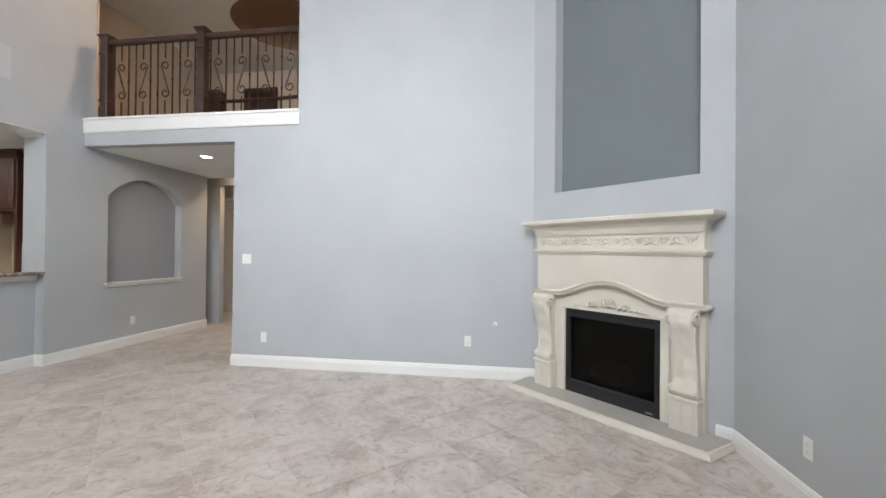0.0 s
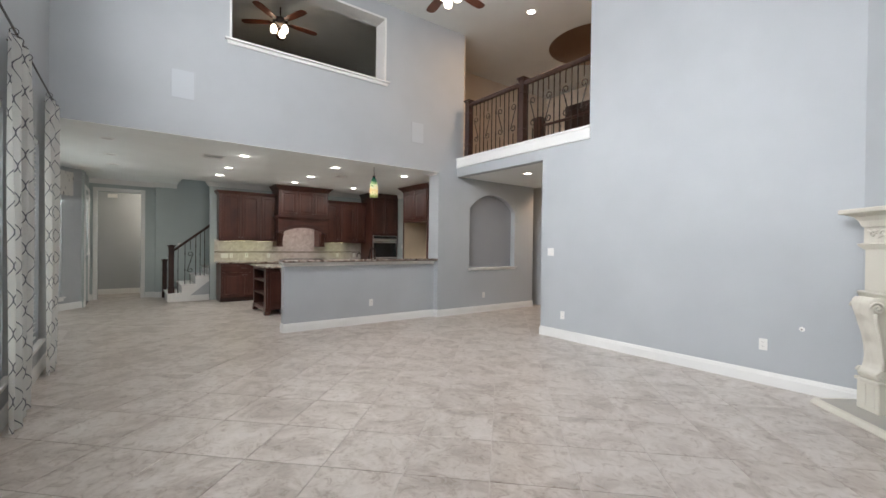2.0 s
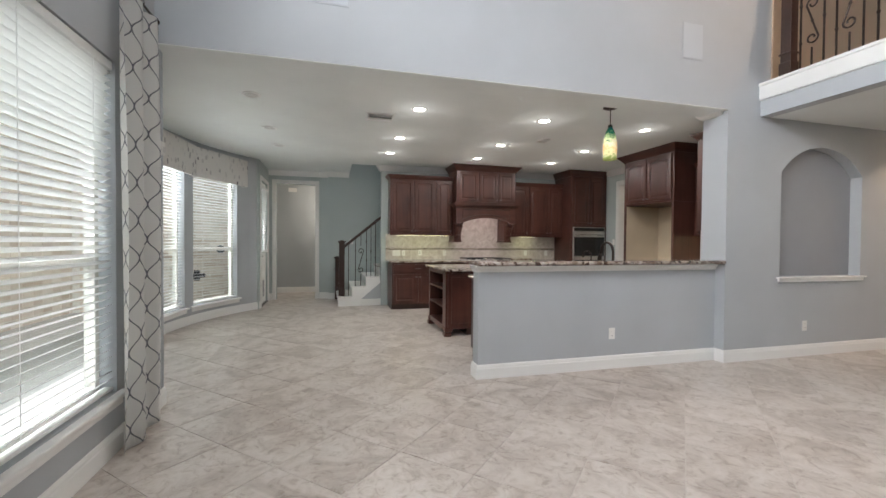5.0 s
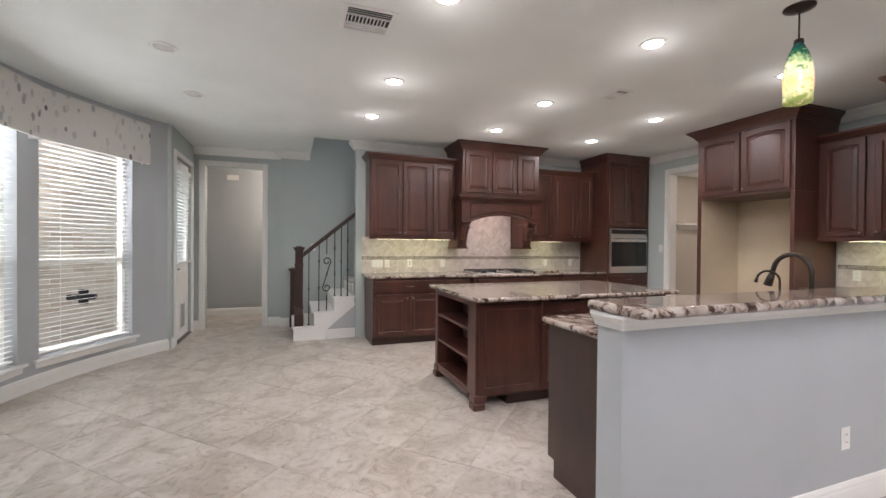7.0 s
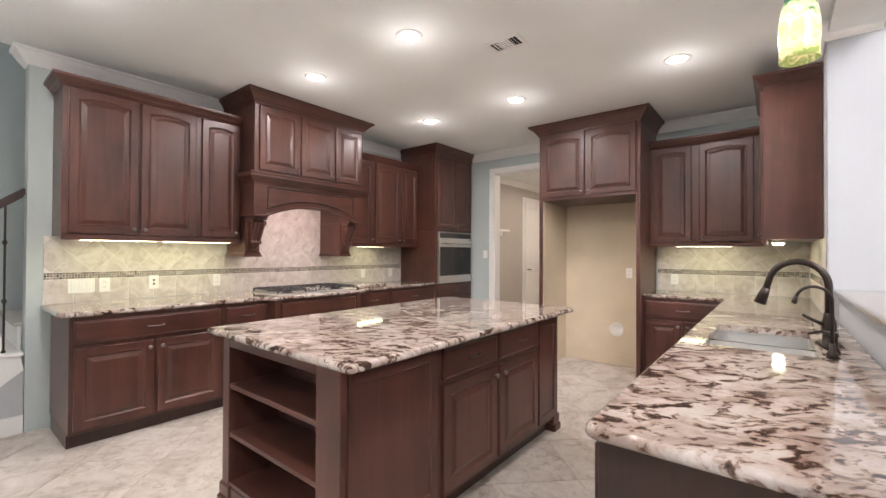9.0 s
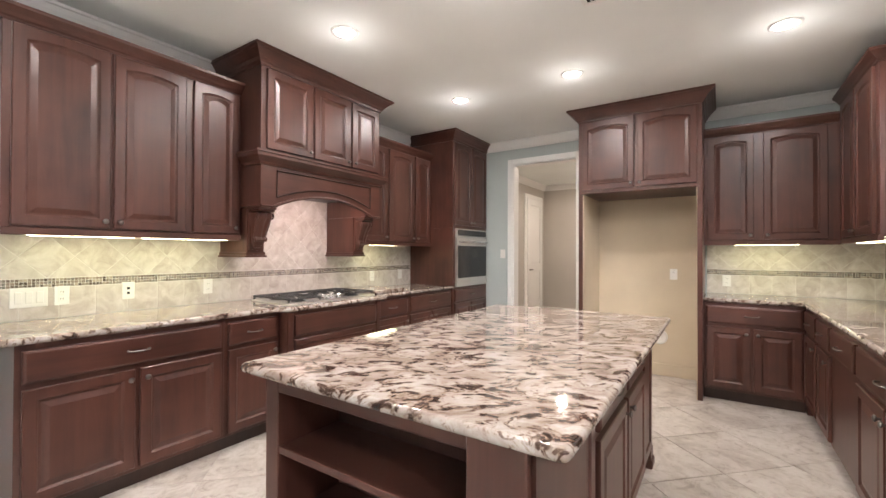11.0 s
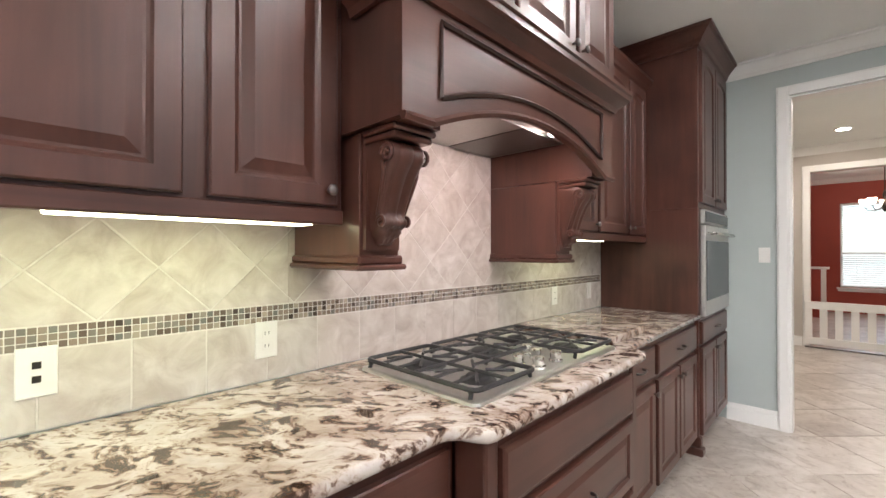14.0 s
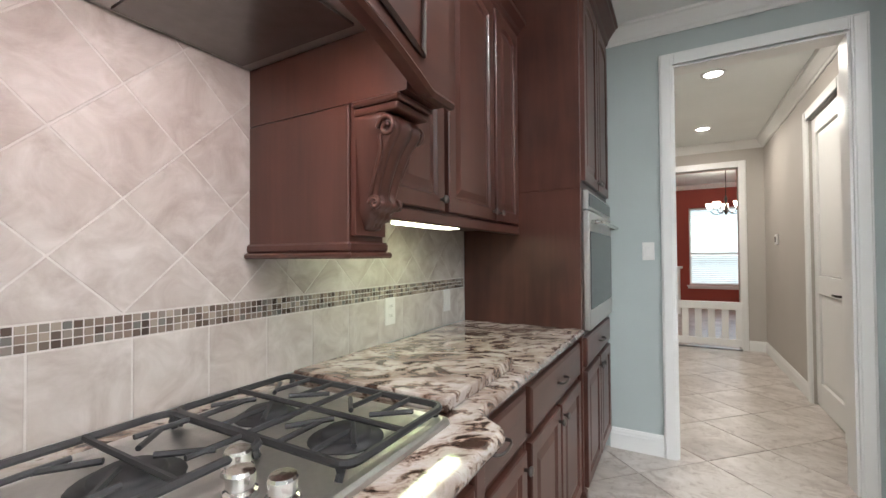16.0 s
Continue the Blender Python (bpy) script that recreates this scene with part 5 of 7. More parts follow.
def vent(x, y, wx, wy, turn=0):
    c = thing("ceiling_vent", pose(x, y, K_CEIL, 0, 0, turn), "white louvred ceiling air vent", "vent", "ceiling vents")
    f = bmesh.new()
    for x0, x1, y0, y1 in ((-wx, wx, -wy, -wy + 0.03), (-wx, wx, wy - 0.03, wy), (-wx, -wx + 0.03, -wy + 0.03, wy - 0.03), (wx - 0.03, wx, -wy + 0.03, wy - 0.03)):
        box(f, x0, x1, y0, y1, -0.008, -0.0005, 0.002)
    part("frame", f, TRIM, c)
    part("backing", bx(-wx + 0.03, wx - 0.03, -wy + 0.03, wy - 0.03, -0.0015, -0.0005), SHADOWGAP, c)
    # a middle field of long slats between two side fields that run across it
    ux, uy = wx - 0.03, wy - 0.03
    third = ux * 0.36
    for s in (-1, 1):
        part("divider", bx(s * third - 0.003, s * third + 0.003, -uy, uy, -0.009, -0.002), TRIM, c)
    for i in range(int(2 * uy / 0.024)):
        y_ = -uy + 0.008 + i * 0.024
        b = bmesh.new()
        prism(b, [(y_, -0.002), (y_ + 0.006, -0.010), (y_ + 0.0075, -0.009), (y_ + 0.002, -0.002)], "x", -third + 0.003, third - 0.003)
        part("slat", b, TRIM, c)
    for i in range(int((ux - third) / 0.024)):
        for s in (-1, 1):
            x_ = s * (third + 0.012 + i * 0.024)
            b = bmesh.new()
            prism(b, [(x_, -0.002), (x_ + s * 0.006, -0.010), (x_ + s * 0.0075, -0.009), (x_ + s * 0.002, -0.002)], "y", -uy, uy)
            part("slat", b, TRIM, c)


vent(-6.58, 0.67, 0.16, 0.17)
vent(-7.05, 3.15, 0.13, 0.09)


def pendant():
    c = thing("pendant_light", pose(-5.486, 3.112, K_CEIL), "pendant light with a green and amber art-glass shade", "light")
    part("canopy", lathe(bmesh.new(), [(0.082, -0.0005), (0.080, -0.008), (0.045, -0.02), (0.012, -0.028)], 24), BRONZE, c, "bronze ceiling canopy", True)
    part("stem", tube(bmesh.new(), [(0, 0, -0.02), (0, 0, -0.215)], 0.005, 8), BRONZE, c)
    m, nt, b = material("art_glass")
    tc = nt.nodes.new("ShaderNodeTexCoord")
    sep = nt.nodes.new("ShaderNodeSeparateXYZ")
    nt.links.new(tc.outputs["Object"], sep.inputs[0])
    no = nd(nt, "ShaderNodeTexNoise", Scale=22.0, Detail=3.0, Distortion=1.5)
    nt.links.new(tc.outputs["Object"], no.inputs["Vector"])
    ma = nt.nodes.new("ShaderNodeMath")
    ma.operation = "MULTIPLY_ADD"
    ma.inputs[1].default_value, ma.inputs[2].default_value = 0.26, -0.13
    nt.links.new(no.outputs[0], ma.inputs[0])
    ad = nt.nodes.new("ShaderNodeMath")
    nt.links.new(sep.outputs[2], ad.inputs[0])
    nt.links.new(ma.outputs[0], ad.inputs[1])
    mr = nt.nodes.new("ShaderNodeMapRange")
    mr.inputs["From Min"].default_value, mr.inputs["From Max"].default_value = -0.585, -0.215
    nt.links.new(ad.outputs[0], mr.inputs[0])
    col = ramp(nt, mr.outputs[0], [(0.0, (0.35, 0.45, 0.12)), (0.2, (0.85, 0.78, 0.42)), (0.36, (0.92, 0.55, 0.22)), (0.5, (0.92, 0.84, 0.55)), (0.66, (0.50, 0.68, 0.30)), (0.8, (0.02, 0.20, 0.10)), (1.0, (0.01, 0.09, 0.10))])
    st = ramp(nt, mr.outputs[0], [(0.0, (0.45,) * 3), (0.4, (1.0,) * 3), (0.62, (0.6,) * 3), (0.8, (0.04,) * 3), (1, (0.0,) * 3)])
    mu = nt.nodes.new("ShaderNodeMath")
    mu.operation = "MULTIPLY"
    mu.inputs[1].default_value = 0.5
    nt.links.new(st, mu.inputs[0])
    nt.links.new(mu.outputs[0], b.inputs["Emission Strength"])
    nt.links.new(col, b.inputs["Base Color"])
    nt.links.new(col, b.inputs["Emission Color"])
    b.inputs["Roughness"].default_value = 0.12
    part("shade", lathe(bmesh.new(), [(0.018, -0.212), (0.03, -0.235), (0.052, -0.285), (0.068, -0.345), (0.076, -0.41), (0.077, -0.47), (0.073, -0.54), (0.075, -0.582), (0.071, -0.582), (0.05, -0.55)], 28), m, c, "hand-blown glass shade, green over amber", True)
    part("collar", lathe(bmesh.new(), [(0.012, -0.19), (0.024, -0.196), (0.027, -0.214), (0.022, -0.226)], 16), BRONZE, c, "", True)


pendant()


# ---- mouldings ----
moulding("baseboard_bay", [(-5.0, S_Y)] + BAY_LINE + [(-9.98, -1.2)], BASEPROF, 0, TRIM, "white baseboard following the curved bay", side=-1)
moulding("baseboard_south", [(E_X, S_Y), (-5.115, S_Y)], BASEPROF, 0, TRIM, "white baseboard under the windows", side=-1)
moulding("baseboard_north", [(-2.89, 5.5), (-2.89, N_Y), (0.659, N_Y), (0.745, 4.584)], BASEPROF, 0, TRIM, "white baseboard", side=-1)
moulding("baseboard_east", [(1.908, 3.421), (E_X, 3.339), (E_X, S_Y)], BASEPROF, 0, TRIM, "white baseboard", side=-1)
moulding("baseboard_bar", [(-5.26, 1.60), (-5.26, 1.43), (-5.12, 1.43), (-5.12, 4.22), (W_X, 4.22), (W_X, 6.9), (-5.31, 6.9)], BASEPROF, 0, TRIM, "white baseboard along the bar wall and the pier", side=-1)
moulding("baseboard_kitchen", [(-8.87, KN_Y), (-9.19, KN_Y)], BASEPROF, 0, TRIM, "white baseboard", side=1)
moulding("baseboard_alcove", [(-10.99, -1.2), (-11.15, -1.2), (-11.15, -1.135)], BASEPROF, 0, TRIM, "white baseboard", side=-1)
moulding("baseboard_stair", [(-11.15, -0.145), (-11.15, 0.05), (-11.0, 0.05), (-11.0, 0.30)], BASEPROF, 0, TRIM, "white baseboard", side=-1)
moulding("baseboard_store", [(-12.4, -1.9), (-12.4, 0.9)], BASEPROF, 0, TRIM, "white baseboard", side=-1)
ZC = K_CEIL - 0.106
moulding("crown_kitchen", [(-9.99, 1.072), (KW_X, 1.072), (KW_X, KN_Y), (-5.312, KN_Y), (-5.312, 4.22), (W_X - 0.06, 4.22)], CROWNPROF, ZC, TRIM, "white crown moulding round the kitchen", side=-1)
moulding("crown_alcove", [(-11.15, -1.2), (-11.15, 0.05), (-11.0, 0.05), (-11.0, 0.49)], CROWNPROF, ZC, TRIM, "white crown moulding in the alcove", side=-1)


def casing(name, axis, at, u0, u1, top, out, w=0.085, t=0.02):
    """White casing round an opening; out is the side it stands proud of (+1 or -1)."""
    bm = bmesh.new()
    for a, b, z0, z1 in ((u0 - w, u0, 0, top + w), (u1, u1 + w, 0, top + w), (u0, u1, top, top + w)):
        for inner, d in ((0.0, t), (0.02, t + 0.006)):
            lo, hi = sorted((at, at + out * d))
            aa, bb, zz = (a + inner * 0.5, b - inner * 0.5, z1 - inner * 0.5)
            if axis == "x":
                box(bm, lo, hi, aa, bb, z0, zz, 0.003)
            else:
                box(bm, aa, bb, lo, hi, z0, zz, 0.003)
    return solid(name, bm, TRIM, "white painted door casing", kind="structure")


casing("door_casing_hall", "y", KN_Y, -8.795, -7.955, 2.49, -1, 0.075)
casing("door_casing_alcove", "x", -11.15, -1.045, -0.235, 2.53, 1)
casing("door_casing_garden", "y", -1.2, -10.95, -10.05, 2.46, 1, 0.07)
jb = bmesh.new()
for x0, x1, z0, z1 in ((-8.797, -8.783, 0, 2.49), (-7.967, -7.953, 0, 2.49), (-8.783, -7.967, 2.476, 2.49)):
    box(jb, x0, x1, KN_Y - 0.002, KN_Y + 0.142, z0, z1)
solid("door_jamb_hall", jb, TRIM, "white painted door lining", kind="structure")


# ---- windows, blinds, curtains ----
BLIND = plain("blind_slat_white", (0.80, 0.81, 0.79), 0.45, 0, 0.02)
BLIND.node_tree.nodes["Principled BSDF"].inputs["Transmission Weight"].default_value = 0.0
VINYL = plain("window_vinyl", (0.62, 0.60, 0.55), 0.5, 0, 0.03)


def window(m, w, z0, z1, label, n, depth=0.16):
    """A sash window in its opening; the local origin is the middle of the wall's inner face at the floor, y points outwards."""
    c = thing("window_%d" % n, m, label, "window", kind="structure")
    h = w / 2
    f = bmesh.new()
    for x0, x1, a, b in ((-h, -h + 0.045, z0, z1), (h - 0.045, h, z0, z1), (-h + 0.045, h - 0.045, z0, z0 + 0.05), (-h + 0.045, h - 0.045, z1 - 0.05, z1)):
        box(f, x0, x1, depth - 0.07, depth - 0.01, a, b, 0.003)
    part("window_frame", f, VINYL, c)
    zm = z0 + (z1 - z0) * 0.40
    part("sash_rail", bx(-h + 0.045, h - 0.045, depth - 0.075, depth - 0.02, zm - 0.025, zm + 0.025, 0.004), VINYL, c)
    for a, b in ((z0 + 0.05, zm - 0.025), (zm + 0.025, z1 - 0.05)):
        p = part("pane", bx(-h + 0.045, h - 0.045, depth - 0.045, depth - 0.041, a, b), GLASS, c, "clear glass pane")
        p.visible_shadow = False
    s = bmesh.new()
    box(s, -h - 0.06, h + 0.06, -0.05, 0.004, z0 - 0.03, z0 - 0.002, 0.008, 2)
    box(s, -h, h, 0.004, depth - 0.07, z0 - 0.025, z0 - 0.0005)
    box(s, -h - 0.04, h + 0.04, -0.018, -0.0005, z0 - 0.085, z0 - 0.03, 0.004)
    part("window_sill", s, TRIM, c, "white painted sill")
    return c


SLATS = {}


def blind(m, w, z0, z1, tilt, label, pitch=0.045):
    c = thing("window_blind", m, label, "blind", "window blinds")
    h = w / 2
    key = (round(w, 3), tilt)
    if key not in SLATS:
        b = bmesh.new()
        a = radians(tilt)
        d = 0.024
        pts = []
        for s in (-1, -0.33, 0.33, 1):
            pts.append((s * d * math.cos(a) + (1 - s * s) * 0.003 * math.sin(a), s * d * math.sin(a) - (1 - s * s) * -0.003 * math.cos(a)))
        ring = pts + [(y + 0.0025 * math.sin(a), z - 0.0025 * math.cos(a)) for y, z in pts[::-1]]
        prism(b, ring, "x", -h, h)
        SLATS[key] = finish("slat", b, BLIND)
    part("headrail", bx(-h, h, -0.03, 0.03, z1 - 0.05, z1, 0.003), BLIND, c)
    n = int((z1 - 0.07 - z0) / pitch)
    for i in range(n):
        s = new("slat", SLATS[key])
        s.parent = c
        s.location = (0, 0, z1 - 0.075 - i * pitch)
    part("bottom_rail", bx(-h, h, -0.025, 0.025, z0 + 0.005, z0 + 0.024, 0.003), BLIND, c)
    for x in (-h * 0.6, h * 0.6):
        part("cord", bx(x - 0.0015, x + 0.0015, -0.026, -0.0245, z0 + 0.02, z1 - 0.05), BLIND, c)
    return c


for n, (a, b) in enumerate(LIVING_WINDOWS):
    m = pose((a + b) / 2, S_Y, 0, 0, 0, 180)
    window(m, b - a, 0.36, 2.36, "tall white-framed window in the living room", n + 1)
    blind(m @ pose(0, 0.04, 0), b - a - 0.02, 0.37, 2.355, -28, "white two-inch slat blind, lowered and half open")
for n, (a, b) in enumerate(UPPER_WINDOWS):
    window(pose((a + b) / 2, S_Y, 0, 0, 0, 180), b - a, 3.75, 5.2, "upper living room window", n + 7)
for n, w in enumerate(BAY_WINDOWS):
    p, q = Vector(bay(w[0])), Vector(bay(w[1]))
    mid, ang = (p + q) / 2, math.degrees(math.atan2(q.y - p.y, q.x - p.x))
    m = pose(mid.x, mid.y, 0, 0, 0, ang)
    window(m, (q - p).length, 0.27, 2.46, "tall window of the curved bay", n + 4)
    blind(m @ pose(0, 0.045, 0), (q - p).length - 0.03, 0.29, 2.45, -6, "white slat blind on the bay window, slats open")


def fabric(name, kind):
    m, nt, b = material(name)
    uv = nt.nodes.new("ShaderNodeUVMap")
    sep = nt.nodes.new("ShaderNodeSeparateXYZ")
    nt.links.new(uv.outputs[0], sep.inputs[0])

    def mth(op, x, y=None):
        n = nt.nodes.new("ShaderNodeMath")
        n.operation = op
        for i, v in enumerate((x, y)):
            if v is None:
                continue
            if isinstance(v, (int, float)):
                n.inputs[i].default_value = v
            else:
                nt.links.new(v, n.inputs[i])
        return n.outputs[0]
    u, v = sep.outputs[0], sep.outputs[1]
    if kind == "trellis":
        W, P = 0.083, 0.235
        s = mth("MULTIPLY", mth("COSINE", mth("MULTIPLY", v, 2 * math.pi / P)), W * 0.5)
        d = []
        for off, sg in ((0.0, 1), (W, -1)):
            x = mth("ADD", mth("SUBTRACT", u, off) if off else u, mth("MULTIPLY", s, -sg))
            fr = mth("FRACT", mth("ADD", mth("DIVIDE", x, 2 * W), 100.5))
            d.append(mth("ABSOLUTE", mth("SUBTRACT", fr, 0.5)))
        line = mth("MINIMUM", d[0], d[1])
        col = ramp(nt, line, [(0.0, (0.20, 0.21, 0.24)), (0.026, (0.20, 0.21, 0.24)), (0.036, (0.88, 0.88, 0.86)), (1.0, (0.90, 0.90, 0.88))])
    else:
        vo = nt.nodes.new("ShaderNodeTexVoronoi")
        vo.inputs["Scale"].default_value = 1.0
        mp = nt.nodes.new("ShaderNodeMapping")
        mp.inputs["Scale"].default_value = (16.0, 9.5, 1)
        mp.inputs["Rotation"].default_value = (0, 0, 0.35)
        nt.links.new(uv.outputs[0], mp.inputs["Vector"])
        nt.links.new(mp.outputs[0], vo.inputs["Vector"])
        inside = ramp(nt, vo.outputs["Distance"], [(0.33, (1, 1, 1)), (0.37, (0, 0, 0))])
        se = nt.nodes.new("ShaderNodeSeparateColor")
        nt.links.new(vo.outputs["Color"], se.inputs[0])
        leaf = ramp(nt, se.outputs[0], [(0.0, (0.16, 0.16, 0.17)), (0.14, (0.36, 0.36, 0.36)), (0.4, (0.52, 0.51, 0.50)), (0.7, (0.61, 0.60, 0.58)), (1.0, (0.66, 0.65, 0.63))])
        mx = nt.nodes.new("ShaderNodeMix")
        mx.data_type = "RGBA"
        nt.links.new(inside, mx.inputs["Factor"])
        mx.inputs[6].default_value = (0.68, 0.67, 0.64, 1)
        nt.links.new(leaf, mx.inputs[7])
        col = mx.outputs[2]
    nt.links.new(col, b.inputs["Base Color"])
    b.inputs["Roughness"].default_value = 0.9
    nz = nd(nt, "ShaderNodeTexNoise", Scale=600.0, Detail=2.0)
    nt.links.new(coords(nt), nz.inputs["Vector"])
    bump(nt, b, nz.outputs[0], 0.15, 0.001)
    if kind == "trellis":
        tr = nt.nodes.new("ShaderNodeBsdfTranslucent")
        nt.links.new(col, tr.inputs[0])
        ms = nt.nodes.new("ShaderNodeMixShader")
        ms.inputs[0].default_value = 0.3
        out = nt.nodes["Material Output"]
        nt.links.new(b.outputs[0], ms.inputs[1])
        nt.links.new(tr.outputs[0], ms.inputs[2])
        nt.links.new(ms.outputs[0], out.inputs[0])
    return m


TRELLIS, LEAFY = fabric("trellis_curtain_fabric", "trellis"), fabric("leaf_print_fabric", "leaf")


def curtain(x0, x1, z1, folds, seed):
    """A pleated panel that hangs from the rod to the floor and flares slightly."""
    c = thing("curtain", pose((x0 + x1) / 2, S_Y + 0.085, 0), "white curtain panel with a grey trellis print, tied open", "curtain", "living room curtains")
    rnd = random.Random(seed)
    bm = bmesh.new()
    uvl = bm.loops.layers.uv.new("UVMap")
    nu, nv = folds * 18, 24
    w = x1 - x0
    ph = [rnd.uniform(-0.5, 0.5) for _ in range(4)]
    grid = []
    for j in range(nv + 1):
        s = j / nv
        z = z1 - s * (z1 - 0.012)
        row, run, last = [], 0.0, None
        wide = w * (0.80 + 0.20 * s)
        for i in range(nu + 1):
            t = i / nu
            amp = 0.026 + 0.008 * math.sin(3 * s + ph[0])
            x = -wide / 2 + wide * t + 0.012 * math.sin(9 * t + ph[1] + 2 * s)
            y = amp * math.sin(2 * math.pi * folds * t + ph[2] + 0.5 * math.sin(2.2 * s)) + 0.010 * math.sin(5 * t + 4 * s + ph[3])
            p = Vector((x, y, z))
            if last:
                run += math.hypot(p.x - last.x, p.y - last.y)
            last = p
            row.append((bm.verts.new(p), run, z))
        grid.append(row)
    for j in range(nv):
        for i in range(nu):
            q = (grid[j][i], grid[j][i + 1], grid[j + 1][i + 1], grid[j + 1][i])
            f = bm.faces.new([k[0] for k in q])
            f.smooth = True
            for loop, k in zip(f.loops, q):
                loop[uvl].uv = (k[1], k[2])
    bmesh.ops.solidify(bm, geom=bm.faces[:], thickness=0.002)
    part("panel", bm, TRELLIS, c, "", True)
    for i in range(folds + 1):
        x = -w * 0.4 + w * 0.8 * i / folds
        pts = [(x, 0.024 * math.cos(a), z1 + 0.012 + 0.024 * math.sin(a)) for a in [k * math.pi / 6 for k in range(13)]]
        part("ring", tube(bmesh.new(), pts, 0.0025, 5), BRONZE, c)


ROD_Z = 2.80
for n, (a, b, k) in enumerate(((-1.86, -1.19, 5), (-3.32, -2.69, 5), (-4.83, -4.26, 4))):
    curtain(a, b, ROD_Z - 0.01, max(2, k - 2), n + 3)
curtain(-0.5, -0.05, ROD_Z - 0.01, 2, 9)
for x0, x1 in ((-4.82, -3.16), (-3.14, -1.73), (-1.71, 0.05)):
    r = thing("curtain_rod", pose((x0 + x1) / 2, S_Y + 0.085, ROD_Z), "thin dark metal curtain rod with ball finials", "curtain rod", "curtain rods")
    h = (x1 - x0) / 2
    part("rod", tube(bmesh.new(), [(-h, 0, 0.012), (h, 0, 0.012)], 0.008, 8), BRONZE, r)
    for s in (-1, 1):
        part("finial", lathe(bmesh.new(), [(0.004, -0.018), (0.016, -0.01), (0.018, 0), (0.016, 0.01), (0.004, 0.018)], 10, (s * (h - 0.005), 0, 0.012)), BRONZE, r, "", True)
        part("bracket", tube(bmesh.new(), [(s * (h - 0.1), -0.084, 0.03), (s * (h - 0.1), -0.04, 0.025), (s * (h - 0.1), 0, 0.0)], 0.006, 6), BRONZE, r)


def valance(w):
    a, b = w[0] + 2.0, w[1] - 2.0
    r = BAY_R - 0.11
    p = Vector((BAY_C.x + r * math.cos(radians(a)), BAY_C.y + r * math.sin(radians(a))))
    q = Vector((BAY_C.x + r * math.cos(radians(b)), BAY_C.y + r * math.sin(radians(b))))
    mid, ang = (p + q) / 2, math.degrees(math.atan2(q.y - p.y, q.x - p.x))
    c = thing("valance", pose(mid.x, mid.y, 2.24, 0, 0, ang), "padded box valance in white fabric with grey leaves", "valance", "bay window valances")
    h = (q - p).length / 2
    bm = bmesh.new()
    box(bm, -h, h, -0.012, 0.010, 0, 0.46, 0.006, 2)
    for s in (-1, 1):
        box(bm, s * h - 0.011, s * h + 0.011, 0.010, 0.10, 0, 0.46)
    uvl = bm.loops.layers.uv.new("UVMap")
    for f in bm.faces:
        for loop in f.loops:
            v = loop.vert.co
            loop[uvl].uv = (v.x + v.y + mid.x, v.z)
    part("board", bm, LEAFY, c)


for w in BAY_WINDOWS:
    valance(w)


# ---- garden door ----
def garden_door():
    c = thing("door_1", pose(-10.95, -1.26, 0), "white half-glazed garden door with a blind over the glass", "door", kind="structure")
    w, h = 0.90, 2.45
    f = bmesh.new()
    for x0, x1, z0, z1 in ((0.003, 0.13, 0.012, h), (w - 0.13, w - 0.003, 0.012, h), (0.13, w - 0.13, 0.012, 1.05), (0.13, w - 0.13, h - 0.14, h)):
        box(f, x0, x1, -0.02, 0.025, z0, z1, 0.002)
    part("leaf", f, TRIM, c)
    part("panel", ring_panel(bmesh.new(), 0.17, w - 0.17, 0.2, 0.95, 0, [(0, 0.0, 0), (0.01, -0.005, 0), (0.03, 0.004, 0)], 0, 1), TRIM, c, "", False, pose(w, 0.025, 0, 0, 0, 180))
    p = part("pane", bx(0.13, w - 0.13, 0.0, 0.004, 1.05, h - 0.14), GLASS, c, "clear glass pane")
    p.visible_shadow = False
    part("lever", tube(bmesh.new(), [(w - 0.07, 0.025, 0.98), (w - 0.07, 0.07, 0.98), (w - 0.18, 0.075, 0.985)], 0.009, 8), BRONZE, c, "dark lever handle", True)
    part("deadbolt", lathe(bmesh.new(), [(0.028, 0), (0.026, 0.014), (0.01, 0.02)], 14), BRONZE, c, "dark deadbolt", True, pose(w - 0.07, 0.025, 1.12, -90))
    blind(pose(-10.5, -1.20, 0, 0, 0, 180), 0.66, 1.05, 2.34, -10, "white slat blind on the garden door")
    t = thing("pet_flap", pose(-10.55, -1.234, 0.12), "white plastic pet flap in the garden door", "pet door")
    part("frame", bx(-0.14, 0.14, 0.001, 0.014, 0, 0.40, 0.004), WHITEPL, t)
    part("flap", bx(-0.10, 0.10, 0.014, 0.018, 0.04, 0.36), plain("grey_vinyl", (0.35, 0.35, 0.36), 0.5), t)
    s = thing("door_threshold", pose(-10.5, -1.24, 0), "dark metal door threshold", "threshold")
    part("strip", bx(-0.44, 0.44, -0.05, 0.06, 0.0005, 0.012, 0.004), BRONZE, s)


garden_door()
sensor = thing("alarm_sensor", pose(-5.05, S_Y + 0.0, 1.98), "white corner alarm sensor", "sensor")
part("body", bx(-0.035, 0.035, 0.0005, 0.045, -0.05, 0.05, 0.012, 3), WHITEPL, sensor)
part("lens", bx(-0.022, 0.022, 0.045, 0.049, -0.035, 0.01, 0.002), OFFDISC, sensor, "milky sensor lens")
sign = thing("wall_chime", pose(-12.4, -0.81, 2.54, 0, 0, 90), "small white door chime box", "chime")
part("box", bx(-0.1, 0.1, -0.03, -0.0005, -0.05, 0.05, 0.006), WHITEPL, sign)


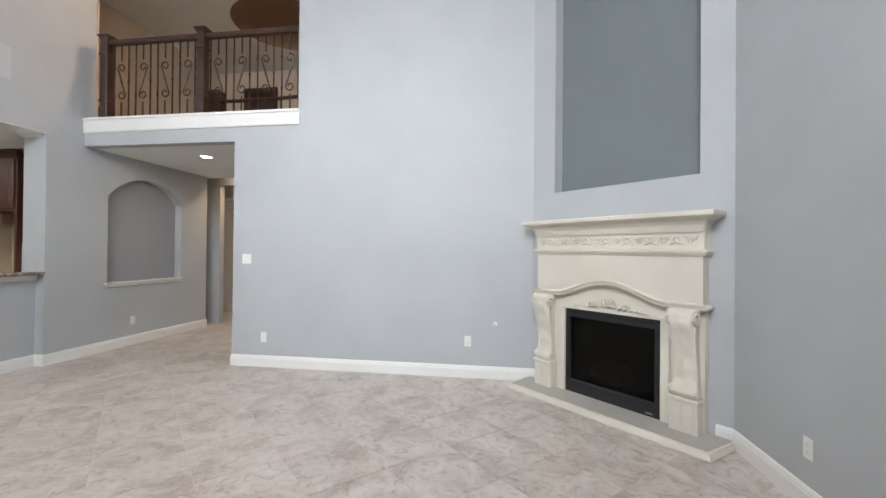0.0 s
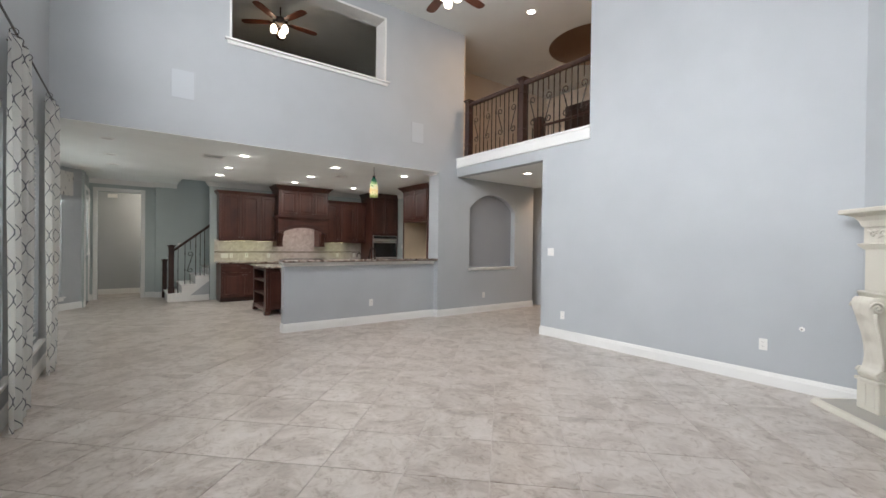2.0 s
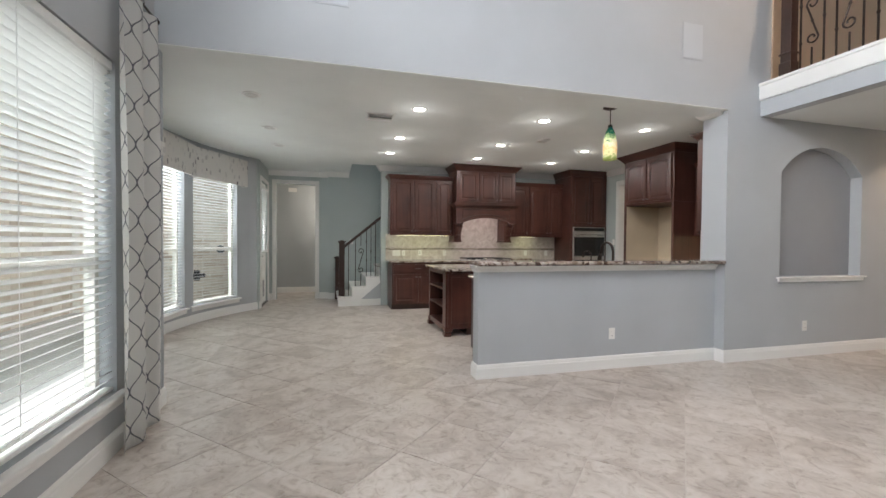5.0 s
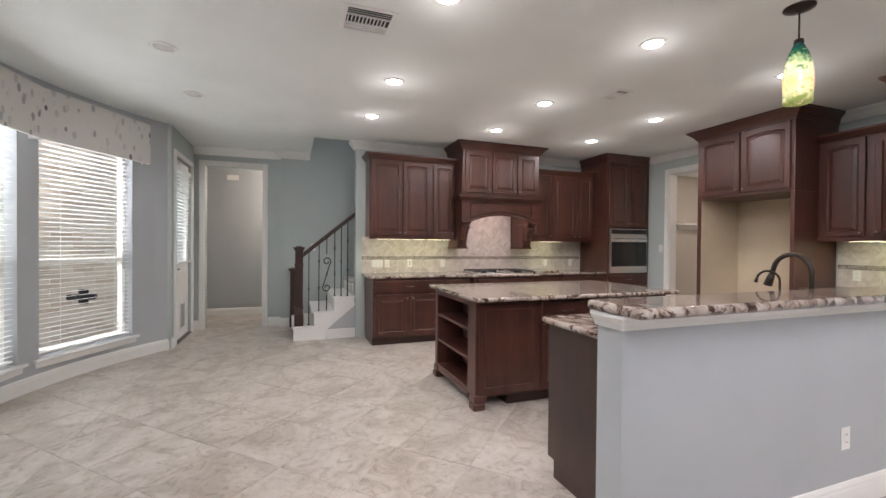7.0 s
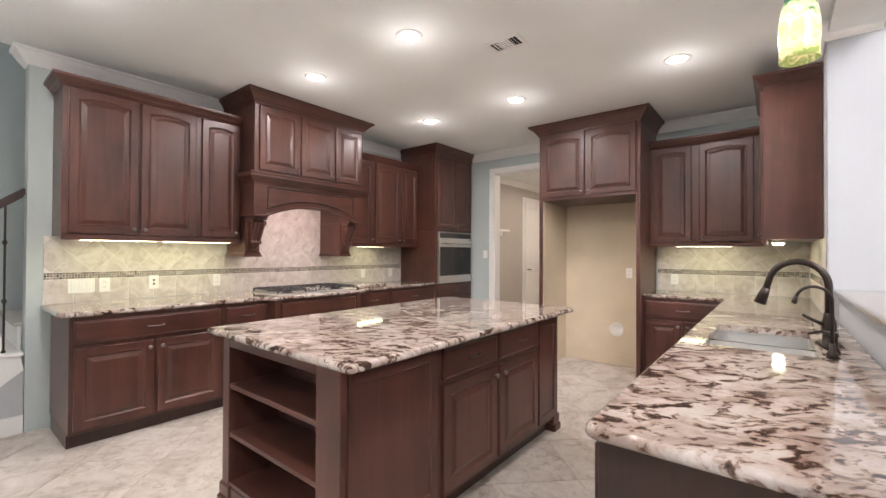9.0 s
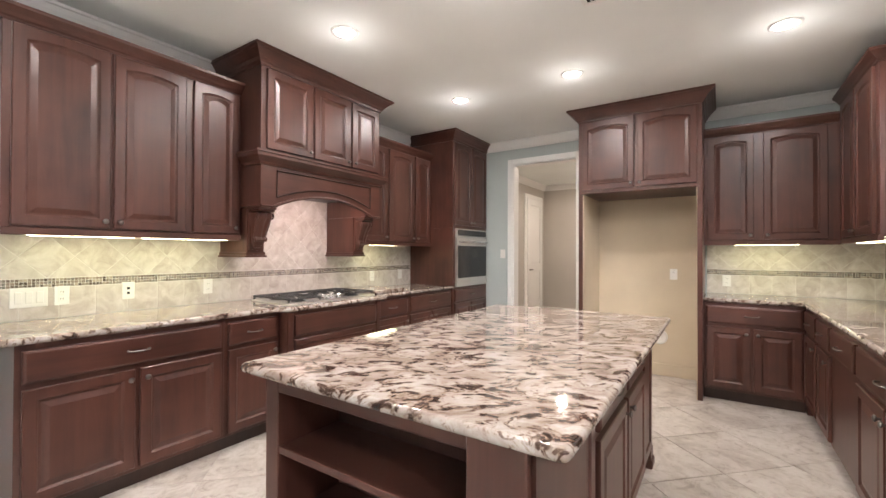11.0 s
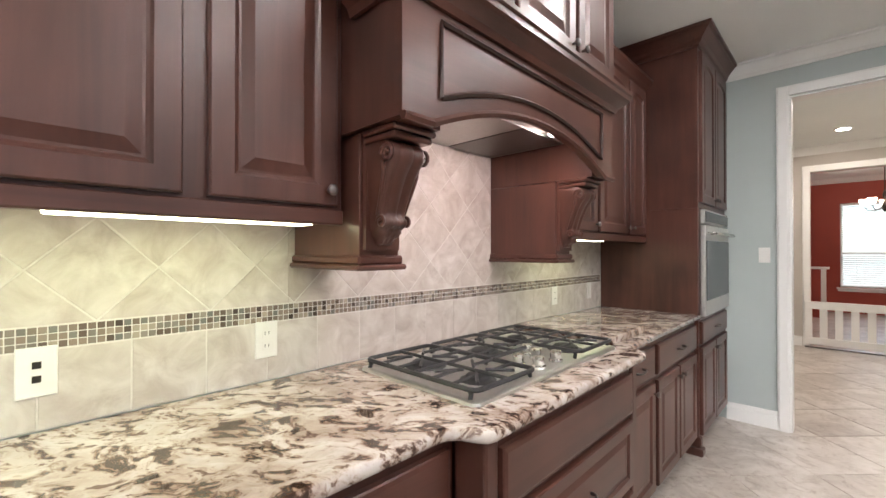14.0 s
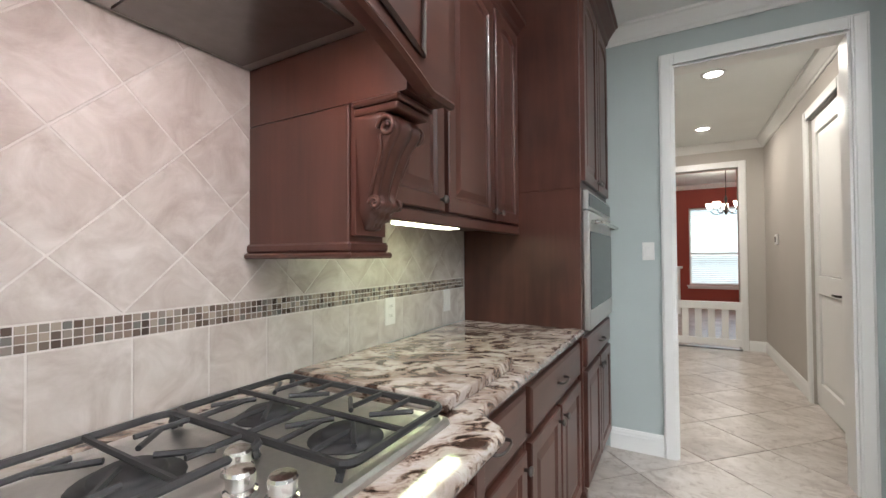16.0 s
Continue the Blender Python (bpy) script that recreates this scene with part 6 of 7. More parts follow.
# ---- wall speakers ----
for y in (0.10, 3.73):
    s = thing("wall_speaker", pose(W_X, y, 3.40, 0, 0, EF), "flush white in-wall speaker with a painted grille", "speaker", "wall speakers")
    part("frame", bx(-0.135, 0.135, -0.007, -0.0005, -0.19, 0.19, 0.002), WALL, s)
    part("grille", bx(-0.122, 0.122, -0.0095, -0.007, -0.177, 0.177, 0.001), paint("grille_paint", (0.50, 0.53, 0.555), 0.7, 900, 0.5, 0.03), s)

# high opening trim
ho = bmesh.new()
box(ho, KE_X - 0.01, W_X + 0.05, 0.58, 3.125, 4.135, 4.165, 0.008, 2)
box(ho, W_X + 0.0005, W_X + 0.022, 0.61, 3.095, 4.085, 4.135, 0.004)
for y0, y1 in ((0.637, 0.667), (3.038, 3.068)):
    box(ho, KE_X - 0.002, W_X + 0.012, y0, y1, 4.165, 5.22)
box(ho, KE_X - 0.002, W_X + 0.012, 0.637, 3.068, 5.218, 5.25)
solid("high_opening_trim", ho, TRIM, "white sill and lining of the high opening", kind="structure")


# ---- fireplace ----
def fireplace():
    c = thing("fireplace", DIAG @ pose(0.03, -0.04, 0), "cream cast-stone fireplace with carved scroll legs and a mantel shelf", "fireplace")
    part("hearth", prism(bmesh.new(), [(-0.93, 0.415), (0.93, 0.415), (0.962, 0.02), (-0.962, 0.02)], "z", 0.001, 0.035), HEARTH, c, "low grey cast-stone hearth slab")
    hb = crown_bm([(0.962, 0.02), (0.93, 0.415), (-0.93, 0.415), (-0.962, 0.02)], [(-0.02, 0), (0.012, 0), (0.016, 0.01), (0.010, 0.028), (0.0, 0.045), (-0.02, 0.05)], 0.0005, -1)
    prism(hb, [(-0.93, 0.40), (0.93, 0.40), (0.97, 0.02), (-0.97, 0.02)], "z", 0.036, 0.05)
    part("hearth_edge", hb, STONE, c)
    part("hearth_top", prism(bmesh.new(), [(-0.905, 0.385), (0.905, 0.385), (0.95, 0.03), (-0.95, 0.03)], "z", 0.0505, 0.053), HEARTH, c)
    # mantel shelf with a coved underside
    ml = [(0.78, 0.003), (0.78, 0.16), (-0.78, 0.16), (-0.78, 0.003)]
    part("mantel_shelf", crown_bm(ml, [(-0.15, 0), (0.006, 0), (0.012, 0.015), (0.022, 0.05), (0.045, 0.085), (0.085, 0.105), (0.09, 0.108), (0.105, 0.11), (0.115, 0.12), (0.115, 0.145), (0.105, 0.152), (-0.15, 0.152)], 1.55, -1), STONE, c, "deep moulded mantel shelf")
    part("shelf_top", bx(-0.80, 0.80, 0.003, 0.15, 1.56, 1.70), STONE, c)
    part("frieze", bx(-0.79, 0.79, 0.003, 0.15, 1.40, 1.56), STONE, c)
    part("cornice", crown_bm([(0.79, 0.003), (0.79, 0.15), (-0.79, 0.15), (-0.79, 0.003)], [(-0.1, 0), (0.0, 0), (0.01, 0.012), (0.025, 0.03), (0.03, 0.045), (0.0, 0.055), (-0.1, 0.055)], 1.365, -1), STONE, c)
    # carved frieze: rows of curling leaves
    fr = bmesh.new()
    for i in range(15):
        x = -0.70 + i * 0.1
        s = 1 if i % 2 else -1
        pts = [(x + (0.036 - 0.0022 * k) * math.cos(k * 0.5) * s, 0.153, 1.49 + (0.036 - 0.0022 * k) * math.sin(k * 0.5)) for k in range(15)]
        tube(fr, pts, 0.008, 5)
        tube(fr, [(x - 0.05, 0.152, 1.49 - 0.03 * s), (x, 0.158, 1.49 - 0.012 * s), (x + 0.05, 0.152, 1.49 - 0.03 * s)], 0.007, 5)
    part("frieze_carving", fr, STONE, c, "carved leaf scroll band", True)
    # upper panel with an arched lower edge, and the arched cornice under it
    n = 20
    arch = [(-0.52 + 1.04 * i / n, 0.985 + 0.135 * (0.5 - 0.5 * math.cos(2 * math.pi * i / n)) ** 0.8) for i in range(n + 1)]
    up = bmesh.new()
    prism(up, [(-0.78, 0.985), *arch, (0.78, 0.985), (0.78, 1.40), (-0.78, 1.40)], "y", 0.003, 0.145)
    part("upper_panel", up, STONE, c)
    line = [(-0.80, 0.985), *arch, (0.80, 0.985)]
    for off, dz, r in ((0.155, 0.0, 0.02), (0.172, 0.022, 0.016)):
        t = tube(bmesh.new(), [(x, off, z + dz) for x, z in line], r, 8)
        part("arch_moulding", t, STONE, c, "", True)
    for s in (-1, 1):
        part("side_moulding", tube(bmesh.new(), [(s * 0.795, 0.01, 0.985), (s * 0.795, 0.165, 0.985)], 0.022, 8), STONE, c, "", True)
    # lower slab round the firebox
    lo = bmesh.new()
    prism(lo, [(-0.78, 0.051), (-0.78, 0.985), *arch, (0.78, 0.985), (0.78, 0.051), (0.455, 0.051), (0.455, 0.85), (-0.455, 0.85), (-0.455, 0.051)], "y", 0.003, 0.105)
    part("surround", lo, STONE, c)
    fi = bmesh.new()
    for x0, x1, z0, z1 in ((-0.53, -0.46, 0.051, 0.86), (0.46, 0.53, 0.051, 0.86)):
        box(fi, x0, x1, 0.105, 0.125, z0, z1, 0.004)
    part("inner_fillet", fi, STONE, c)
    # carved leg consoles: a broad S-shaped front with leaf relief, spiral bands on both sides
    prof = [(0.238, 0.975), (0.262, 0.955), (0.272, 0.92), (0.268, 0.88), (0.255, 0.835), (0.236, 0.785), (0.216, 0.73), (0.199, 0.67), (0.186, 0.61), (0.177, 0.55), (0.173, 0.49), (0.175, 0.44), (0.186, 0.40), (0.204, 0.375), (0.211, 0.35), (0.203, 0.325), (0.185, 0.312)]
    for s in (-1, 1):
        bm = bmesh.new()
        rows = []
        nx, nz = 16, 64
        cx = s * 0.665
        for k in range(nz + 1):
            q = k / nz * (len(prof) - 1)
            i0 = min(int(q), len(prof) - 2)
            d = prof[i0][0] + (prof[i0 + 1][0] - prof[i0][0]) * (q - i0)
            z = prof[i0][1] + (prof[i0 + 1][1] - prof[i0][1]) * (q - i0)
            t = k / nz
            hw = 0.098 - 0.022 * math.sin(math.pi * min(t * 1.15, 1.0))
            row = [bm.verts.new((cx - hw, 0.105, z))]
            for i in range(nx + 1):
                u = -1 + 2 * i / nx
                leaf = 0.006 * math.sin(38 * (z + 0.045 * abs(u))) * (1 - u * u) * (1 if 0.12 < t < 0.9 else 0) + 0.005 * math.exp(-(u / 0.12) ** 2)
                row.append(bm.verts.new((cx + hw * u, d + leaf - 0.010 * u ** 4, z)))
            row.append(bm.verts.new((cx + hw, 0.105, z)))
            rows.append(row)
        for p, q in zip(rows, rows[1:]):
            for i in range(len(p) - 1):
                bm.faces.new((p[i], p[i + 1], q[i + 1], q[i]))
        bm.faces.new(rows[0])
        bm.faces.new(rows[-1][::-1])
        leg = part("leg_console", bm, STONE, c, "carved acanthus scroll leg", True)
        for sd in (-1, 1):
            x = cx + sd * 0.096
            for py, pz, r in ((0.212, 0.895, 0.052), (0.176, 0.36, 0.034)):
                part("scroll", tube(bmesh.new(), [(x, py + r * (1 - k / 24) * math.cos(k * 0.5), pz + r * (1 - k / 24) * math.sin(k * 0.5)) for k in range(23)], 0.011, 7), STONE, leg, "", True)
            part("scroll", tube(bmesh.new(), [(x - sd * 0.006, 0.222, 0.85), (x - sd * 0.012, 0.208, 0.77), (x - sd * 0.018, 0.182, 0.68), (x - sd * 0.02, 0.163, 0.58), (x - sd * 0.016, 0.153, 0.48), (x - sd * 0.006, 0.158, 0.40)], 0.012, 7), STONE, leg, "", True)
        pb = bmesh.new()
        box(pb, s * 0.665 - 0.105, s * 0.665 + 0.105, 0.106, 0.20, 0.051, 0.30, 0.006)
        box(pb, s * 0.665 - 0.075, s * 0.665 - 0.01, 0.20, 0.208, 0.08, 0.27, 0.003)
        box(pb, s * 0.665 + 0.01, s * 0.665 + 0.075, 0.20, 0.208, 0.08, 0.27, 0.003)
        box(pb, s * 0.665 - 0.115, s * 0.665 + 0.115, 0.106, 0.215, 0.285, 0.312, 0.005)
        part("plinth", pb, STONE, c)
    # carved shell and leaves over the opening
    o = bmesh.new()
    for k in range(7):
        a = math.pi * (k + 0.5) / 7
        tube(o, [(0.015 * math.cos(a), 0.108, 0.905), (0.05 * math.cos(a), 0.125, 0.905 + 0.04 * math.sin(a)), (0.075 * math.cos(a), 0.115, 0.905 + 0.085 * math.sin(a))], 0.011, 6)
    for s in (-1, 1):
        for k in range(5):
            x = s * (0.09 + 0.055 * k)
            tube(o, [(x, 0.108, 0.888), (x + s * 0.03, 0.122, 0.915 - 0.006 * k), (x + s * 0.055, 0.112, 0.905 - 0.008 * k), (x + s * 0.045, 0.115, 0.885)], 0.010 - 0.001 * k, 6)
        tube(o, [(s * (0.16 + (0.035 - 0.002 * k) * math.cos(k * 0.5)), 0.112, 0.925 + (0.03 - 0.0018 * k) * math.sin(k * 0.5)) for k in range(15)], 0.008, 6)
    part("carving", o, STONE, c, "carved shell and leaf ornament", True)
    # firebox insert
    f = thing("gas_fire", DIAG @ pose(0.03, -0.04, 0), "black metal gas fireplace insert with glass front and logs", "fireplace insert")
    fb = bmesh.new()
    for x0, x1, z0, z1 in ((-0.454, -0.41, 0.052, 0.848), (0.41, 0.454, 0.052, 0.848), (-0.41, 0.41, 0.79, 0.848), (-0.41, 0.41, 0.052, 0.17)):
        box(fb, x0, x1, 0.06, 0.112, z0, z1, 0.003)
    part("frame", fb, plain("matte_black_metal", (0.010, 0.010, 0.011), 0.55), f)
    part("louvre", bx(-0.41, 0.41, 0.112, 0.118, 0.155, 0.168), IRON, f)
    part("hood_strip", bx(-0.41, 0.41, 0.112, 0.13, 0.775, 0.80, 0.003), IRON, f)
    bxm = bmesh.new()
    for a in ((-0.43, 0.43, -0.29, -0.28, 0.1, 0.84), (-0.44, -0.43, -0.29, 0.06, 0.1, 0.84), (0.43, 0.44, -0.29, 0.06, 0.1, 0.84), (-0.43, 0.43, -0.28, 0.06, 0.1, 0.11), (-0.43, 0.43, -0.28, 0.06, 0.83, 0.84)):
        box(bxm, *a)
    part("firebox", bxm, IRON, f)
    g = part("glass", bx(-0.409, 0.409, 0.075, 0.079, 0.171, 0.789), DARKGLASS, f, "dark glass front")
    logm = plain("ceramic_log", (0.16, 0.11, 0.08), 0.9, 0, 0.5, 14)
    rnd = random.Random(5)
    for k, (x0, y0, z0, x1, y1, z1, r) in enumerate(((-0.28, -0.05, 0.22, 0.28, -0.08, 0.22, 0.055), (-0.22, -0.15, 0.24, 0.24, -0.17, 0.25, 0.06), (-0.2, -0.02, 0.30, 0.08, -0.16, 0.36, 0.04), (0.22, -0.03, 0.29, 0.0, -0.15, 0.38, 0.042), (-0.05, -0.02, 0.33, 0.14, -0.12, 0.40, 0.03))):
        pts = [Vector((x0, y0, z0)).lerp(Vector((x1, y1, z1)), i / 8) + Vector((0, rnd.uniform(-0.008, 0.008), rnd.uniform(-0.012, 0.012))) for i in range(9)]
        part("log", tube(bmesh.new(), pts, r, 9, [r * rnd.uniform(0.8, 1.1) for _ in pts]), logm, f, "grey-brown ceramic log", True)
    em = bmesh.new()
    for k in range(60):
        x, y = rnd.uniform(-0.32, 0.32), rnd.uniform(-0.2, 0.03)
        r = rnd.uniform(0.015, 0.03)
        box(em, x - r, x + r, y - r, y + r, 0.111, 0.111 + rnd.uniform(0.02, 0.07), 0.006)
    tagged(part("embers", em, logm, f, "loose grey ember bed"), kind="stuff")
    part("nameplate", bx(-0.40, -0.34, 0.1125, 0.114, 0.075, 0.085), CHROME, f, "small silver badge")


fireplace()


# ---- iron balusters ----
def scroll_points(x, z0, h, flip=1):
    """An S-scroll of wrought iron between two heights, in the plane of the rail."""
    top = [(x + flip * (0.056 - 0.0027 * k) * math.cos(0.5 * k), z0 + h * 0.80 + (0.06 - 0.003 * k) * math.sin(0.5 * k)) for k in range(14)][::-1]
    bot = [(x - flip * (0.056 - 0.0027 * k) * math.cos(0.5 * k), z0 + h * 0.20 - (0.06 - 0.003 * k) * math.sin(0.5 * k)) for k in range(14)]
    return top + [(x + flip * 0.02, z0 + h * 0.62), (x, z0 + h * 0.5), (x - flip * 0.02, z0 + h * 0.38)] + bot


def baluster_bm(x, z0, z1, knuckles=(0.5,)):
    b = bmesh.new()
    box(b, x - 0.0065, x + 0.0065, -0.0065, 0.0065, z0, z1)
    for k in knuckles:
        z = z0 + (z1 - z0) * k
        lathe(b, [(0.007, -0.02), (0.013, -0.01), (0.015, 0), (0.013, 0.01), (0.007, 0.02)], 8, (x, 0, z))
    lathe(b, [(0.014, 0), (0.014, 0.008), (0.009, 0.02)], 8, (x, 0, z0))
    return b


def scroll_bm(x, z0, z1, flip):
    b = bmesh.new()
    for off in (1,):
        pts = scroll_points(x, z0 + (z1 - z0) * 0.2, (z1 - z0) * 0.6, flip)
        tube(b, [(px, 0, pz) for px, pz in pts], 0.0085, 6)
    box(b, x - 0.006, x + 0.006, -0.006, 0.006, z0, z0 + (z1 - z0) * 0.22)
    box(b, x - 0.006, x + 0.006, -0.006, 0.006, z1 - (z1 - z0) * 0.22, z1)
    lathe(b, [(0.008, -0.012), (0.016, 0), (0.008, 0.012)], 8, (x, 0, (z0 + z1) / 2))
    return b


def newel(parent, x, y, z0, z1, w=0.052):
    b = bmesh.new()
    box(b, x - w, x + w, y - w, y + w, z0, z1 - 0.05, 0.005)
    for z, e in ((z0 + 0.24, 0.012), (z1 - 0.27, 0.012)):
        box(b, x - w - e, x + w + e, y - w - e, y + w + e, z, z + 0.022, 0.006)
    box(b, x - w - 0.008, x + w + 0.008, y - w - 0.008, y + w + 0.008, z0, z0 + 0.16, 0.004)
    box(b, x - w - 0.012, x + w + 0.012, y - w - 0.012, y + w + 0.012, z1 - 0.06, z1 - 0.035, 0.005)
    box(b, x - w - 0.028, x + w + 0.028, y - w - 0.028, y + w + 0.028, z1 - 0.035, z1 - 0.012, 0.006)
    box(b, x - w * 0.8, x + w * 0.8, y - w * 0.8, y + w * 0.8, z1 - 0.012, z1, 0.008)
    part("newel_post", b, DARKWOOD, parent, "square dark wooden newel post")


def balcony_rail():
    c = thing("balcony_railing", pose(0, 4.76, 3.05), "dark wooden balcony rail with wrought-iron scroll balusters", "railing")
    for x in (-4.78, -3.40):
        newel(c, x, 0, 0.0005, 1.11)
    for x0, x1 in ((-4.72, -3.455), (-3.345, -2.072)):
        b = bmesh.new()
        prism(b, [(-0.03, 0.97), (0.03, 0.97), (0.036, 1.0), (0.03, 1.03), (0.012, 1.042), (-0.012, 1.042), (-0.03, 1.03), (-0.036, 1.0)], "x", x0, x1)
        part("handrail", b, DARKWOOD, c, "dark moulded handrail")
        part("shoe_rail", bx(x0, x1, -0.03, 0.03, 0.0005, 0.02, 0.004), DARKWOOD, c)
        n = int((x1 - x0) / 0.105)
        for i in range(n):
            x = x0 + (x1 - x0) * (i + 0.5) / n
            if i % 3 == 1:
                part("baluster", scroll_bm(x, 0.02, 0.97, 1 if (i // 3) % 2 else -1), BRONZE, c, "wrought-iron scroll baluster")
            else:
                part("baluster", baluster_bm(x, 0.02, 0.97, (0.5,) if i % 3 == 2 else (0.3, 0.7)), BRONZE, c)
    half = bx(-2.12, -2.07, -0.035, 0.035, 0.0005, 1.0, 0.004)
    part("half_newel", half, DARKWOOD, c)


balcony_rail()
lb = bx(-6.3, -2.07, N_Y + 0.002, 8.9, 2.852, 3.049)
solid("floor_loft", lb, paint("beige_carpet", (0.34, 0.28, 0.22), 0.95, 400, 0.6, 0.1), "beige carpeted loft floor", kind="structure")
fa = bmesh.new()
prism(fa, [(N_Y - 0.001, 2.87), (N_Y - 0.018, 2.875), (N_Y - 0.022, 2.89), (N_Y - 0.022, 3.02), (N_Y - 0.035, 3.028), (N_Y - 0.035, 3.055), (N_Y + 0.15, 3.055), (N_Y + 0.15, 3.0495), (N_Y - 0.001, 3.0495)], "x", W_X + 0.001, -2.055)
solid("balcony_fascia", fa, TRIM, "white moulded fascia under the balcony rail", kind="structure")
wall("wall_loft_west", "x", -6.3, -0.1, N_Y + 0.14, 9.0, 3.05, L_CEIL, BEIGE, (), "beige loft wall")
wall("wall_loft_east", "x", -2.07, 0.1, N_Y + 0.14, 9.0, 3.05, L_CEIL, BEIGE, (), "beige loft wall")
wall("wall_loft_corner", "y", N_Y + 0.15, 0.02, -6.3, W_X - 0.001, 3.05, L_CEIL, BEIGE, (), "beige loft wall")
# a second, curved rail at the back of the loft


def stair_rail():
    c = thing("stair_railing", pose(0, 0, 3.05), "dark curved stair rail with iron balusters behind the balcony", "railing")
    newel(c, -4.6, 6.6, 0.0005, 1.08, 0.09)
    arc = [(-4.50 + 2.2 * math.sin(a), 6.05 + 0.55 * math.cos(a), 0.90 - 0.05 * a) for a in [i * 1.5 / 14 for i in range(15)]]
    part("handrail", tube(bmesh.new(), arc, 0.032, 8), DARKWOOD, c, "curved dark handrail", True)
    for i in range(0, 15, 1):
        x, y, z = arc[i]
        part("baluster", tube(bmesh.new(), [(x, y, 0.001), (x, y, z)], 0.007, 5), BRONZE, c)


stair_rail()
lamp("downlight", "AREA", look((-3.63, 5.2, L_CEIL - 0.012), (-3.63, 5.2, 0)), 45, (1.0, 0.66, 0.40), 0.13)
downlight(-3.63, 5.2, L_CEIL)


def loft_door():
    c = thing("loft_door", pose(-5.62, 8.88, 3.05), "dark stained panelled door standing at the end of the loft", "door")
    f = bmesh.new()
    w, h = 0.82, 2.05
    for x0, x1, z0, z1 in ((0, 0.11, 0.001, h), (w - 0.11, w, 0.001, h), (0.11, w - 0.11, 0.001, 0.2), (0.11, w - 0.11, 0.95, 1.08), (0.11, w - 0.11, h - 0.12, h)):
        box(f, x0, x1, -0.045, -0.002, z0, z1, 0.003)
    part("leaf", f, DARKWOOD, c)
    for z0, z1 in ((0.2, 0.95), (1.08, h - 0.12)):
        part("panel", bx(0.11, w - 0.11, -0.03, -0.012, z0, z1), DARKWOOD, c)


loft_door()


# ---- ceiling fans ----
def fan(m, label, drop=0.35, glow_on=True):
    c = thing("ceiling_fan", m, label, "ceiling fan", "ceiling fans")
    part("canopy", lathe(bmesh.new(), [(0.07, -0.0005), (0.065, -0.03), (0.03, -0.05)], 20), BRONZE, c, "", True)
    part("downrod", tube(bmesh.new(), [(0, 0, -0.04), (0, 0, -drop)], 0.012, 8), BRONZE, c)
    z = -drop
    part("motor", lathe(bmesh.new(), [(0.04, z + 0.05), (0.10, z + 0.03), (0.13, z - 0.02), (0.12, z - 0.07), (0.06, z - 0.10)], 24), BRONZE, c, "", True)
    for k in range(5):
        b = bmesh.new()
        outline = [(0.16, -0.05), (0.30, -0.065), (0.55, -0.075), (0.64, -0.06), (0.665, 0.0), (0.64, 0.06), (0.55, 0.075), (0.30, 0.065), (0.16, 0.05)]
        prism(b, outline, "z", z - 0.035, z - 0.028)
        bl = part("blade", b, wood("fan_blade_wood", (0.09, 0.025, 0.012), (0.20, 0.06, 0.03)) if k == 0 else bpy.data.materials["fan_blade_wood"], c, "reddish-brown wooden blade", False, pose(0, 0, 0, 0, 0, 72 * k + 20))
        part("blade_iron", bx(0.10, 0.22, -0.02, 0.02, z - 0.045, z - 0.036, 0.003), BRONZE, bl)
    for k in range(3):
        a = 2 * math.pi * k / 3 + 0.5
        b = lathe(bmesh.new(), [(0.02, 0), (0.045, -0.03), (0.058, -0.08), (0.05, -0.13), (0.02, -0.15)], 16, (0.11 * math.cos(a), 0.11 * math.sin(a), z - 0.10))
        part("lamp_shade", b, FROST, c, "lit frosted glass shade", True)
        part("lamp_arm", tube(bmesh.new(), [(0.03 * math.cos(a), 0.03 * math.sin(a), z - 0.09), (0.11 * math.cos(a), 0.11 * math.sin(a), z - 0.10)], 0.01, 6), BRONZE, c)


FROST = glow("frosted_lamp_glass", (1.0, 0.86, 0.66), 9.0)
fan(pose(-6.25, 1.65, 5.75), "bronze ceiling fan with lit frosted shades in the upstairs room", 0.48)
fan(pose(-3.0, 2.9, L_CEIL, 0, 0, 5), "bronze ceiling fan with reddish blades under the high ceiling", 0.72)
lamp("fan_lamp", "POINT", pose(-6.25, 1.65, 5.0), 6, (1.0, 0.74, 0.5), 0.12)
# upstairs room behind the high opening
DARKROOM = paint("game_room_brown", (0.20, 0.155, 0.115))
wall("wall_upstairs_west", "x", -9.4, -0.1, -1.4, 4.8, 3.0, 6.0, DARKROOM, (), "brown upstairs room wall")
wall("wall_upstairs_north", "y", 4.8, 0.1, -9.5, -5.32, 3.0, 6.0, DARKROOM, (), "brown upstairs room wall")
wall("wall_upstairs_south", "y", -1.4, -0.1, -9.5, -5.32, 3.0, 6.0, DARKROOM, (), "brown upstairs room wall")
solid("ceiling_upstairs", bx(-9.5, -5.31, -1.5, 4.9, 5.75, 5.9), DARKROOM, "brown upstairs room ceiling", kind="structure")
solid("floor_upstairs", bx(-9.5, -5.31, -1.5, 4.9, 2.98, 3.05), DARKROOM, "brown upstairs room floor", kind="structure")
wall("wall_upstairs_top", "x", W_X, KE_X - W_X, -1.5, 4.9, L_CEIL + 0.2, 6.0, DARKROOM, (), "wall above the high ceiling")


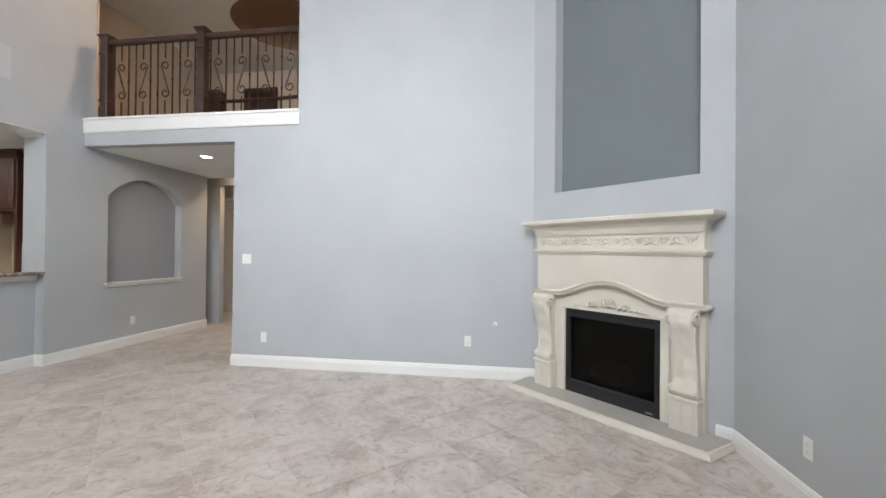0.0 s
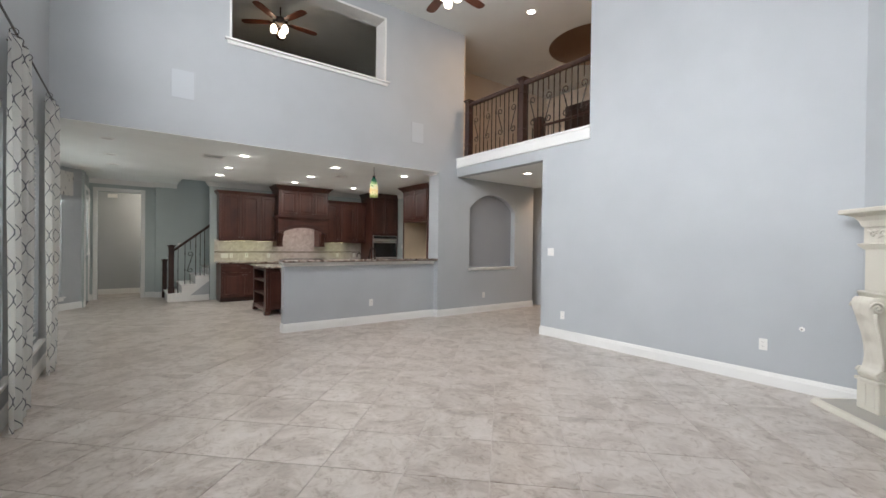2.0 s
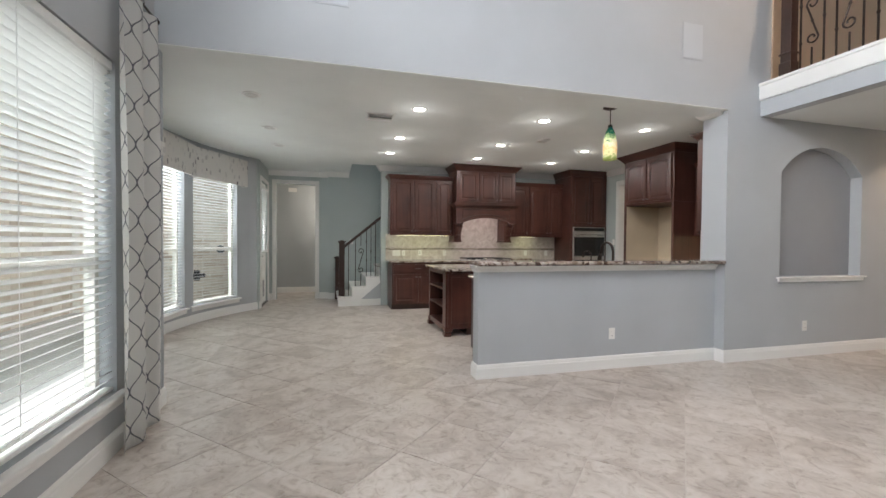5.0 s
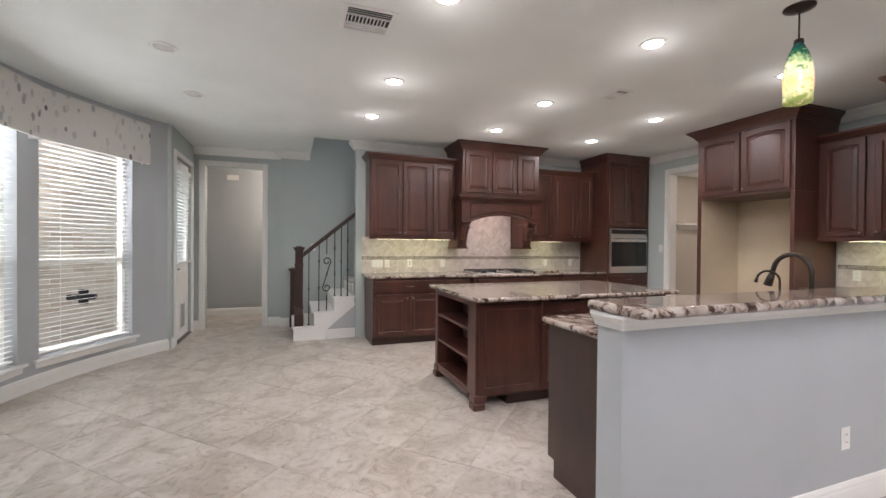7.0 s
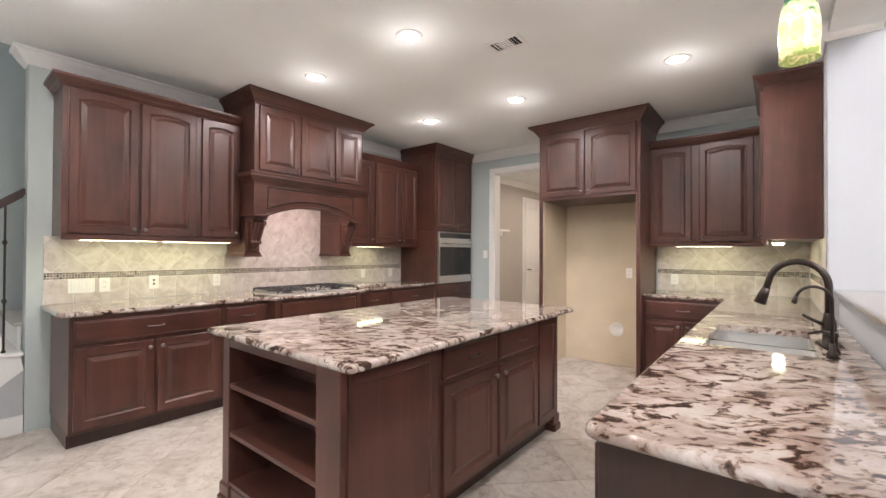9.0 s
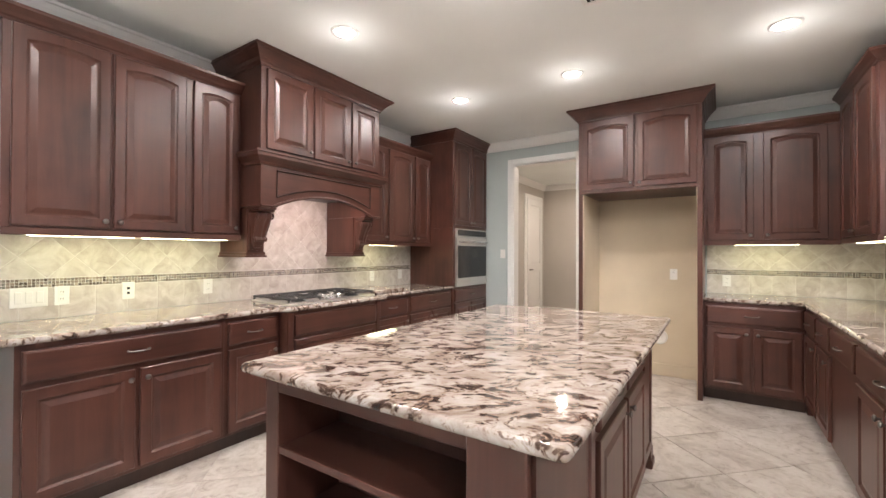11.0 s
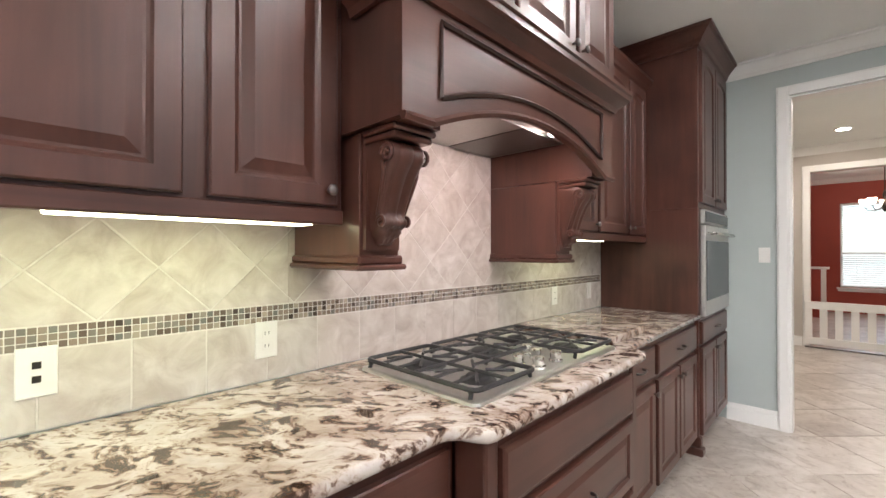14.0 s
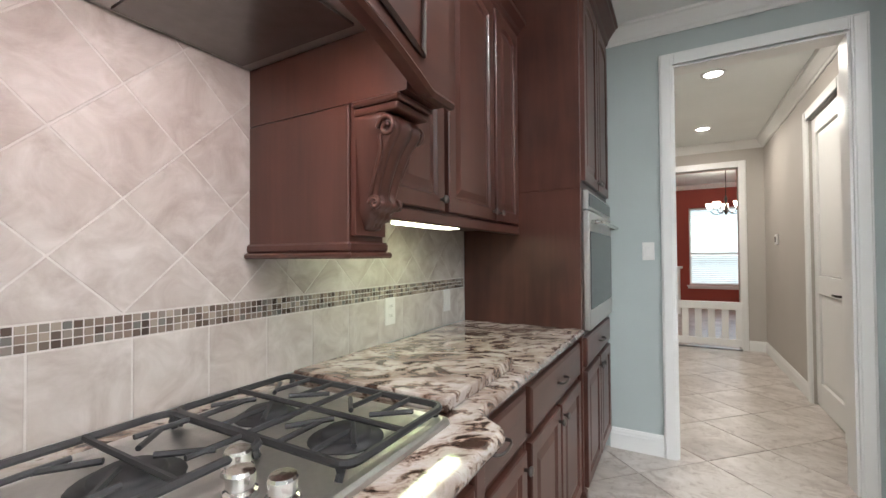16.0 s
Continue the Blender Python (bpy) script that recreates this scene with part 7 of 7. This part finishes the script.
# ---- staircase ----
def staircase():
    c = thing("staircase", pose(-9.862, 0.24, 0), "white-sided staircase rising behind the kitchen wall", "staircase")
    rise, run, w = 0.197, 0.27, 1.13
    carpet = paint("stair_carpet", (0.42, 0.40, 0.37), 0.95, 350, 0.6, 0.1)
    for k in range(13):
        y0, z1 = k * run, (k + 1) * rise
        out = 0.0 if k < 3 else -0.145
        part("riser", bx(-w, out, y0, y0 + 0.018, z1 - rise, z1 - 0.028), TRIM, c, "white riser")
        part("tread", bx(-w, out + (0.02 if k < 3 else 0), y0 - 0.025, y0 + run + 0.017, z1 - 0.027, z1, 0.006), TRIM if k < 3 else carpet, c, "white tread with a rounded nosing" if k < 3 else "")
    pts = [(0.001, 0)]
    for k in range(3):
        pts += [(0.001 + k * run, (k + 1) * rise - 0.028), ((k + 1) * run, (k + 1) * rise - 0.028)]
    pts += [(0.83, 0.46), (0.46, 0.15), (0.43, 0)]
    part("stringer", prism(bmesh.new(), pts, "x", -0.02, 0.006), TRIM, c, "white stepped stringer board")
    part("under_wall", prism(bmesh.new(), [(0.43, 0), (0.46, 0.15), (0.83, 0.46), (0.83, 0)], "x", -0.02, -0.004), WALL, c)
    part("skirting", bx(-0.004, 0.012, 0.44, 0.83, 0, 0.135, 0.004), TRIM, c)
    newel(c, -0.055, 0.07, 0.1975, 1.30)
    newel(c, -1.06, 0.0, 0.0005, 0.95, 0.045)
    rail = bmesh.new()
    prism(rail, [(0.115, 1.14), (0.83, 1.73), (0.83, 1.80), (0.115, 1.21)], "x", -0.085, -0.025)
    bmesh.ops.bevel(rail, geom=rail.edges[:], offset=0.012, segments=2, affect="EDGES")
    part("handrail", rail, DARKWOOD, c, "dark sloping handrail")
    for i, y in enumerate((0.20, 0.335, 0.44, 0.55, 0.64, 0.73)):
        z0 = (int(y / run) + 1) * rise
        z1 = 1.145 + (y - 0.115) * 0.825
        b = scroll_bm(0, z0, z1, 1) if i == 2 else baluster_bm(0, z0, z1, (0.35, 0.75) if i % 2 else (0.5,))
        part("baluster", b, BRONZE, c, "", False, pose(-0.055, y, 0, 0, 0, 90))


staircase()
# unseen area lamp added at the stair top to light the well; no window there
lamp("landing_window_daylight", "AREA", look((-10.45, 4.6, 4.9), (-10.5, 1.6, 2.2)), 38, (0.94, 0.97, 1.0), 0.9, 0.9)
solid("ceiling_stair", bx(-11.14, -9.86, 0.5, 6.0, 5.2, 5.3), CEIL, "white stairwell ceiling", kind="structure")
wall("wall_stair_east", "x", -9.86, -0.14, 1.075, 6.0, K_CEIL, 5.2, WALL, (), "blue-grey stairwell wall")
wall("wall_stair_south", "y", 0.5, -0.1, -11.0, -9.86, K_CEIL + 0.2, 5.2, WALL, (), "blue-grey stairwell wall")
wall("wall_stair_north", "y", 5.97, 0.1, -11.14, -9.86, -0.01, 5.2, WALL, (), "blue-grey stairwell wall")


# ---- corridor's end, hall and red room ----
def panel_door(name, m, w, h, label, lever_x):
    c = thing(name, m, label, "door", kind="structure")
    f = bmesh.new()
    s = 0.11
    for x0, x1, z0, z1 in ((0.003, s, 0.01, h), (w - s, w - 0.003, 0.01, h), (s, w - s, 0.01, 0.2), (s, w - s, 0.95, 1.1), (s, w - s, h - 0.13, h)):
        box(f, x0, x1, -0.02, 0.02, z0, z1, 0.003)
    part("leaf", f, TRIM, c)
    for z0, z1 in ((0.2, 0.95), (1.1, h - 0.13)):
        part("panel", ring_panel(bmesh.new(), s, w - s, z0, z1, 0.0, [(0, -0.008, 0), (0.012, 0.004, 0), (0.05, 0.012, 0)], 0, 1), TRIM, c)
    part("lever", tube(bmesh.new(), [(lever_x, -0.02, 0.98), (lever_x, -0.06, 0.98), (lever_x + (0.1 if lever_x < w / 2 else -0.1), -0.062, 0.98)], 0.009, 8), BRONZE, c, "dark lever handle", True)
    return c


wall("wall_corridor_west", "x", -6.4, -0.1, KN_Y + 0.14, 8.4, -0.01, 2.85, WALL, (), "blue-grey corridor wall")
panel_door("door_2", pose(-6.15, 8.43, 0), 0.8, 2.43, "white panelled door off the corridor", 0.72)
casing("door_casing_corridor", "y", 8.4, -6.15, -5.35, 2.44, -1)
moulding("baseboard_corridor", [(-5.26, 8.4), (-2.89, 8.4)], BASEPROF, 0, TRIM, "white baseboard at the end of the corridor", side=-1)
wall("wall_corridor_upper", "y", 6.9, 0.1, -6.3, -2.75, H_CEIL, 2.85, CEIL, (), "white edge of the corridor ceiling")
wall("wall_corridor_stub", "y", 7.2, 0.12, -6.4, -2.89, -0.01, 2.85, WALL, [(-4.96, -3.3, -0.01, 2.6)], "blue-grey wall with a tall opening at the end of the corridor")
lamp("downlight", "AREA", look((-4.2, 7.8, 2.84), (-4.6, 8.1, 0)), 18, (1.0, 0.70, 0.45), 0.15)
lamp("downlight", "AREA", look((-4.4, 7.1, 2.845), (-4.45, 7.1, 0)), 10, (1.0, 0.66, 0.40), 0.12)
lamp("store_lamp", "POINT", pose(-11.9, 0.55, 2.3), 42, (1.0, 0.84, 0.68), 0.1)
HALLP = paint("hall_paint_greige", (0.46, 0.43, 0.39))
HC = 2.80
wall("wall_hall_far", "y", 9.65, 0.14, -9.9, -7.4, -0.01, 3.0, HALLP, [(-8.84, -8.06, -0.01, 2.46)], "greige hall wall with a cased opening")
casing("door_casing_far", "y", 9.65, -8.84, -8.06, 2.46, -1)
wall("wall_hall_west", "x", -9.77, -0.1, KN_Y + 0.14, 9.65, -0.01, 3.0, HALLP, (), "greige hall wall")
panel_door("door_3", pose(-9.745, 8.62, 0, 0, 0, 90), 0.8, 2.43, "white panelled door in the hall", 0.08)
casing("door_casing_west", "x", -9.77, 8.62, 9.42, 2.44, 1)
wall("wall_hall_east", "x", -7.78, 0.1, KN_Y + 0.14, 9.65, -0.01, 3.0, HALLP, [(6.65, 7.5, -0.01, 2.44)], "greige hall wall with an open doorway")
casing("door_casing_east", "x", -7.78, 6.65, 7.5, 2.44, -1)
panel_door("door_4", pose(-7.74, 7.5, 0, 0, 0, -90), 0.85, 2.43, "white panelled door in the hall's side wall", 0.75)
solid("ceiling_hall", bx(-9.9, -7.4, KN_Y + 0.14, 9.79, HC, HC + 0.1), CEIL, "white hall ceiling", kind="structure")
moulding("crown_hall", [(-9.77, 6.0), (-9.77, 9.65), (-7.78, 9.65), (-7.78, 6.0)], CROWNPROF, HC - 0.106, TRIM, "white crown moulding in the hall", side=-1)
moulding("baseboard_hall", [(-9.77, 9.52), (-9.77, 9.65), (-8.93, 9.65)], BASEPROF, 0, TRIM, "white hall baseboard", side=-1)
moulding("baseboard_hall_east", [(-7.97, 9.65), (-7.78, 9.65), (-7.78, 7.6)], BASEPROF, 0, TRIM, "white hall baseboard", side=-1)
for y in (6.95, 8.7):
    downlight(-8.5, y, HC)
    lamp("downlight", "AREA", look((-8.5, y, HC - 0.012), (-8.5, y, 0)), 15, (1.0, 0.86, 0.72), 0.13)
th = thing("thermostat", pose(-7.78, 8.85, 1.45, 0, 0, WF), "small white and black wall thermostat", "thermostat")
part("body", bx(-0.05, 0.05, -0.025, -0.0005, -0.06, 0.06, 0.008), WHITEPL, th)
part("screen", bx(-0.03, 0.03, -0.0275, -0.025, -0.03, 0.035), BLACKGLASS, th, "dark screen")
sh = thing("wall_shelf", pose(-9.77, 7.4, 1.75, 0, 0, 90), "small white wall shelf in the hall", "shelf")
part("board", bx(-0.3, 0.3, -0.18, -0.0005, 0, 0.03, 0.005), TRIM, sh)
part("rail", bx(-0.28, 0.28, -0.03, -0.0005, -0.08, -0.0005, 0.004), TRIM, sh)


def gate():
    c = thing("baby_gate", pose(-8.45, 9.58, 0), "white slatted wooden gate across the opening", "gate")
    part("top_rail", bx(-0.45, 0.40, -0.018, 0.018, 0.54, 0.645, 0.004), TRIM, c)
    part("bottom_rail", bx(-0.45, 0.40, -0.018, 0.018, 0.05, 0.15, 0.004), TRIM, c)
    for i in range(6):
        x = -0.41 + i * 0.155
        part("slat", bx(x - 0.04, x + 0.04, -0.012, 0.012, 0.1505, 0.5395, 0.003), TRIM, c)
    part("threshold", bx(-0.45, 0.40, -0.02, 0.02, 0.0005, 0.02, 0.003), PEWTER, c)


gate()
RC = 2.95
wall("wall_red_far", "y", 14.5, 0.14, -11.0, -5.5, -0.01, 3.1, RED, [(-8.55, -7.3, 0.55, 2.4)], "red dining room wall with a bright window")
wall("wall_red_west", "x", -10.4, -0.1, 9.79, 14.5, -0.01, 3.1, RED, (), "red dining room wall")
wall("wall_red_east", "x", -5.9, 0.1, 9.79, 14.5, -0.01, 3.1, RED, (), "red dining room wall")
wall("wall_red_near", "y", 9.80, 0.02, -10.4, -5.9, -0.01, 3.1, RED, [(-8.84, -8.06, -0.01, 2.46)], "red dining room wall")
solid("ceiling_red", bx(-10.5, -5.8, 9.79, 14.64, RC, RC + 0.1), CEIL, "white dining room ceiling", kind="structure")
moulding("crown_red", [(-10.4, 9.8), (-10.4, 14.5), (-5.9, 14.5)], CROWNPROF, RC - 0.106, TRIM, "white crown moulding", side=-1)
window(pose(-7.925, 14.5, 0, 0, 0, 0), 1.25, 0.55, 2.4, "white dining room window", 10)
blind(pose(-7.925, 14.54, 0), 1.22, 0.56, 2.39, 35, "white slat blind on the dining room window")
half = thing("dining_wainscot", pose(-9.2, 13.2, 0), "red half wall with a white cap", "half wall")
part("panel", bx(-1.1, 0.45, 0, 0.1, 0, 0.98), RED, half)
part("cap", bx(-1.12, 0.50, -0.03, 0.13, 0.981, 1.03, 0.006), TRIM, half, "white cap board")
part("end_trim", bx(0.37, 0.452, -0.012, -0.0005, 0, 0.98), TRIM, half)
lamp("window_daylight", "AREA", look((-7.9, 15.1, 1.5), (-7.9, 10, 1.2)), 9, (0.85, 0.93, 1.0), 1.3, 1.9)


def chandelier():
    c = thing("chandelier", pose(-7.98, 12.3, RC), "iron chandelier with lit frosted shades", "chandelier")
    part("canopy", lathe(bmesh.new(), [(0.06, -0.0005), (0.05, -0.025), (0.012, -0.03)], 16), BRONZE, c, "", True)
    part("chain", tube(bmesh.new(), [(0, 0, -0.02), (0, 0, -0.55)], 0.007, 6), BRONZE, c)
    part("column", lathe(bmesh.new(), [(0.012, -0.55), (0.03, -0.62), (0.015, -0.72), (0.045, -0.84), (0.012, -0.92)], 14), BRONZE, c, "", True)
    for k in range(5):
        a = 2 * math.pi * k / 5 + 0.3
        ca, sa = math.cos(a), math.sin(a)
        pts = [(0.02 * ca, 0.02 * sa, -0.82), (0.12 * ca, 0.12 * sa, -0.90), (0.22 * ca, 0.22 * sa, -0.88), (0.27 * ca, 0.27 * sa, -0.80)]
        part("arm", tube(bmesh.new(), pts, 0.008, 6), BRONZE, c, "", True)
        part("shade", lathe(bmesh.new(), [(0.025, 0), (0.05, 0.04), (0.065, 0.11), (0.06, 0.112), (0.02, 0.02)], 14, (0.27 * ca, 0.27 * sa, -0.80)), FROST, c, "lit frosted shade", True)


chandelier()
lamp("dining_lamp", "POINT", pose(-7.98, 12.3, 2.35), 25, (1.0, 0.85, 0.7), 0.25)


# ---- outside ----
BRICK_M, bnt, bb_ = material("tan_brick")
bgeo = bnt.nodes.new("ShaderNodeNewGeometry")
bcol = ramp(bnt, bgeo.outputs["Random Per Island"], [(0.0, (0.56, 0.46, 0.37)), (0.35, (0.70, 0.61, 0.51)), (0.7, (0.76, 0.69, 0.60)), (1.0, (0.62, 0.52, 0.43))])
bnz = nd(bnt, "ShaderNodeTexNoise", Scale=40.0, Detail=5.0)
bnt.links.new(coords(bnt), bnz.inputs["Vector"])
bmx = bnt.nodes.new("ShaderNodeMix")
bmx.data_type, bmx.blend_type = "RGBA", "MULTIPLY"
bmx.inputs["Factor"].default_value = 0.25
bnt.links.new(bcol, bmx.inputs[6])
bnt.links.new(bnz.outputs[0], bmx.inputs[7])
bnt.links.new(bmx.outputs[2], bb_.inputs["Base Color"])
bb_.inputs["Roughness"].default_value = 0.9
bump(bnt, bb_, bnz.outputs[0], 0.4, 0.004)
BW_Y = -4.9
MORTAR = plain("pale_mortar", (0.66, 0.63, 0.58), 0.95)


def brick_wall(name, m, x0, x1, height, label, seed):
    """A running-bond brick wall that faces along its own +y."""
    w = thing(name, m, label, "wall", kind="structure")
    part("mortar", bx(x0, x1, -0.2, -0.008, 0, height), MORTAR, w)
    bk = bmesh.new()
    rnd = random.Random(seed)
    for j in range(int(height / 0.086)):
        for i in range(int((x1 - x0) / 0.262)):
            x = x0 + 0.004 + i * 0.262 + (0.128 if j % 2 else 0)
            z, d = j * 0.086, rnd.uniform(-0.002, 0.002)
            xe, ze = min(x + 0.247, x1 - 0.004), z + 0.070
            v = [bk.verts.new(p) for p in ((x, -0.01, z), (xe, -0.01, z), (xe, -0.01, ze), (x, -0.01, ze), (x, d, z), (xe, d, z), (xe, d, ze), (x, d, ze))]
            for f in ((4, 5, 6, 7), (0, 1, 5, 4), (1, 2, 6, 5), (2, 3, 7, 6), (3, 0, 4, 7)):
                bk.faces.new([v[k] for k in f])
    tagged(part("bricks", bk, BRICK_M, w, "running-bond tan bricks"), kind="stuff")


brick_wall("neighbour_wall", pose(-10.0, BW_Y, -0.22), -16.0, 13.5, 6.2, "tan brick wall of the next house with pale mortar", 11)
brick_wall("wing_wall", pose(-11.4, -1.36, -0.22, 0, 0, -90), 0.0, 3.53, 6.2, "tan brick wall of the wing beyond the bay with pale mortar", 12)
solid("patio", bx(-25.5, 3.5, BW_Y + 0.001, -1.4, -0.219, -0.19), plain("patio_concrete", (0.36, 0.345, 0.32), 0.9, 0, 0.1, 6), "pale concrete patio outside the windows", kind="structure")
hb = thing("hose_bracket", pose(-11.397, -2.66, 0.53, 0, 0, 90), "dark wall-mounted hose bracket on the brick wall", "hose bracket")
part("arm", bx(-0.17, 0.17, -0.12, -0.002, -0.04, 0.04, 0.02, 2), IRON, hb)
part("plate", bx(-0.06, 0.06, -0.02, -0.0005, -0.11, 0.11, 0.005), IRON, hb)
cv = thing("wall_vent_cap", pose(-11.397, -2.2, 1.09, 0, 0, 90), "round dark vent cap on the brick wall", "vent cap")
part("cap", lathe(bmesh.new(), [(0.085, 0.0005), (0.085, 0.02), (0.07, 0.03), (0.03, 0.034)], 20), plain("dark_grey_vent", (0.10, 0.11, 0.11), 0.5), cv, "", True, pose(0, 0, 0, 90))


# ---- floor tiles, laid diagonally ----
def convex_clip(poly, hull):
    """Cuts a convex polygon to a convex hull that runs anticlockwise."""
    for i in range(len(hull)):
        ax, ay = hull[i]
        bx_, by_ = hull[(i + 1) % len(hull)]
        out = []
        for k in range(len(poly)):
            p, q = poly[k - 1], poly[k]
            dp = (bx_ - ax) * (p[1] - ay) - (by_ - ay) * (p[0] - ax)
            dq = (bx_ - ax) * (q[1] - ay) - (by_ - ay) * (q[0] - ax)
            if (dp >= 0) != (dq >= 0):
                s = dp / (dp - dq)
                out.append((p[0] + s * (q[0] - p[0]), p[1] + s * (q[1] - p[1])))
            if dq >= 0:
                out.append(q)
        poly = out
        if len(poly) < 3:
            return []
    return poly


def tile_solid(bm, poly, edge=0.0018):
    cx, cy = sum(p[0] for p in poly) / len(poly), sum(p[1] for p in poly) / len(poly)
    lo = [bm.verts.new((x, y, -0.004)) for x, y in poly]
    hi = [bm.verts.new((x, y, -0.0008)) for x, y in poly]
    top = []
    for x, y in poly:
        d = math.hypot(x - cx, y - cy) or 1
        top.append(bm.verts.new((x - (x - cx) / d * edge, y - (y - cy) / d * edge, 0.0)))
    n = len(poly)
    for a, b in ((lo, hi), (hi, top)):
        for i in range(n):
            bm.faces.new((a[i], a[(i + 1) % n], b[(i + 1) % n], b[i]))
    bm.faces.new(top)


REGIONS = [
    [(-5.0, -1.17), (2.03, -1.17), (2.03, 4.67), (-5.0, 4.67)],
    [(-11.2, -1.18), (-5.0, -1.18), (-5.0, KN_Y), (-11.2, KN_Y)],
    BAY_LINE[::-1],
    [(-4.99, 4.67), (-2.88, 4.67), (-2.88, 8.4), (-4.99, 8.4)],
    [(-6.4, KN_Y + 0.01), (-4.99, KN_Y + 0.01), (-4.99, 8.4), (-6.4, 8.4)],
    [(-9.8, KN_Y), (-7.4, KN_Y), (-7.4, 14.5), (-9.8, 14.5)],
    [(-12.5, -2.0), (-11.2, -2.0), (-11.2, 1.0), (-12.5, 1.0)],
]
floor_ob = bpy.data.objects["floor"]
PITCH, HALF = 0.508, 0.508 / 2 - 0.0028
full = bmesh.new()
s2 = math.sqrt(0.5)
corner = [(HALF, HALF), (-HALF, HALF), (-HALF, -HALF), (HALF, -HALF)]
tile_solid(full, [((a - b) * s2, (a + b) * s2) for a, b in corner])
TILE_MESH = finish("tile", full, TILE)
rest = bmesh.new()
singles = 0
for i in range(-30, 40):
    for j in range(-30, 40):
        u, v = 0.092 + (i + 0.5) * PITCH, 0.116 + (j + 0.5) * PITCH
        cx, cy = (u - v) * s2, (u + v) * s2
        if not (-13.0 < cx < 2.6 and -2.6 < cy < 15.0):
            continue
        poly = [(cx + (a - b) * s2, cy + (a + b) * s2) for a, b in corner]
        for hull in REGIONS:
            got = convex_clip(poly, hull)
            if len(got) < 3:
                continue
            area = abs(sum(got[k - 1][0] * got[k][1] - got[k][0] * got[k - 1][1] for k in range(len(got)))) / 2
            if area < 0.001:
                continue
            near = -9.2 < cx < 1.3 and -1.2 < cy < 4.7
            if area > 4 * HALF * HALF * 0.999 and near and singles < 300:
                t = new("tile", TILE_MESH)
                t.parent = floor_ob
                t.location = (cx, cy, 0)
                singles += 1
            else:
                tile_solid(rest, got)
r = part("tiles", rest, TILE, floor_ob, "cut and far diagonal floor tiles")
tagged(r, kind="stuff")
